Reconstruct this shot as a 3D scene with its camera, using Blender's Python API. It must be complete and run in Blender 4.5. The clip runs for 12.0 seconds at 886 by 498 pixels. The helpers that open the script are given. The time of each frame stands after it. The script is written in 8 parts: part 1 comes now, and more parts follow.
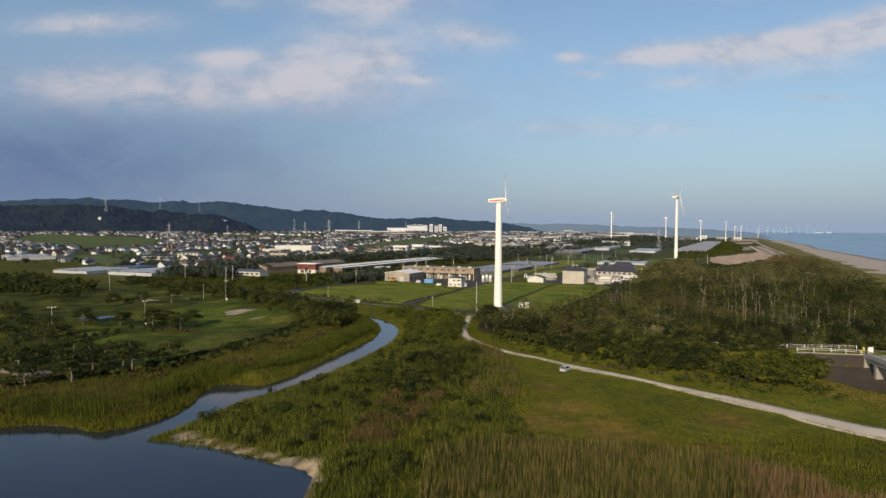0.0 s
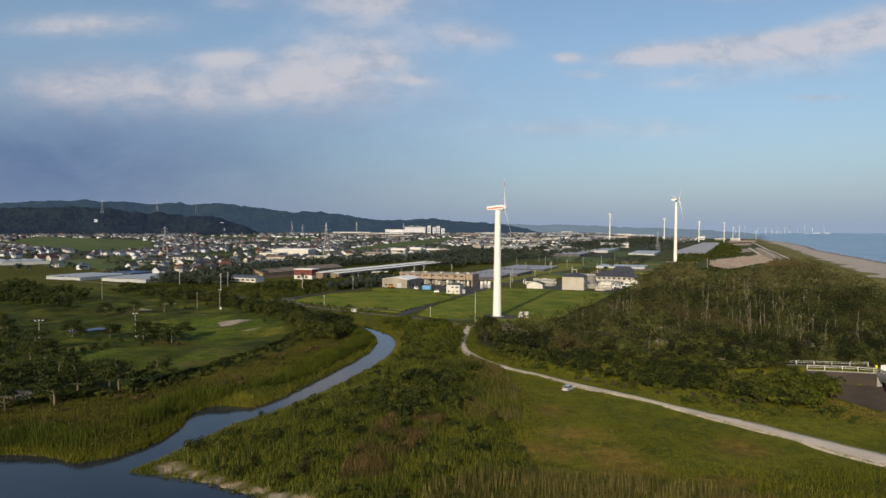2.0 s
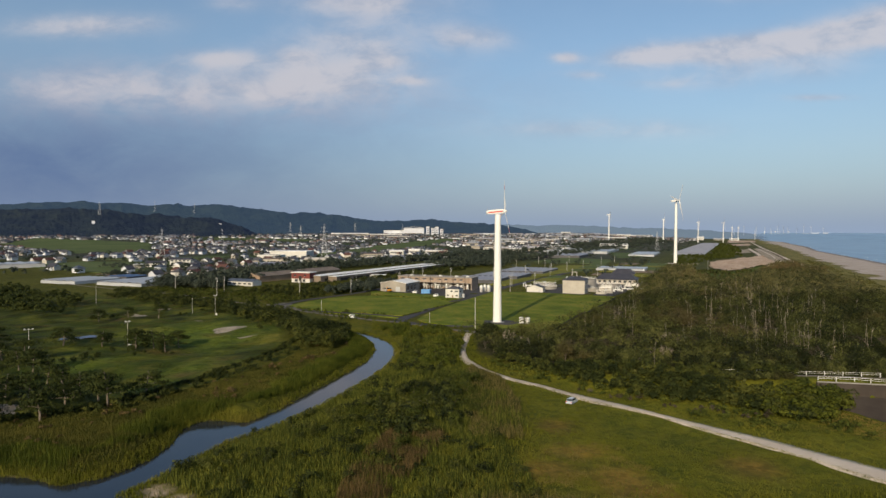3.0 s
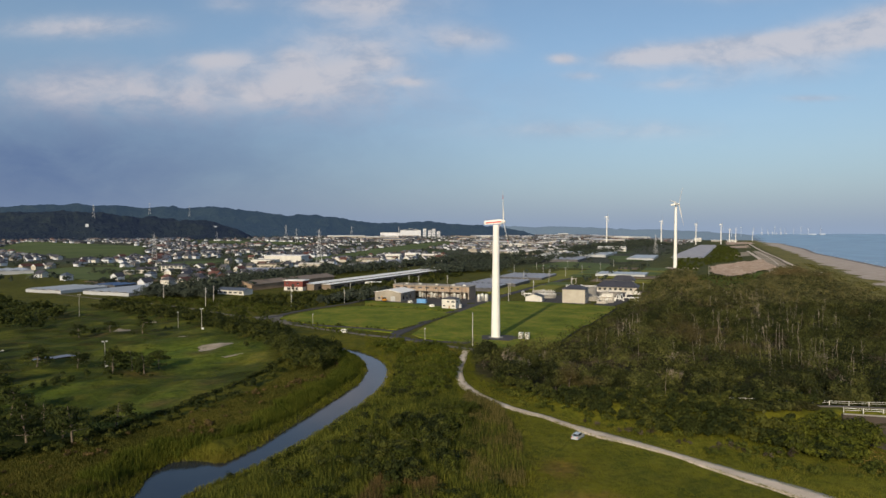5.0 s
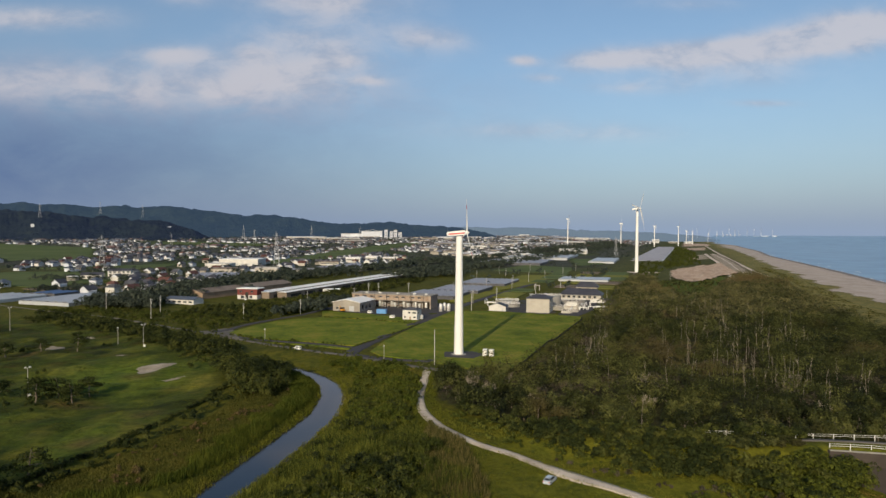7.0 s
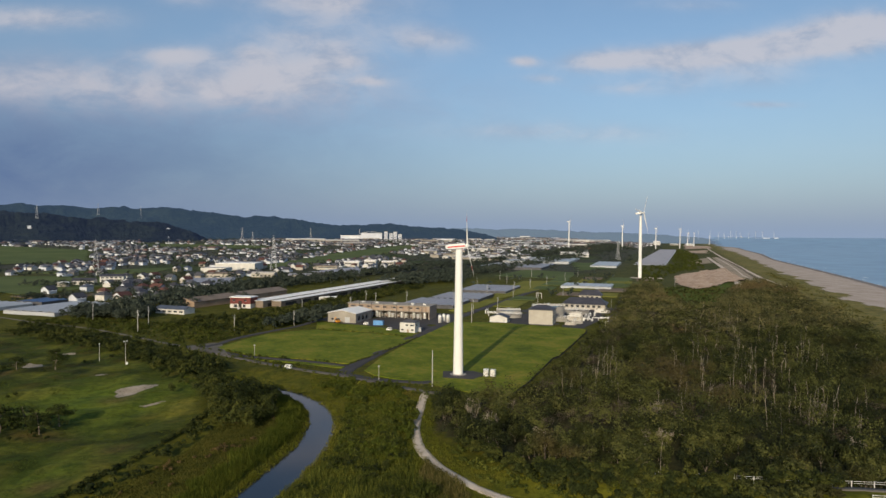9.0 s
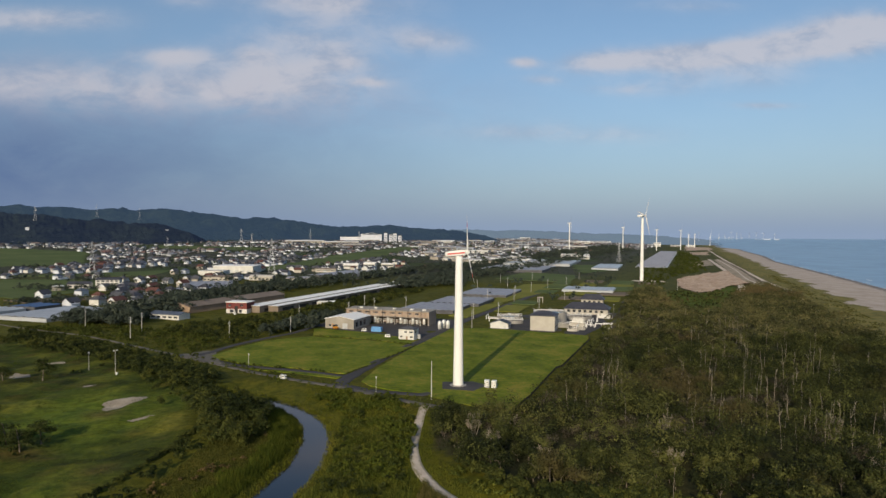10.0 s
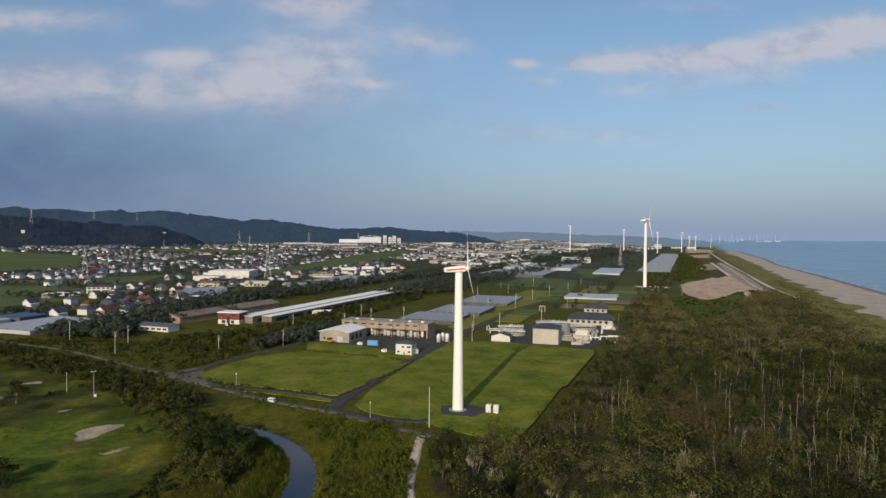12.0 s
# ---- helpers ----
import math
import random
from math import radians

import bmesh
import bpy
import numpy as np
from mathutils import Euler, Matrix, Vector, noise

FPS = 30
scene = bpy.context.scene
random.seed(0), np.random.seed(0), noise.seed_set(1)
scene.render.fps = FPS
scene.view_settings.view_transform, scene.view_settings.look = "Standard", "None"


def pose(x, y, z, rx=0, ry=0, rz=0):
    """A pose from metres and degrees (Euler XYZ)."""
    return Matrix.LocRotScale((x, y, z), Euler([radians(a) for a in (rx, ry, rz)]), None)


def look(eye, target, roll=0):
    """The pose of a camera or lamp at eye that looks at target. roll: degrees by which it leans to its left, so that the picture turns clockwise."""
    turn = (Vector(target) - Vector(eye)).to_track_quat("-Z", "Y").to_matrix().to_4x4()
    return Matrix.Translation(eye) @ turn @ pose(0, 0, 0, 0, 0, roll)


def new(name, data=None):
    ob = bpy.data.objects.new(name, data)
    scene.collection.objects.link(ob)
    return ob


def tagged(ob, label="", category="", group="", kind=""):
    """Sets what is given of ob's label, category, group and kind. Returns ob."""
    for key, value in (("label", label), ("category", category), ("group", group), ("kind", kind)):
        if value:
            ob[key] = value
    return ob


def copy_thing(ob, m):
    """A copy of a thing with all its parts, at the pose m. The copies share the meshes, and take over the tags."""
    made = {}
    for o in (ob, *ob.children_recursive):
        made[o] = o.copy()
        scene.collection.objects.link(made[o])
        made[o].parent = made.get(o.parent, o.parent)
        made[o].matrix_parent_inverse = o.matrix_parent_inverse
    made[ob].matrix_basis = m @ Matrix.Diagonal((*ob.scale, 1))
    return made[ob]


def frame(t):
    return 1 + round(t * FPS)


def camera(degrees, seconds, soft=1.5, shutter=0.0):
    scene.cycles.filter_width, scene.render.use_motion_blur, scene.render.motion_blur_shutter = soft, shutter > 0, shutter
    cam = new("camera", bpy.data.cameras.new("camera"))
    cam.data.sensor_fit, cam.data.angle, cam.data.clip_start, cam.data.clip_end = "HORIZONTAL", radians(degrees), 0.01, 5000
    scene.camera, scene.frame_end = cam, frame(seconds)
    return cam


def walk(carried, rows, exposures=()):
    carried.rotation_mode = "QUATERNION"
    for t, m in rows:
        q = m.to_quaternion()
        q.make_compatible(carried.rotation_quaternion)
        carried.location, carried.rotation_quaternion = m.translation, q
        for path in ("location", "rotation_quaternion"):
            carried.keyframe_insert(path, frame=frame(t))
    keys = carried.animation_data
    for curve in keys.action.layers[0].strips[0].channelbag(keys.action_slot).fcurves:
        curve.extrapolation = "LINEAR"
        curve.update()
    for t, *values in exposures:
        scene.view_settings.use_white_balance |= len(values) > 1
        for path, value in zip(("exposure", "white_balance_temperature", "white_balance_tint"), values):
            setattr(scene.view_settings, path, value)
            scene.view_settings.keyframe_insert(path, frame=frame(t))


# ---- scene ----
cam = camera(68.4, 12.0)
PATH = [
    (0, (-31.078, -331.671, 39.609), (-31.061, -329.672, 39.549), 0.4),
    (0.5, (-31.151, -330.745, 40.399), (-31.133, -328.746, 40.34), 0.4),
    (1, (-31.105, -329.302, 41.473), (-31.085, -327.303, 41.413), 0.3),
    (1.5, (-31.089, -327.373, 42.327), (-31.068, -325.374, 42.267), 0.3),
    (2, (-31.025, -325.224, 43.333), (-31.002, -323.225, 43.275), 0.3),
    (2.5, (-30.901, -322.655, 44.423), (-30.878, -320.656, 44.364), 0.3),
    (3, (-31.195, -319.64, 45.358), (-31.168, -317.641, 45.301), 0.2),
    (5, (-30.441, -305.95, 50.19), (-30.405, -303.951, 50.136), 0.1),
    (5.5, (-30.06, -302.087, 51.417), (-30.001, -300.088, 51.362), 0.0),
    (6, (-29.817, -298.12, 52.555), (-29.708, -296.123, 52.502), 0.1),
    (6.5, (-29.672, -294.364, 53.991), (-29.525, -292.37, 53.937), 0.2),
    (7, (-29.585, -290.204, 55.414), (-29.432, -288.21, 55.36), 0.3),
    (9, (-27.696, -273.973, 60.559), (-27.544, -271.98, 60.507), 0.4),
    (9.5, (-27.287, -269.714, 61.395), (-27.135, -267.72, 61.345), 0.4),
    (10, (-26.872, -265.197, 62.743), (-26.72, -263.204, 62.694), 0.4),
    (10.5, (-26.734, -260.879, 64.041), (-26.58, -258.885, 63.993), 0.4),
    (11, (-26.249, -256.583, 65.221), (-26.096, -254.589, 65.174), 0.5),
    (11.5, (-25.886, -252.578, 66.491), (-25.733, -250.584, 66.444), 0.5),
    (12, (-25.269, -248.698, 67.982), (-25.116, -246.705, 67.936), 0.4),
]
walk(cam, [(t, look(e, g, r)) for t, e, g, r in PATH], [(0.0, 0.08, 6560, 10), (3.0, 0.05, 6540, 10), (6.0, 0.02, 6480, 10), (9.0, -0.02, 6380, 10), (12.0, -0.07, 6280, 10)])

# ---- world, sun ----
SUN_DIR = Vector((-0.353, -0.936, 0.0)).normalized()
SUN_ELEV = radians(21)
to_sun = Vector((SUN_DIR.x * math.cos(SUN_ELEV), SUN_DIR.y * math.cos(SUN_ELEV), math.sin(SUN_ELEV)))
sun_data = bpy.data.lights.new("sun", "SUN")
sun_data.energy, sun_data.angle, sun_data.color = 4.0, radians(0.6), (1.0, 0.83, 0.58)
sun = new("sun", sun_data)
sun.matrix_world = look(to_sun * 300, (0, 0, 0))


class Nodes:
    """Short hand for node trees."""

    def __init__(self, tree):
        self.tree = tree
        tree.nodes.clear()

    def add(self, kind, inputs=None):
        n = self.tree.nodes.new(kind)
        for k, v in (inputs or {}).items():
            self.put(n.inputs[k], v)
        return n

    def put(self, socket, v):
        if isinstance(v, bpy.types.NodeSocket):
            self.tree.links.new(v, socket)
        elif isinstance(v, bpy.types.Node):
            self.tree.links.new(v.outputs[0], socket)
        else:
            socket.default_value = v

    def math(self, op, a, b=0.0, c=0.0, clamp=False):
        n = self.add("ShaderNodeMath")
        n.operation, n.use_clamp = op, clamp
        self.put(n.inputs[0], a)
        self.put(n.inputs[1], b)
        if op in ("MULTIPLY_ADD", "SMOOTH_MIN", "SMOOTH_MAX"):
            self.put(n.inputs[2], c)
        return n.outputs[0]

    def mix(self, fac, a, b, blend="MIX"):
        n = self.add("ShaderNodeMix")
        n.data_type, n.blend_type = "RGBA", blend
        self.put(n.inputs[0], fac)
        self.put(n.inputs[6], a)
        self.put(n.inputs[7], b)
        return n.outputs[2]

    def noise(self, vec, scale, detail=4.0, rough=0.55, distortion=0.0):
        n = self.add("ShaderNodeTexNoise", {"Scale": scale, "Detail": detail, "Roughness": rough, "Distortion": distortion})
        if vec is not None:
            self.put(n.inputs["Vector"], vec)
        return n.outputs["Fac"]

    def ramp(self, fac, stops, mode="LINEAR"):
        n = self.add("ShaderNodeValToRGB")
        n.color_ramp.interpolation = mode
        els = n.color_ramp.elements
        while len(els) < len(stops):
            els.new(0.5)
        for el, (p, c) in zip(els, stops):
            el.position, el.color = p, (*c, 1.0)
        self.put(n.inputs["Fac"], fac)
        return n.outputs["Color"]

    def span(self, v, a, b, c=0.0, d=1.0):
        n = self.add("ShaderNodeMapRange", {"From Min": a, "From Max": b, "To Min": c, "To Max": d})
        n.interpolation_type = "SMOOTHSTEP"
        self.put(n.inputs["Value"], v)
        return n.outputs[0]


world = bpy.data.worlds.new("sky")
scene.world = world
world.use_nodes = True
w = Nodes(world.node_tree)
nishita = w.add("ShaderNodeTexSky")
nishita.sky_type, nishita.sun_disc = "NISHITA", False
nishita.sun_elevation, nishita.sun_rotation = SUN_ELEV, math.atan2(SUN_DIR.x, SUN_DIR.y)
nishita.air_density, nishita.dust_density, nishita.ozone_density = 1.0, 1.6, 2.0
coord = w.add("ShaderNodeTexCoord").outputs["Generated"]
xyz = w.add("ShaderNodeSeparateXYZ", {0: coord})
ahead = w.math("MAXIMUM", xyz.outputs[1], 0.05)
across = w.math("DIVIDE", xyz.outputs[0], ahead)
above = w.math("DIVIDE", xyz.outputs[2], ahead)
flat = w.math("ADD", w.math("MAXIMUM", xyz.outputs[2], 0.0), 0.12)
plane = w.add("ShaderNodeCombineXYZ", {0: w.math("DIVIDE", xyz.outputs[0], flat), 1: w.math("DIVIDE", xyz.outputs[1], flat)})
wisps = w.noise(plane.outputs[0], 1.5, 7.0, 0.62, 0.4)
puffs = w.noise(w.add("ShaderNodeCombineXYZ", {0: across, 1: w.math("MULTIPLY", above, 1.9)}).outputs[0], 8.0, 9.0, 0.62, 0.35)


def cloud(u0, w0, su, sw, lean=0.0):
    """A soft cloud in front of the camera, by the tangents of its bearing and height."""
    du = w.math("SUBTRACT", across, u0)
    dw = w.math("SUBTRACT", w.math("SUBTRACT", above, w0), w.math("MULTIPLY", du, lean))
    q = w.math("ADD", w.math("POWER", w.math("ABSOLUTE", w.math("DIVIDE", du, su)), 2.0), w.math("POWER", w.math("ABSOLUTE", w.math("DIVIDE", dw, sw)), 2.0))
    return w.math("EXPONENT", w.math("MULTIPLY", q, -1.0))


CLOUDS = [(-0.53, 0.307, 0.125, 0.017, 0.03, 0.75), (-0.374, 0.212, 0.30, 0.036, 0.0, 0.78), (-0.322, 0.258, 0.052, 0.014, 0.0, 0.85), (-0.13, 0.275, 0.110, 0.055, 0.12, 0.74), (-0.205, 0.262, 0.030, 0.012, 0.0, 0.5), (-0.165, 0.228, 0.060, 0.016, 0.05, 0.55),
          (-0.270, 0.207, 0.022, 0.010, 0.0, 0.55), (-0.081, 0.255, 0.030, 0.011, 0.0, 0.5), (-0.036, 0.227, 0.030, 0.007, 0.0, 0.6), (-0.106, 0.347, 0.125, 0.020, 0.0, 0.75), (0.055, 0.293, 0.058, 0.022, 0.0, 0.7), (-0.30, 0.345, 0.045, 0.016, 0.0, 0.35),
          (0.321, 0.268, 0.070, 0.017, 0.10, 1.0), (0.443, 0.279, 0.090, 0.018, 0.12, 0.95), (0.554, 0.292, 0.090, 0.023, 0.16, 0.9), (0.666, 0.310, 0.100, 0.028, 0.20, 0.9), (0.77, 0.33, 0.120, 0.034, 0.20, 0.9), (0.201, 0.264, 0.022, 0.008, 0.0, 0.85),
          (0.237, 0.238, 0.035, 0.007, 0.0, 0.5), (0.349, 0.226, 0.070, 0.010, 0.0, 0.4), (0.25, 0.157, 0.180, 0.016, 0.0, 0.42), (0.592, 0.206, 0.055, 0.006, 0.0, 0.5), (0.50, 0.245, 0.160, 0.022, 0.05, 0.38), (0.45, 0.36, 0.10, 0.012, 0.0, 0.3)]
total = None
for *c, amount in CLOUDS:
    one = w.math("MULTIPLY", cloud(*c), amount)
    total = one if total is None else w.math("ADD", total, one)
front = w.span(xyz.outputs[1], 0.05, 0.4)
ragged = w.math("MULTIPLY", w.math("SUBTRACT", puffs, 0.5), w.math("MINIMUM", w.math("MULTIPLY", total, 2.4), 1.15))
white = w.math("MULTIPLY", w.span(w.math("ADD", total, ragged), -0.12, 1.0), front)
spread = w.math("MULTIPLY", w.span(wisps, 0.52, 0.75), 0.35)
high = w.span(xyz.outputs[2], 0.05, 0.3)
cover = w.math("MAXIMUM", w.math("MULTIPLY", white, 0.80), w.math("MULTIPLY", w.math("MULTIPLY", spread, high), w.span(xyz.outputs[1], 0.5, -0.3)), clamp=True)
# a grey sheet of cloud low over the inland hills
sheet = w.math("MULTIPLY", w.math("MULTIPLY", cloud(-0.66, 0.095, 0.60, 0.12), front), w.span(puffs, 0.05, 0.75, 0.75, 1.0))
veil = w.math("MULTIPLY", w.math("MULTIPLY", cloud(-0.36, 0.20, 0.40, 0.055), front), w.span(puffs, 0.35, 0.65, 0.25, 0.95))
sky_air = w.mix(1.0, nishita.outputs[0], (0.115, 0.122, 0.122, 1), "MULTIPLY")
haze = w.math("EXPONENT", w.math("MULTIPLY", w.math("MAXIMUM", xyz.outputs[2], 0.0), -7.5))
sky_air = w.mix(w.math("MULTIPLY", haze, 0.92), sky_air, (0.287, 0.372, 0.522, 1))
sky_mix = w.mix(w.math("MULTIPLY", veil, 0.70), sky_air, (0.325, 0.375, 0.505, 1))
sky_mix = w.mix(w.math("MULTIPLY", sheet, 0.92), sky_mix, (0.090, 0.150, 0.305, 1))
billow = w.noise(w.add("ShaderNodeCombineXYZ", {0: across, 1: w.math("MULTIPLY", above, 1.9), 2: 3.7}).outputs[0], 13.0, 6.0, 0.6, 0.3)
sky_mix = w.mix(cover, sky_mix, w.mix(w.span(w.math("ADD", billow, w.math("MULTIPLY", white, 0.12)), 0.40, 0.68), (0.385, 0.425, 0.52, 1), (0.585, 0.565, 0.60, 1)))
bg = w.add("ShaderNodeBackground", {"Color": sky_mix, "Strength": 1.0})
w.add("ShaderNodeOutputWorld", {0: bg})

# ---- materials ----
def surface(name, stops, rough=0.8, big=0.05, fine=1.5, bump=0.3, metal=0.0, spec=0.3, vary=0.0, mode="world", fleck=0.25, depth=0.05, sharp=0.18):
    """A weathered surface: colours by noise at two scales, fine relief, and a little difference from piece to piece."""
    m = bpy.data.materials.new(name)
    m.use_nodes = True
    k = Nodes(m.node_tree)
    if mode == "world":
        vec = k.add("ShaderNodeNewGeometry").outputs["Position"]
    else:
        vec = k.add("ShaderNodeTexCoord").outputs["Object"]
    large = k.noise(vec, big, 5.0, 0.6)
    small = k.noise(vec, fine, 4.0, 0.65)
    fac = k.math("ADD", k.math("MULTIPLY", large, 1 - fleck), k.math("MULTIPLY", small, fleck))
    if vary:
        rnd = k.add("ShaderNodeObjectInfo").outputs["Random"] if mode != "island" else k.add("ShaderNodeNewGeometry").outputs["Random Per Island"]
        fac = k.math("ADD", fac, k.math("MULTIPLY", k.math("SUBTRACT", rnd, 0.5), vary))
    lo, hi = 0.5 - sharp, 0.5 + sharp
    n = len(stops)
    col = k.ramp(fac, [(lo + (hi - lo) * i / max(1, n - 1), c) for i, c in enumerate(stops)])
    bs = k.add("ShaderNodeBsdfPrincipled", {"Base Color": col, "Metallic": metal, "Specular IOR Level": spec})
    k.put(bs.inputs["Roughness"], k.span(small, 0.3, 0.7, max(0.02, rough - 0.08), min(1.0, rough + 0.08)))
    if bump:
        bp = k.add("ShaderNodeBump", {"Strength": bump, "Distance": depth, "Height": small})
        k.put(bs.inputs["Normal"], bp.outputs[0])
    k.add("ShaderNodeOutputMaterial", {0: bs})
    return m


def pick(name, colours, rough=0.7, per="object", fine=0.8, spec=0.3, amount=0.12):
    """One of several paints, picked for each object or for each island of a joined mesh, with dirt over it."""
    m = bpy.data.materials.new(name)
    m.use_nodes = True
    k = Nodes(m.node_tree)
    geo = k.add("ShaderNodeNewGeometry")
    rnd = k.add("ShaderNodeObjectInfo").outputs["Random"] if per == "object" else geo.outputs["Random Per Island"]
    col = k.ramp(rnd, [(i / len(colours), c) for i, c in enumerate(colours)], "CONSTANT")
    dirt = k.noise(geo.outputs["Position"], fine, 4.0, 0.6)
    col = k.mix(k.span(dirt, 0.4, 0.75, 0.0, amount * 3), col, (0.09, 0.085, 0.075, 1))
    bs = k.add("ShaderNodeBsdfPrincipled", {"Base Color": col, "Roughness": rough, "Specular IOR Level": spec})
    k.add("ShaderNodeOutputMaterial", {0: bs})
    return m


def foliage(name, dark, mid, light, big=0.06, patch=0.35, tint=None, each=0.2, crown=0.0):
    """Leaves and blades: each leaf a little different, patches of plants greener or drier."""
    m = bpy.data.materials.new(name)
    m.use_nodes = True
    k = Nodes(m.node_tree)
    geo = k.add("ShaderNodeNewGeometry")
    large = k.noise(geo.outputs["Position"], big, 4.0, 0.6)
    medium = k.noise(geo.outputs["Position"], patch, 3.0, 0.6)
    fac = k.math("ADD", k.math("MULTIPLY", large, 0.55 - each * 0.5), k.math("MULTIPLY", medium, 0.45 - each * 0.5))
    fac = k.math("ADD", fac, k.math("MULTIPLY", geo.outputs["Random Per Island"], each))
    if crown:
        tone = k.add("ShaderNodeAttribute")
        tone.attribute_name = "tone"
        fac = k.math("ADD", fac, k.math("MULTIPLY", k.math("SUBTRACT", tone.outputs["Fac"], 0.5), crown))
    col = k.ramp(fac, [(0.36, dark), (0.5, mid), (0.64, light)])
    if tint:
        other = k.noise(geo.outputs["Position"], big * 0.55, 3.0, 0.5)
        col = k.mix(k.span(other, 0.56, 0.68), col, (*tint, 1))
    bs = k.add("ShaderNodeBsdfPrincipled", {"Base Color": col, "Roughness": 0.75, "Specular IOR Level": 0.15})
    tr = k.add("ShaderNodeBsdfTranslucent", {"Color": col})
    both = k.add("ShaderNodeMixShader", {0: 0.22, 1: bs.outputs[0], 2: tr.outputs[0]})
    k.add("ShaderNodeOutputMaterial", {0: both})
    return m


M = {}
M["white_paint"] = surface("white_paint", [(0.70, 0.69, 0.66), (0.77, 0.76, 0.73)], 0.45, 0.08, 2.0, 0.05)
M["white_wall"] = surface("white_wall", [(0.48, 0.465, 0.435), (0.62, 0.605, 0.57)], 0.8, 0.15, 2.0, 0.2)
M["cream_wall"] = surface("cream_wall", [(0.36, 0.33, 0.285), (0.47, 0.44, 0.385)], 0.85, 0.15, 2.0, 0.2)
M["grey_wall"] = surface("grey_wall", [(0.24, 0.215, 0.185), (0.36, 0.33, 0.285)], 0.85, 0.12, 2.0, 0.2)
M["brown_wall"] = surface("brown_wall", [(0.22, 0.15, 0.10), (0.33, 0.25, 0.18)], 0.85, 0.12, 2.0, 0.2)
# cooler copy of white_wall: the bluish haze over the town is in it
M["town_white"] = surface("town_white", [(0.44, 0.46, 0.51), (0.60, 0.625, 0.68)], 0.8, 0.15, 2.0, 0.2)
M["red_wall"] = surface("red_wall", [(0.11, 0.026, 0.022), (0.165, 0.045, 0.038)], 0.8, 0.15, 2.0, 0.2)
M["red_paint"] = surface("red_paint", [(0.55, 0.05, 0.04), (0.62, 0.08, 0.06)], 0.5, 0.1, 2.0, 0.0)
M["concrete"] = surface("concrete", [(0.20, 0.19, 0.175), (0.33, 0.315, 0.29)], 0.9, 0.15, 1.6, 0.3)
M["asphalt"] = surface("asphalt", [(0.035, 0.033, 0.036), (0.062, 0.058, 0.06)], 0.9, 0.08, 1.2, 0.3)
M["old_asphalt"] = surface("old_asphalt", [(0.085, 0.076, 0.064), (0.15, 0.134, 0.114)], 0.9, 0.08, 1.0, 0.3)
M["gravel"] = surface("gravel", [(0.40, 0.33, 0.26), (0.56, 0.47, 0.38), (0.66, 0.57, 0.47)], 0.95, 0.12, 1.3, 0.5)
M["red_sand"] = surface("red_sand", [(0.24, 0.165, 0.11), (0.45, 0.325, 0.235), (0.60, 0.49, 0.385)], 0.95, 0.09, 0.35, 1.0, fleck=0.5, depth=1.5)
M["track_soil"] = surface("track_soil", [(0.14, 0.115, 0.07), (0.30, 0.245, 0.175), (0.44, 0.365, 0.28)], 0.95, 0.06, 0.4, 0.6, fleck=0.5, depth=0.5)
M["sand"] = surface("sand", [(0.20, 0.165, 0.12), (0.29, 0.245, 0.19), (0.38, 0.33, 0.265)], 0.95, 0.25, 1.2, 0.6, fleck=0.45)
M["beach_sand"] = surface("beach_sand", [(0.29, 0.235, 0.185), (0.41, 0.340, 0.285), (0.50, 0.425, 0.37)], 0.95, 0.04, 0.3, 0.5, fleck=0.4)
M["foam"] = surface("foam", [(0.62, 0.63, 0.64), (0.78, 0.79, 0.80)], 0.6, 0.2, 0.8, 0.4)
M["wet_sand"] = surface("wet_sand", [(0.17, 0.135, 0.115), (0.25, 0.205, 0.18)], 0.7, 0.05, 0.4, 0.3)
M["dark_roof"] = surface("dark_roof", [(0.035, 0.035, 0.045), (0.07, 0.07, 0.085)], 0.55, 0.15, 2.0, 0.2)
M["slate_roof"] = surface("slate_roof", [(0.055, 0.055, 0.062), (0.10, 0.10, 0.11)], 0.6, 0.15, 2.0, 0.2)
M["dull_blue_roof"] = surface("dull_blue_roof", [(0.06, 0.075, 0.11), (0.09, 0.11, 0.15)], 0.6, 0.15, 2.0, 0.2)
M["blue_roof"] = surface("blue_roof", [(0.04, 0.08, 0.18), (0.06, 0.12, 0.26)], 0.5, 0.15, 2.0, 0.2)
M["pale_roof"] = surface("pale_roof", [(0.52, 0.49, 0.43), (0.66, 0.62, 0.55)], 0.6, 0.1, 1.5, 0.2)
M["white_roof"] = surface("white_roof", [(0.80, 0.78, 0.74), (0.90, 0.88, 0.85)], 0.55, 0.1, 1.5, 0.1)
M["brown_roof"] = surface("brown_roof", [(0.14, 0.11, 0.085), (0.24, 0.19, 0.15)], 0.7, 0.12, 1.5, 0.2)
M["rust_roof"] = surface("rust_roof", [(0.075, 0.032, 0.026), (0.12, 0.055, 0.044)], 0.7, 0.12, 1.5, 0.2)
M["fascia"] = surface("fascia", [(0.25, 0.185, 0.14), (0.36, 0.285, 0.225)], 0.85, 0.12, 1.2, 0.2)
M["panel"] = surface("panel", [(0.22, 0.22, 0.25), (0.33, 0.33, 0.365)], 0.55, 0.1, 1.0, 0.0, spec=0.6)
M["film"] = surface("film", [(0.30, 0.315, 0.34), (0.43, 0.445, 0.47)], 0.35, 0.06, 0.8, 0.1, spec=0.5)
M["glass"] = surface("glass", [(0.02, 0.025, 0.03), (0.05, 0.055, 0.065)], 0.15, 0.2, 1.0, 0.0, spec=0.6)
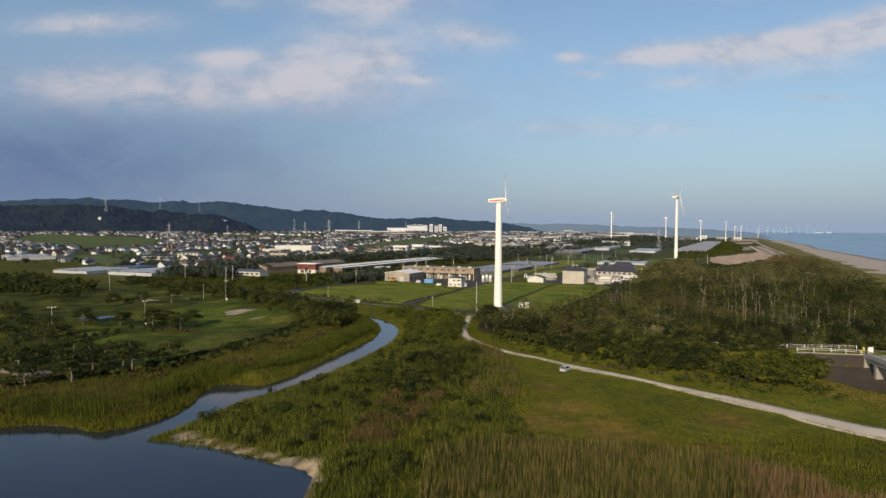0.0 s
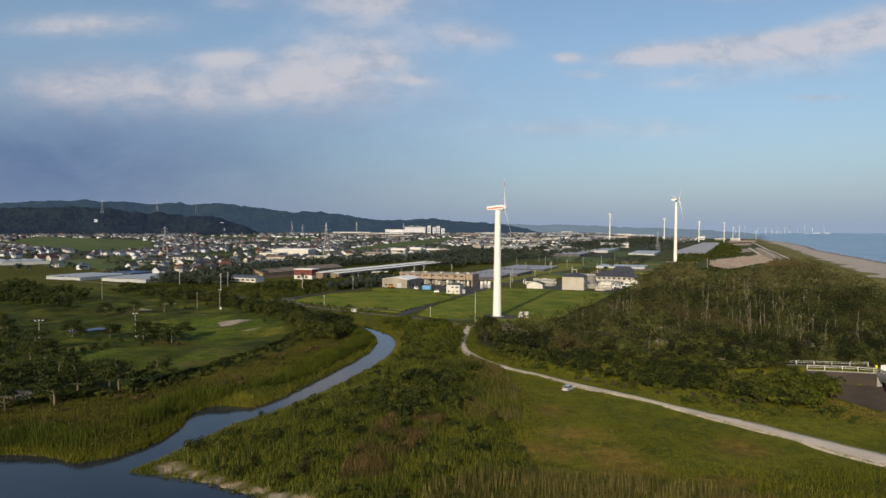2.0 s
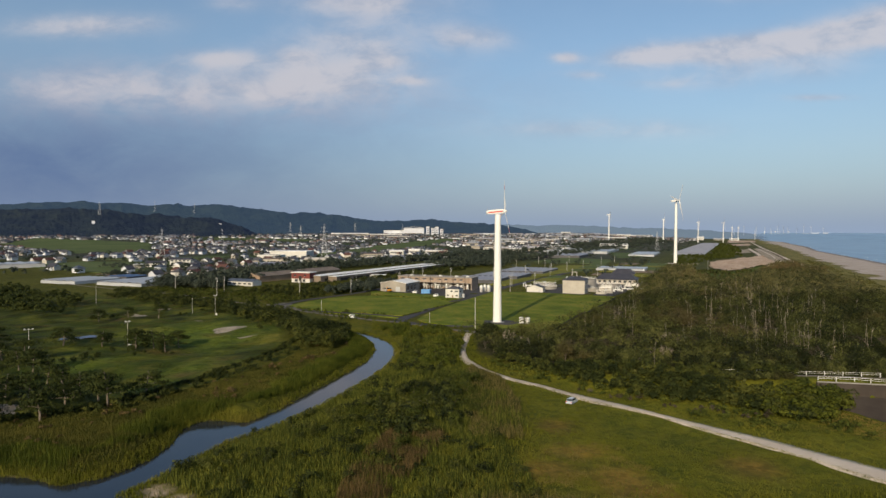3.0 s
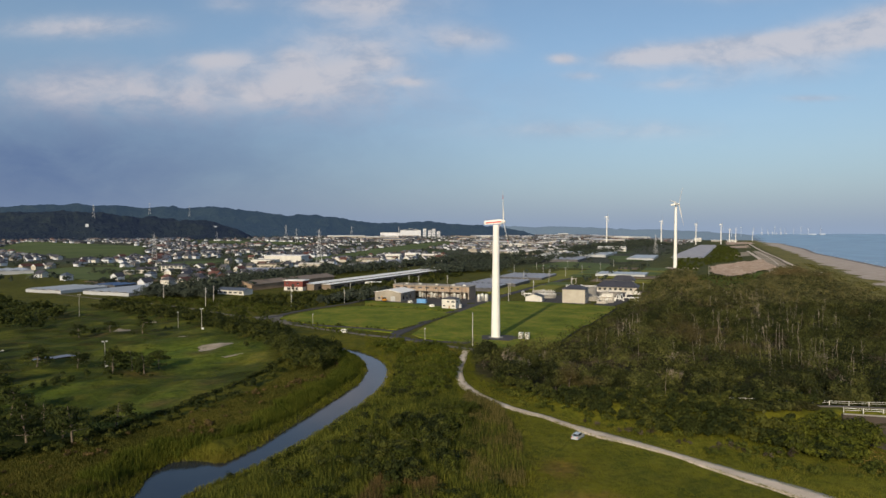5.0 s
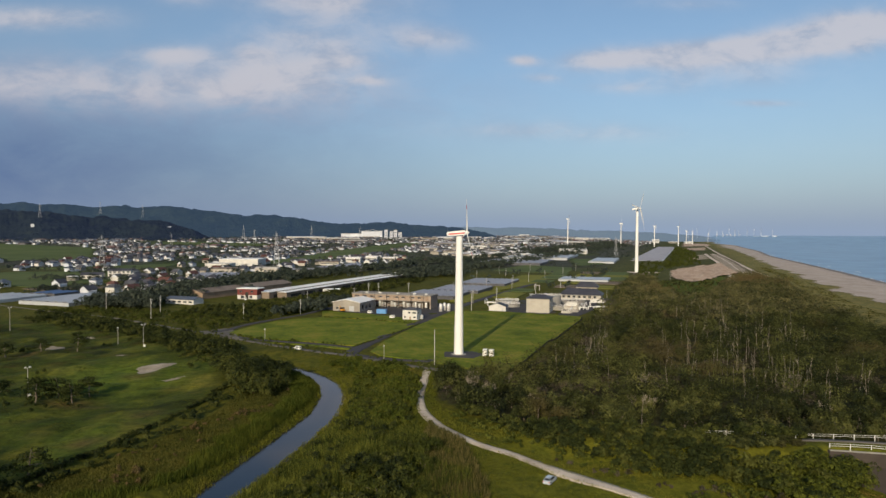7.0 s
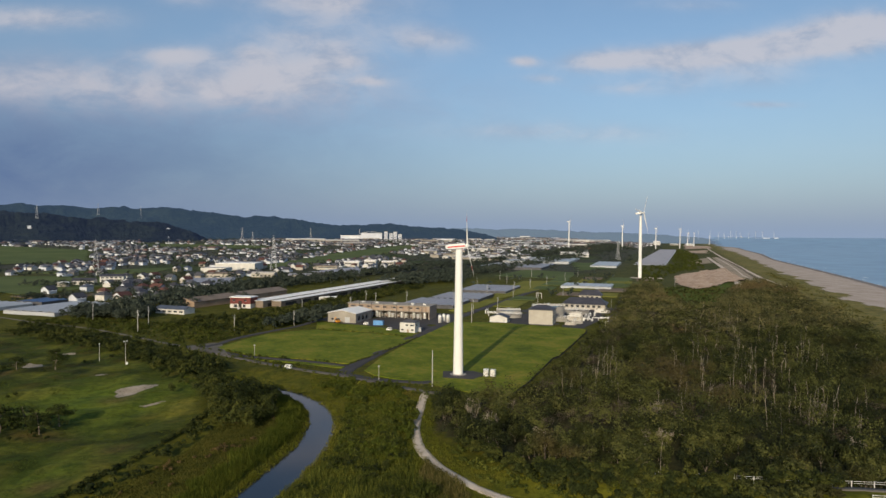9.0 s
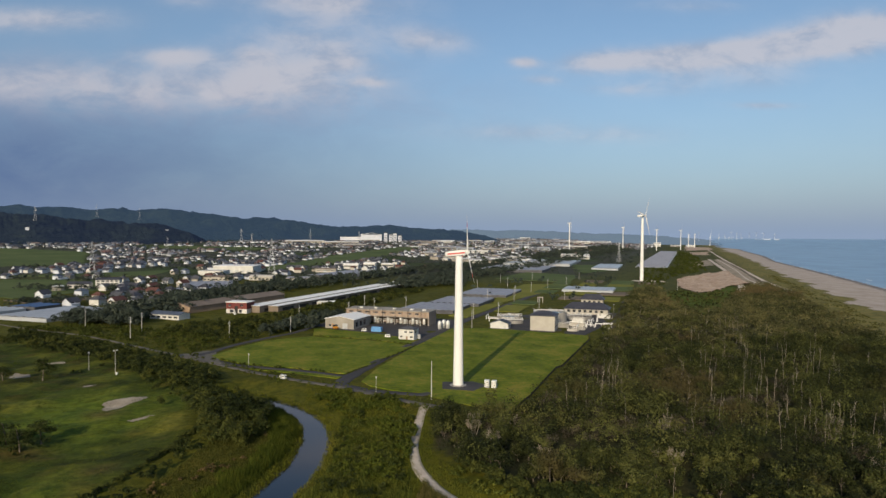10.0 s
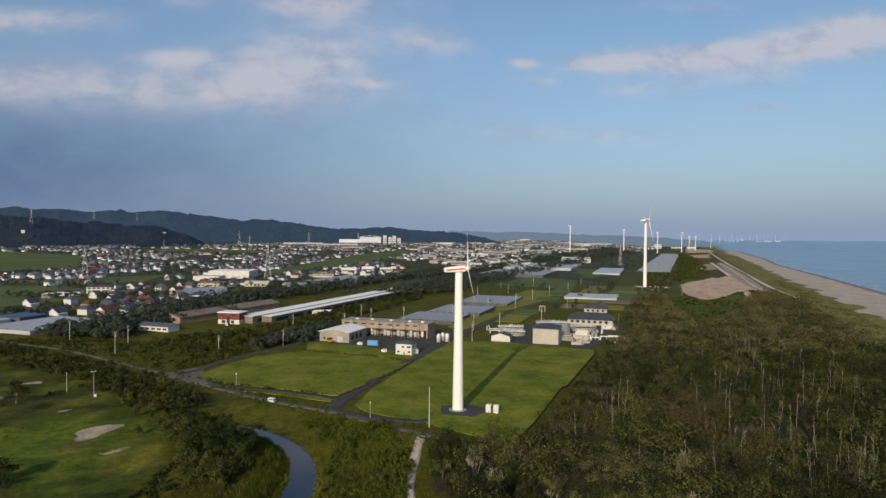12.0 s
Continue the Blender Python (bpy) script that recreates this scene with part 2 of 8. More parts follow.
# near-black colour that paints the shade inside doorways and bays
M["opening_shade"] = surface("opening_shade", [(0.02, 0.019, 0.018), (0.04, 0.038, 0.035)], 0.9, 0.2, 1.0, 0.0)
M["steel"] = surface("steel", [(0.36, 0.37, 0.38), (0.48, 0.49, 0.50)], 0.5, 0.3, 2.0, 0.1, metal=0.3)
M["tank_steel"] = surface("tank_steel", [(0.55, 0.54, 0.52), (0.70, 0.69, 0.66)], 0.4, 0.3, 2.0, 0.05, metal=0.2)
M["pole"] = surface("pole", [(0.38, 0.36, 0.33), (0.50, 0.48, 0.44)], 0.8, 0.5, 3.0, 0.1)
M["rubber"] = surface("rubber", [(0.015, 0.015, 0.015), (0.03, 0.03, 0.03)], 0.8, 1.0, 5.0, 0.1)
M["yellow_paint"] = surface("yellow_paint", [(0.70, 0.55, 0.02), (0.80, 0.65, 0.05)], 0.5, 0.5, 3.0, 0.0)
M["blue_paint"] = surface("blue_paint", [(0.10, 0.25, 0.50), (0.14, 0.32, 0.58)], 0.5, 0.5, 3.0, 0.0)
M["orange_paint"] = surface("orange_paint", [(0.50, 0.20, 0.02), (0.60, 0.28, 0.04)], 0.5, 0.5, 3.0, 0.0)
M["car_paint"] = surface("car_paint", [(0.48, 0.53, 0.58), (0.54, 0.59, 0.64)], 0.25, 0.5, 3.0, 0.0, spec=0.6, metal=0.3)
M["bark"] = surface("bark", [(0.10, 0.08, 0.06), (0.20, 0.165, 0.13)], 0.95, 0.4, 3.0, 0.4)
M["dead_wood"] = surface("dead_wood", [(0.16, 0.135, 0.10), (0.30, 0.26, 0.21)], 0.9, 0.4, 3.0, 0.3)
M["stained"] = surface("stained", [(0.030, 0.024, 0.021), (0.066, 0.054, 0.046)], 0.9, 0.12, 1.2, 0.4)
M["lawn"] = surface("lawn", [(0.058, 0.086, 0.006), (0.122, 0.150, 0.011), (0.215, 0.190, 0.030)], 0.9, 0.06, 0.45, 0.8, spec=0.1, fleck=0.42, depth=0.3, sharp=0.12)
M["damp_lawn"] = surface("damp_lawn", [(0.045, 0.072, 0.0066), (0.078, 0.104, 0.0099)], 0.9, 0.08, 0.9, 0.5, spec=0.1, depth=0.25)
M["dry_lawn"] = surface("dry_lawn", [(0.120, 0.130, 0.0193), (0.200, 0.190, 0.0385)], 0.9, 0.03, 0.7, 0.4, spec=0.1)
# field green with extra blue that stands for distance haze
M["crop"] = surface("crop", [(0.060, 0.086, 0.030), (0.084, 0.110, 0.038), (0.118, 0.138, 0.050)], 0.9, 0.012, 0.25, 0.3, spec=0.1)
M["soil"] = surface("soil", [(0.10, 0.075, 0.05), (0.18, 0.14, 0.10)], 0.95, 0.02, 0.5, 0.3)
M["pine"] = foliage("pine", (0.016, 0.024, 0.0055), (0.032, 0.042, 0.0085), (0.056, 0.064, 0.0130))
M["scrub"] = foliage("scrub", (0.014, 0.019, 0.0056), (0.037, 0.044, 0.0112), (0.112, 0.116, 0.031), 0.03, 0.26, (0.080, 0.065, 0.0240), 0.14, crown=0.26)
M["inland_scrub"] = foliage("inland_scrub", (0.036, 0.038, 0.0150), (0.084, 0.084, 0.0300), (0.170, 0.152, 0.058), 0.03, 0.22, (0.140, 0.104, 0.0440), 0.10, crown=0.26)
M["dark_bush"] = foliage("dark_bush", (0.015, 0.022, 0.0050), (0.034, 0.043, 0.0090), (0.078, 0.083, 0.0160), 0.04, 0.26, None, 0.12, crown=0.26)
M["olive"] = foliage("olive", (0.022, 0.028, 0.0068), (0.048, 0.055, 0.0133), (0.122, 0.120, 0.034), 0.04, 0.25, None, 0.10, crown=0.26)
M["twig"] = foliage("twig", (0.036, 0.029, 0.018), (0.070, 0.057, 0.037), (0.125, 0.102, 0.070), 0.04, 0.3, crown=0.26)
M["bush"] = foliage("bush", (0.024, 0.033, 0.0050), (0.050, 0.062, 0.0090), (0.088, 0.098, 0.0150))
M["light_bush"] = foliage("light_bush", (0.034, 0.044, 0.0050), (0.070, 0.082, 0.0094), (0.120, 0.125, 0.0154))
M["weed"] = foliage("weed", (0.034, 0.048, 0.0050), (0.064, 0.082, 0.0083), (0.110, 0.118, 0.0143), 0.05, 0.25)
M["lush"] = foliage("lush", (0.024, 0.035, 0.0065), (0.066, 0.082, 0.0122), (0.146, 0.152, 0.0235), 0.05, 0.22, None, 0.36)
M["bank_weed"] = foliage("bank_weed", (0.036, 0.041, 0.0075), (0.072, 0.074, 0.0125), (0.125, 0.112, 0.0220), 0.05, 0.22)
M["brown_weed"] = foliage("brown_weed", (0.040, 0.034, 0.012), (0.098, 0.070, 0.026), (0.175, 0.120, 0.048), 0.06, 0.3, None, 0.3)
M["grass"] = foliage("grass", (0.060, 0.072, 0.006), (0.105, 0.112, 0.010), (0.170, 0.155, 0.022), 0.028, 0.10, (0.185, 0.135, 0.036), 0.10)
M["dry_grass"] = foliage("dry_grass", (0.090, 0.078, 0.016), (0.150, 0.118, 0.030), (0.215, 0.165, 0.050), 0.08, 0.3)
M["reed"] = foliage("reed", (0.032, 0.036, 0.0090), (0.092, 0.088, 0.0230), (0.205, 0.165, 0.0560), 0.03, 0.25, (0.190, 0.120, 0.0600), 0.46)
# pale blue base: the haze before the far shore is mixed into it
M["hazy_paint"] = surface("hazy_paint", [(0.30, 0.36, 0.46), (0.40, 0.46, 0.56)], 0.8, 0.02, 0.1, 0.0)
# greens raised and turned to blue, to hold distance haze in the leaves
M["hazy_leaf"] = foliage("hazy_leaf", (0.0234, 0.0325, 0.0272), (0.0442, 0.0572, 0.0432), (0.0754, 0.0871, 0.0592), 0.02, 0.1)
# town walls and roofs lean to blue, with haze put into their paints
M["house_wall"] = pick("house_wall", [(0.60, 0.63, 0.69), (0.19, 0.19, 0.21), (0.74, 0.77, 0.83), (0.13, 0.13, 0.145), (0.40, 0.41, 0.44), (0.70, 0.72, 0.77), (0.10, 0.10, 0.11), (0.52, 0.55, 0.60), (0.22, 0.20, 0.20)], 0.8, "island")
M["house_roof"] = pick("house_roof", [(0.06, 0.065, 0.085), (0.13, 0.135, 0.155), (0.04, 0.043, 0.055), (0.17, 0.125, 0.105), (0.10, 0.12, 0.155), (0.05, 0.05, 0.06), (0.15, 0.08, 0.065), (0.08, 0.08, 0.09), (0.30, 0.31, 0.33), (0.055, 0.06, 0.07)], 0.6, "island")


def water_material(name, colour, rough, ripple, scale):
    m = bpy.data.materials.new(name)
    m.use_nodes = True
    k = Nodes(m.node_tree)
    pos = k.add("ShaderNodeNewGeometry").outputs["Position"]
    a = k.noise(pos, scale, 5.0, 0.6)
    b = k.noise(pos, scale * 0.12, 3.0, 0.5)
    col = k.mix(k.span(b, 0.35, 0.65), (*colour, 1), (colour[0] * 1.4, colour[1] * 1.35, colour[2] * 1.2, 1))
    bs = k.add("ShaderNodeBsdfPrincipled", {"Base Color": col, "Roughness": rough, "IOR": 1.33, "Specular IOR Level": 0.5})
    bp = k.add("ShaderNodeBump", {"Strength": ripple, "Distance": 0.3, "Height": k.math("ADD", a, b)})
    k.put(bs.inputs["Normal"], bp.outputs[0])
    k.add("ShaderNodeOutputMaterial", {0: bs})
    return m


M["river_water"] = water_material("river_water", (0.013, 0.017, 0.028), 0.06, 0.02, 0.6)
M["sea_water"] = water_material("sea_water", (0.14, 0.235, 0.375), 0.34, 0.35, 0.10)

# ---- geometry helpers ----
rng = np.random.default_rng(7)


class Geo:
    """Collects vertices and faces of one mesh."""

    def __init__(self):
        self.v, self.f = [], []

    def face(self, *pts):
        n = len(self.v)
        self.v.extend(tuple(p) for p in pts)
        self.f.append(tuple(range(n, n + len(pts))))
        return self

    def box(self, x0, y0, z0, x1, y1, z1):
        n = len(self.v)
        self.v.extend([(x0, y0, z0), (x1, y0, z0), (x1, y1, z0), (x0, y1, z0), (x0, y0, z1), (x1, y0, z1), (x1, y1, z1), (x0, y1, z1)])
        self.f.extend(tuple(n + i for i in q) for q in [(0, 3, 2, 1), (4, 5, 6, 7), (0, 1, 5, 4), (1, 2, 6, 5), (2, 3, 7, 6), (3, 0, 4, 7)])
        return self

    def tube(self, p, q, r0, r1, sides=8, cap=True):
        p, q = Vector(p), Vector(q)
        axis = (q - p).normalized()
        a = axis.orthogonal().normalized()
        b = axis.cross(a)
        n = len(self.v)
        for c, r in ((p, r0), (q, r1)):
            for i in range(sides):
                t = 2 * math.pi * i / sides
                self.v.append(tuple(c + (a * math.cos(t) + b * math.sin(t)) * r))
        for i in range(sides):
            j = (i + 1) % sides
            self.f.append((n + i, n + j, n + sides + j, n + sides + i))
        if cap:
            self.f.append(tuple(n + i for i in reversed(range(sides))))
            self.f.append(tuple(n + sides + i for i in range(sides)))
        return self

    def lathe(self, profile, sides=16, centre=(0, 0)):
        """Rings of (radius, height) round an upright axis."""
        n = len(self.v)
        for r, z in profile:
            for i in range(sides):
                t = 2 * math.pi * i / sides
                self.v.append((centre[0] + r * math.cos(t), centre[1] + r * math.sin(t), z))
        for k in range(len(profile) - 1):
            for i in range(sides):
                j = (i + 1) % sides
                self.f.append((n + k * sides + i, n + k * sides + j, n + (k + 1) * sides + j, n + (k + 1) * sides + i))
        self.f.append(tuple(n + i for i in reversed(range(sides))))
        self.f.append(tuple(n + (len(profile) - 1) * sides + i for i in range(sides)))
        return self

    def gable(self, x0, y0, x1, y1, z, rise, over=0.5, thick=0.25, along="y"):
        """A pitched roof of two slabs over the rectangle; along: the ridge's axis."""
        x0, y0, x1, y1 = x0 - over, y0 - over, x1 + over, y1 + over
        if along == "y":
            m = (x0 + x1) / 2
            low = z - rise * over / max(0.1, (m - x0))
            ring = [(x0, low), (m, z + rise), (x1, low), (x1, low + thick), (m, z + rise + thick), (x0, low + thick)]
            ends = [[(a, y0, b) for a, b in ring], [(a, y1, b) for a, b in ring]]
        else:
            m = (y0 + y1) / 2
            low = z - rise * over / max(0.1, (m - y0))
            ring = [(y0, low), (m, z + rise), (y1, low), (y1, low + thick), (m, z + rise + thick), (y0, low + thick)]
            ends = [[(x1, a, b) for a, b in ring], [(x0, a, b) for a, b in ring]]
        n = len(self.v)
        self.v.extend(ends[0] + ends[1])
        for i in range(6):
            j = (i + 1) % 6
            self.f.append((n + i, n + j, n + 6 + j, n + 6 + i))
        self.f.append((n, n + 5, n + 4, n + 1))
        self.f.append((n + 1, n + 4, n + 3, n + 2))
        self.f.append((n + 6, n + 7, n + 10, n + 11))
        self.f.append((n + 7, n + 8, n + 9, n + 10))
        return self

    def hip(self, x0, y0, x1, y1, z, rise, over=0.6, inset=0.5):
        x0, y0, x1, y1 = x0 - over, y0 - over, x1 + over, y1 + over
        s = min(x1 - x0, y1 - y0) * inset
        if x1 - x0 > y1 - y0:
            a, b = (x0 + s, (y0 + y1) / 2, z + rise), (x1 - s, (y0 + y1) / 2, z + rise)
            c = [(x0, y0, z), (x1, y0, z), (x1, y1, z), (x0, y1, z)]
            faces = [(0, 1, 5, 4), (1, 2, 5), (2, 3, 4, 5), (3, 0, 4), (3, 2, 1, 0)]
        else:
            a, b = ((x0 + x1) / 2, y0 + s, z + rise), ((x0 + x1) / 2, y1 - s, z + rise)
            c = [(x0, y0, z), (x1, y0, z), (x1, y1, z), (x0, y1, z)]
            faces = [(0, 1, 4), (1, 2, 5, 4), (2, 3, 5), (3, 0, 4, 5), (3, 2, 1, 0)]
        n = len(self.v)
        self.v.extend(c + [a, b])
        self.f.extend(tuple(n + i for i in q) for q in faces)
        return self

    def mesh(self, name, material, smooth=False):
        me = bpy.data.meshes.new(name)
        me.from_pydata(self.v, [], self.f)
        if material is not None:
            me.materials.append(material)
        if smooth:
            me.shade_smooth()
        return me


def array_mesh(name, verts, faces, material, smooth=False):
    """A mesh from arrays: faces of one size."""
    me = bpy.data.meshes.new(name)
    verts, faces = np.asarray(verts, np.float32), np.asarray(faces, np.int32)
    n, k = faces.shape
    me.vertices.add(len(verts))
    me.vertices.foreach_set("co", verts.ravel())
    me.loops.add(n * k)
    me.loops.foreach_set("vertex_index", faces.ravel())
    me.polygons.add(n)
    me.polygons.foreach_set("loop_start", np.arange(0, n * k, k, dtype=np.int32))
    if smooth:
        me.polygons.foreach_set("use_smooth", np.ones(n, bool))
    me.update(calc_edges=True)
    if material is not None:
        me.materials.append(material)
    return me


def thing(name, m, label, category, group="", kind=""):
    ob = new(name)
    ob.matrix_world = m
    ob.empty_display_size = 0.5
    return tagged(ob, label, category, group, kind)


def part(name, geo, material, parent, label="", smooth=False):
    ob = new(name, geo.mesh(name, material, smooth) if isinstance(geo, Geo) else geo)
    ob.parent = parent
    return tagged(ob, label) if label else ob


def inside(px, py, poly):
    """Which points lie in a polygon."""
    res = np.zeros(px.shape, bool)
    n = len(poly)
    for i in range(n):
        (x0, y0), (x1, y1) = poly[i], poly[(i + 1) % n]
        if y0 == y1:
            continue
        cross = ((y0 > py) != (y1 > py)) & (px < (x1 - x0) * (py - y0) / (y1 - y0) + x0)
        res ^= cross
    return res


def edge_distance(px, py, line, closed=True):
    best = np.full(px.shape, 1e9)
    n = len(line)
    for i in range(n if closed else n - 1):
        (x0, y0), (x1, y1) = line[i], line[(i + 1) % n]
        dx, dy = x1 - x0, y1 - y0
        t = np.clip(((px - x0) * dx + (py - y0) * dy) / max(1e-9, dx * dx + dy * dy), 0, 1)
        best = np.minimum(best, np.hypot(px - x0 - t * dx, py - y0 - t * dy))
    return best


def smooth(a, b, v):
    t = np.clip((v - a) / (b - a), 0, 1)
    return t * t * (3 - 2 * t)


def waves(x, y, size, seed=0):
    """Smooth uneven numbers between -1 and 1 over the plan."""
    r = np.random.default_rng(seed)
    out = np.zeros(np.shape(x))
    for i in range(9):
        a, ph = r.uniform(0, 2 * np.pi), r.uniform(0, 6.28)
        k = 2 * np.pi / size * r.uniform(0.6, 1.9)
        out = out + np.sin(k * (x * np.cos(a) + y * np.sin(a)) + ph + 1.3 * np.sin(k * 0.7 * (x * np.sin(a) - y * np.cos(a))))
    return out / 4.5


# ---- the lie of the land ----
WATER_Z = -2.6
RIVER = [(-40, -420), (-47, -300), (-51, -240), (-52, -224), (-53, -219), (-61, -215), (-73, -208), (-88, -203), (-86, -198), (-82, -186), (-78, -173), (-71, -162), (-65, -149),
         (-58, -129), (-51, -104), (-47, -84), (-46, -70), (-47, -55), (-50, -43), (-55, -31), (-62, -21), (-71, -12), (-81, -5), (-91, 1), (-99, 2),
         (-97, -2), (-91, -4), (-81, -13), (-73, -21), (-66, -28), (-61, -36), (-57, -47), (-55, -62), (-56, -82), (-61, -102), (-67, -125), (-73, -147), (-78, -158), (-84, -156),
         (-90, -157), (-92, -164), (-90, -176), (-91, -186), (-95, -194), (-101, -198), (-109, -194), (-118, -193), (-126, -198), (-150, -206), (-200, -230), (-260, -420)]
SHORE = [(-420, 170), (-100, 312), (150, 420), (465, 560), (630, 635), (860, 735), (1010, 800), (1295, 920), (1700, 1130), (2300, 1400), (3390, 1930), (4100, 2270), (4950, 2680)]
VERGE = [(-420, 110), (-100, 245), (87, 318), (228, 362), (311, 398), (420, 446), (500, 484), (660, 553), (960, 698), (1740, 1062), (3200, 1730), (4950, 2500)]
GOLF = [(-138, -172), (-119, -155), (-109, -141), (-100, -121), (-93, -97), (-88, -66), (-97, -20), (-110, 15), (-140, 48), (-185, 85), (-240, 125), (-330, 150), (-420, 90), (-420, -120), (-260, -190)]
FOREST = [(-14, -78), (-6, -95), (3, -110), (16, -124), (34, -136), (58, -142), (84, -142), (92, -131), (135, -134), (180, -150), (205, -90), (236, 60), (258, 105), (281, 158),
          (314, 228), (353, 310), (364, 374), (338, 378), (316, 360), (268, 290), (228, 222), (199, 212), (207, 274), (250, 400), (262, 430), (226, 400), (176, 290), (134, 195), (106, 116), (61, 30), (36, -22), (18, -48), (-9, -36), (-14, -60)]
SCARPS = [(-120, -128, -119, -96, 1.3), (-176, -20, -158, -9, 0.9), (-150, -118, -142, -98, 0.9), (-108, -52, -90, -28, 1.2), (-205, 20, -180, 34, 0.9), (-160, 4, -140, 16, 0.8)]
BANK = [(-8, -98, 0.4), (6, -112, 1.8), (20, -126, 3.2), (48, -138, 4.3), (78, -147, 5.8), (110, -158, 6.4), (190, -185, 6.4)]
shore_x = lambda y: np.interp(y, [p[0] for p in SHORE], [p[1] for p in SHORE])
verge_x = lambda y: np.interp(y, [p[0] for p in VERGE], [p[1] for p in VERGE])


def height(x, y):
    x, y = np.asarray(x, float), np.asarray(y, float)
    z = 0.15 * waves(x, y, 40, 1)
    golf = inside(x, y, GOLF) * smooth(0, 25, edge_distance(x, y, GOLF))
    z = z + golf * (-1.0 + 0.55 * waves(x, y, 70, 2) + 0.5 * waves(x, y, 26, 3))
    for x0, y0, x1, y1, rise in SCARPS:
        ln = math.hypot(x1 - x0, y1 - y0)
        d = ((x - x0) * (y1 - y0) - (y - y0) * (x1 - x0)) / ln
        t = ((x - x0) * (x1 - x0) + (y - y0) * (y1 - y0)) / ln ** 2 - 0.5
        d = d + 2.5 * (4 * t * t - 1)
        z = z + golf * rise * smooth(-0.9, 0.9, d) * np.exp(-np.maximum(d, 0) / 9) * np.exp(-(2 * t) ** 4)
    # dune along the coast, under the wood and beyond
    ridge = verge_x(y) - 70
    bank = np.exp(-((x - ridge) / 48) ** 2) * smooth(-60, 120, y)
    z = z + bank * np.interp(y, [0, 260, 400, 520, 700, 1500, 3000], [0.4, 0.6, 7.5, 6.0, 6.0, 4.0, 0.0])
    z = np.where(x > verge_x(y) - 40, z * (1 - smooth(-40, 20, x - verge_x(y))), z)
    # the beach and the sea bed
    t = (x - verge_x(y)) / np.maximum(20, shore_x(y) - verge_x(y))
    z = np.where(t > 0, z + WATER_Z * np.clip(t, 0, 1.4) ** 1.1, z)
    # inland the plain rises towards the hills
    away = np.hypot(x + 28, y + 300)
    z = z + 26.0 * smooth(1250, 2500, away) * smooth(0.42, 0.22, (x + 28) / np.maximum(200, y + 300))
    # the river and the pond
    near = (x > -300) & (x < 20) & (y < 60)
    if np.any(near):
        d = edge_distance(np.where(near, x, 0), np.where(near, y, 500), RIVER)
        wet = inside(x, y, RIVER)
        middle = np.interp(y, [-205, -165, -128, -86, -50, -30, -14, 0], [-90, -82, -63, -52, -53, -59, -73, -93])
        reach = np.where((x > middle) & (y > -215), 20.0, 7.0)
        cut = np.where(wet, WATER_Z - 0.15 - 0.9 * smooth(0, 5, d), WATER_Z + 0.05 + 2.5 * smooth(-1.0, reach, d))
        z = np.where(near & (wet | (d < reach)), np.minimum(z, cut), z)
    # the road bank in front of the wood, rising to the bridge
    t = np.interp(x, [p[0] for p in BANK], [p[2] for p in BANK])
    by = np.interp(x, [p[0] for p in BANK], [p[1] for p in BANK])
    d = edge_distance(x, y, [p[:2] for p in BANK], False)
    foot = np.where((y < by) & (x > 66) & (x < 104), 4.2, 13.0)
    z = np.where(d < foot, np.maximum(z, t * (1 - smooth(3.0, foot, d))), z)
    # the outlet below the bridge
    pit = np.exp(-(((x - 86) / 11) ** 4) - ((y + 166) / 9.5) ** 4)
    z = z - 1.6 * pit
    return z


def spaced(marks):
    out = []
    for (a, step), (b, _) in zip(marks[:-1], marks[1:]):
        n = max(1, round((b - a) / step))
        out.extend(a + (b - a) * i / n for i in range(n))
    return np.array(out + [marks[-1][0]])


gx = spaced([(-4600, 200), (-1600, 60), (-600, 14), (-260, 4), (-140, 2.3), (70, 3.4), (150, 6), (300, 8), (620, 20), (1000, 60), (2700, 200), (4600, 0)])
gy = spaced([(-420, 12), (-250, 2.5), (20, 3.8), (180, 7), (700, 16), (1200, 40), (1800, 60), (4900, 0)])
GX, GY = np.meshgrid(gx, gy)
GZ = height(GX, GY)
nx, ny = len(gx), len(gy)
idx = np.arange(nx * ny).reshape(ny, nx)
quads = np.stack([idx[:-1, :-1], idx[:-1, 1:], idx[1:, 1:], idx[1:, :-1]], -1).reshape(-1, 4)

ground_material = bpy.data.materials.new("ground")
ground_material.use_nodes = True
k = Nodes(ground_material.node_tree)
pos = k.add("ShaderNodeNewGeometry").outputs["Position"]
cover_node = k.add("ShaderNodeVertexColor")
cover_node.layer_name = "land"
big, mid, small = k.noise(pos, 0.02, 5.0, 0.6), k.noise(pos, 0.12, 5.0, 0.6), k.noise(pos, 0.9, 4.0, 0.65)
col = k.mix(k.span(big, 0.35, 0.65, 0.0, 0.55), cover_node.outputs["Color"], (0.62, 0.62, 0.55, 1), "MULTIPLY")
tuft = k.noise(pos, 0.4, 5.0, 0.65)
col = k.mix(k.span(mid, 0.38, 0.66, 0.0, 0.75), col, (1.6, 1.4, 1.25, 1), "MULTIPLY")
col = k.mix(k.span(tuft, 0.42, 0.62, 0.0, 0.7), col, (0.55, 0.58, 0.55, 1), "MULTIPLY")
col = k.mix(k.span(mid, 0.52, 0.36, 0.0, 0.5), col, (0.72, 0.80, 0.75, 1), "MULTIPLY")
col = k.mix(k.span(small, 0.3, 0.7, 0.0, 0.5), col, (0.6, 0.62, 0.6, 1), "MULTIPLY")
bs = k.add("ShaderNodeBsdfPrincipled", {"Base Color": col, "Roughness": 0.95, "Specular IOR Level": 0.1})
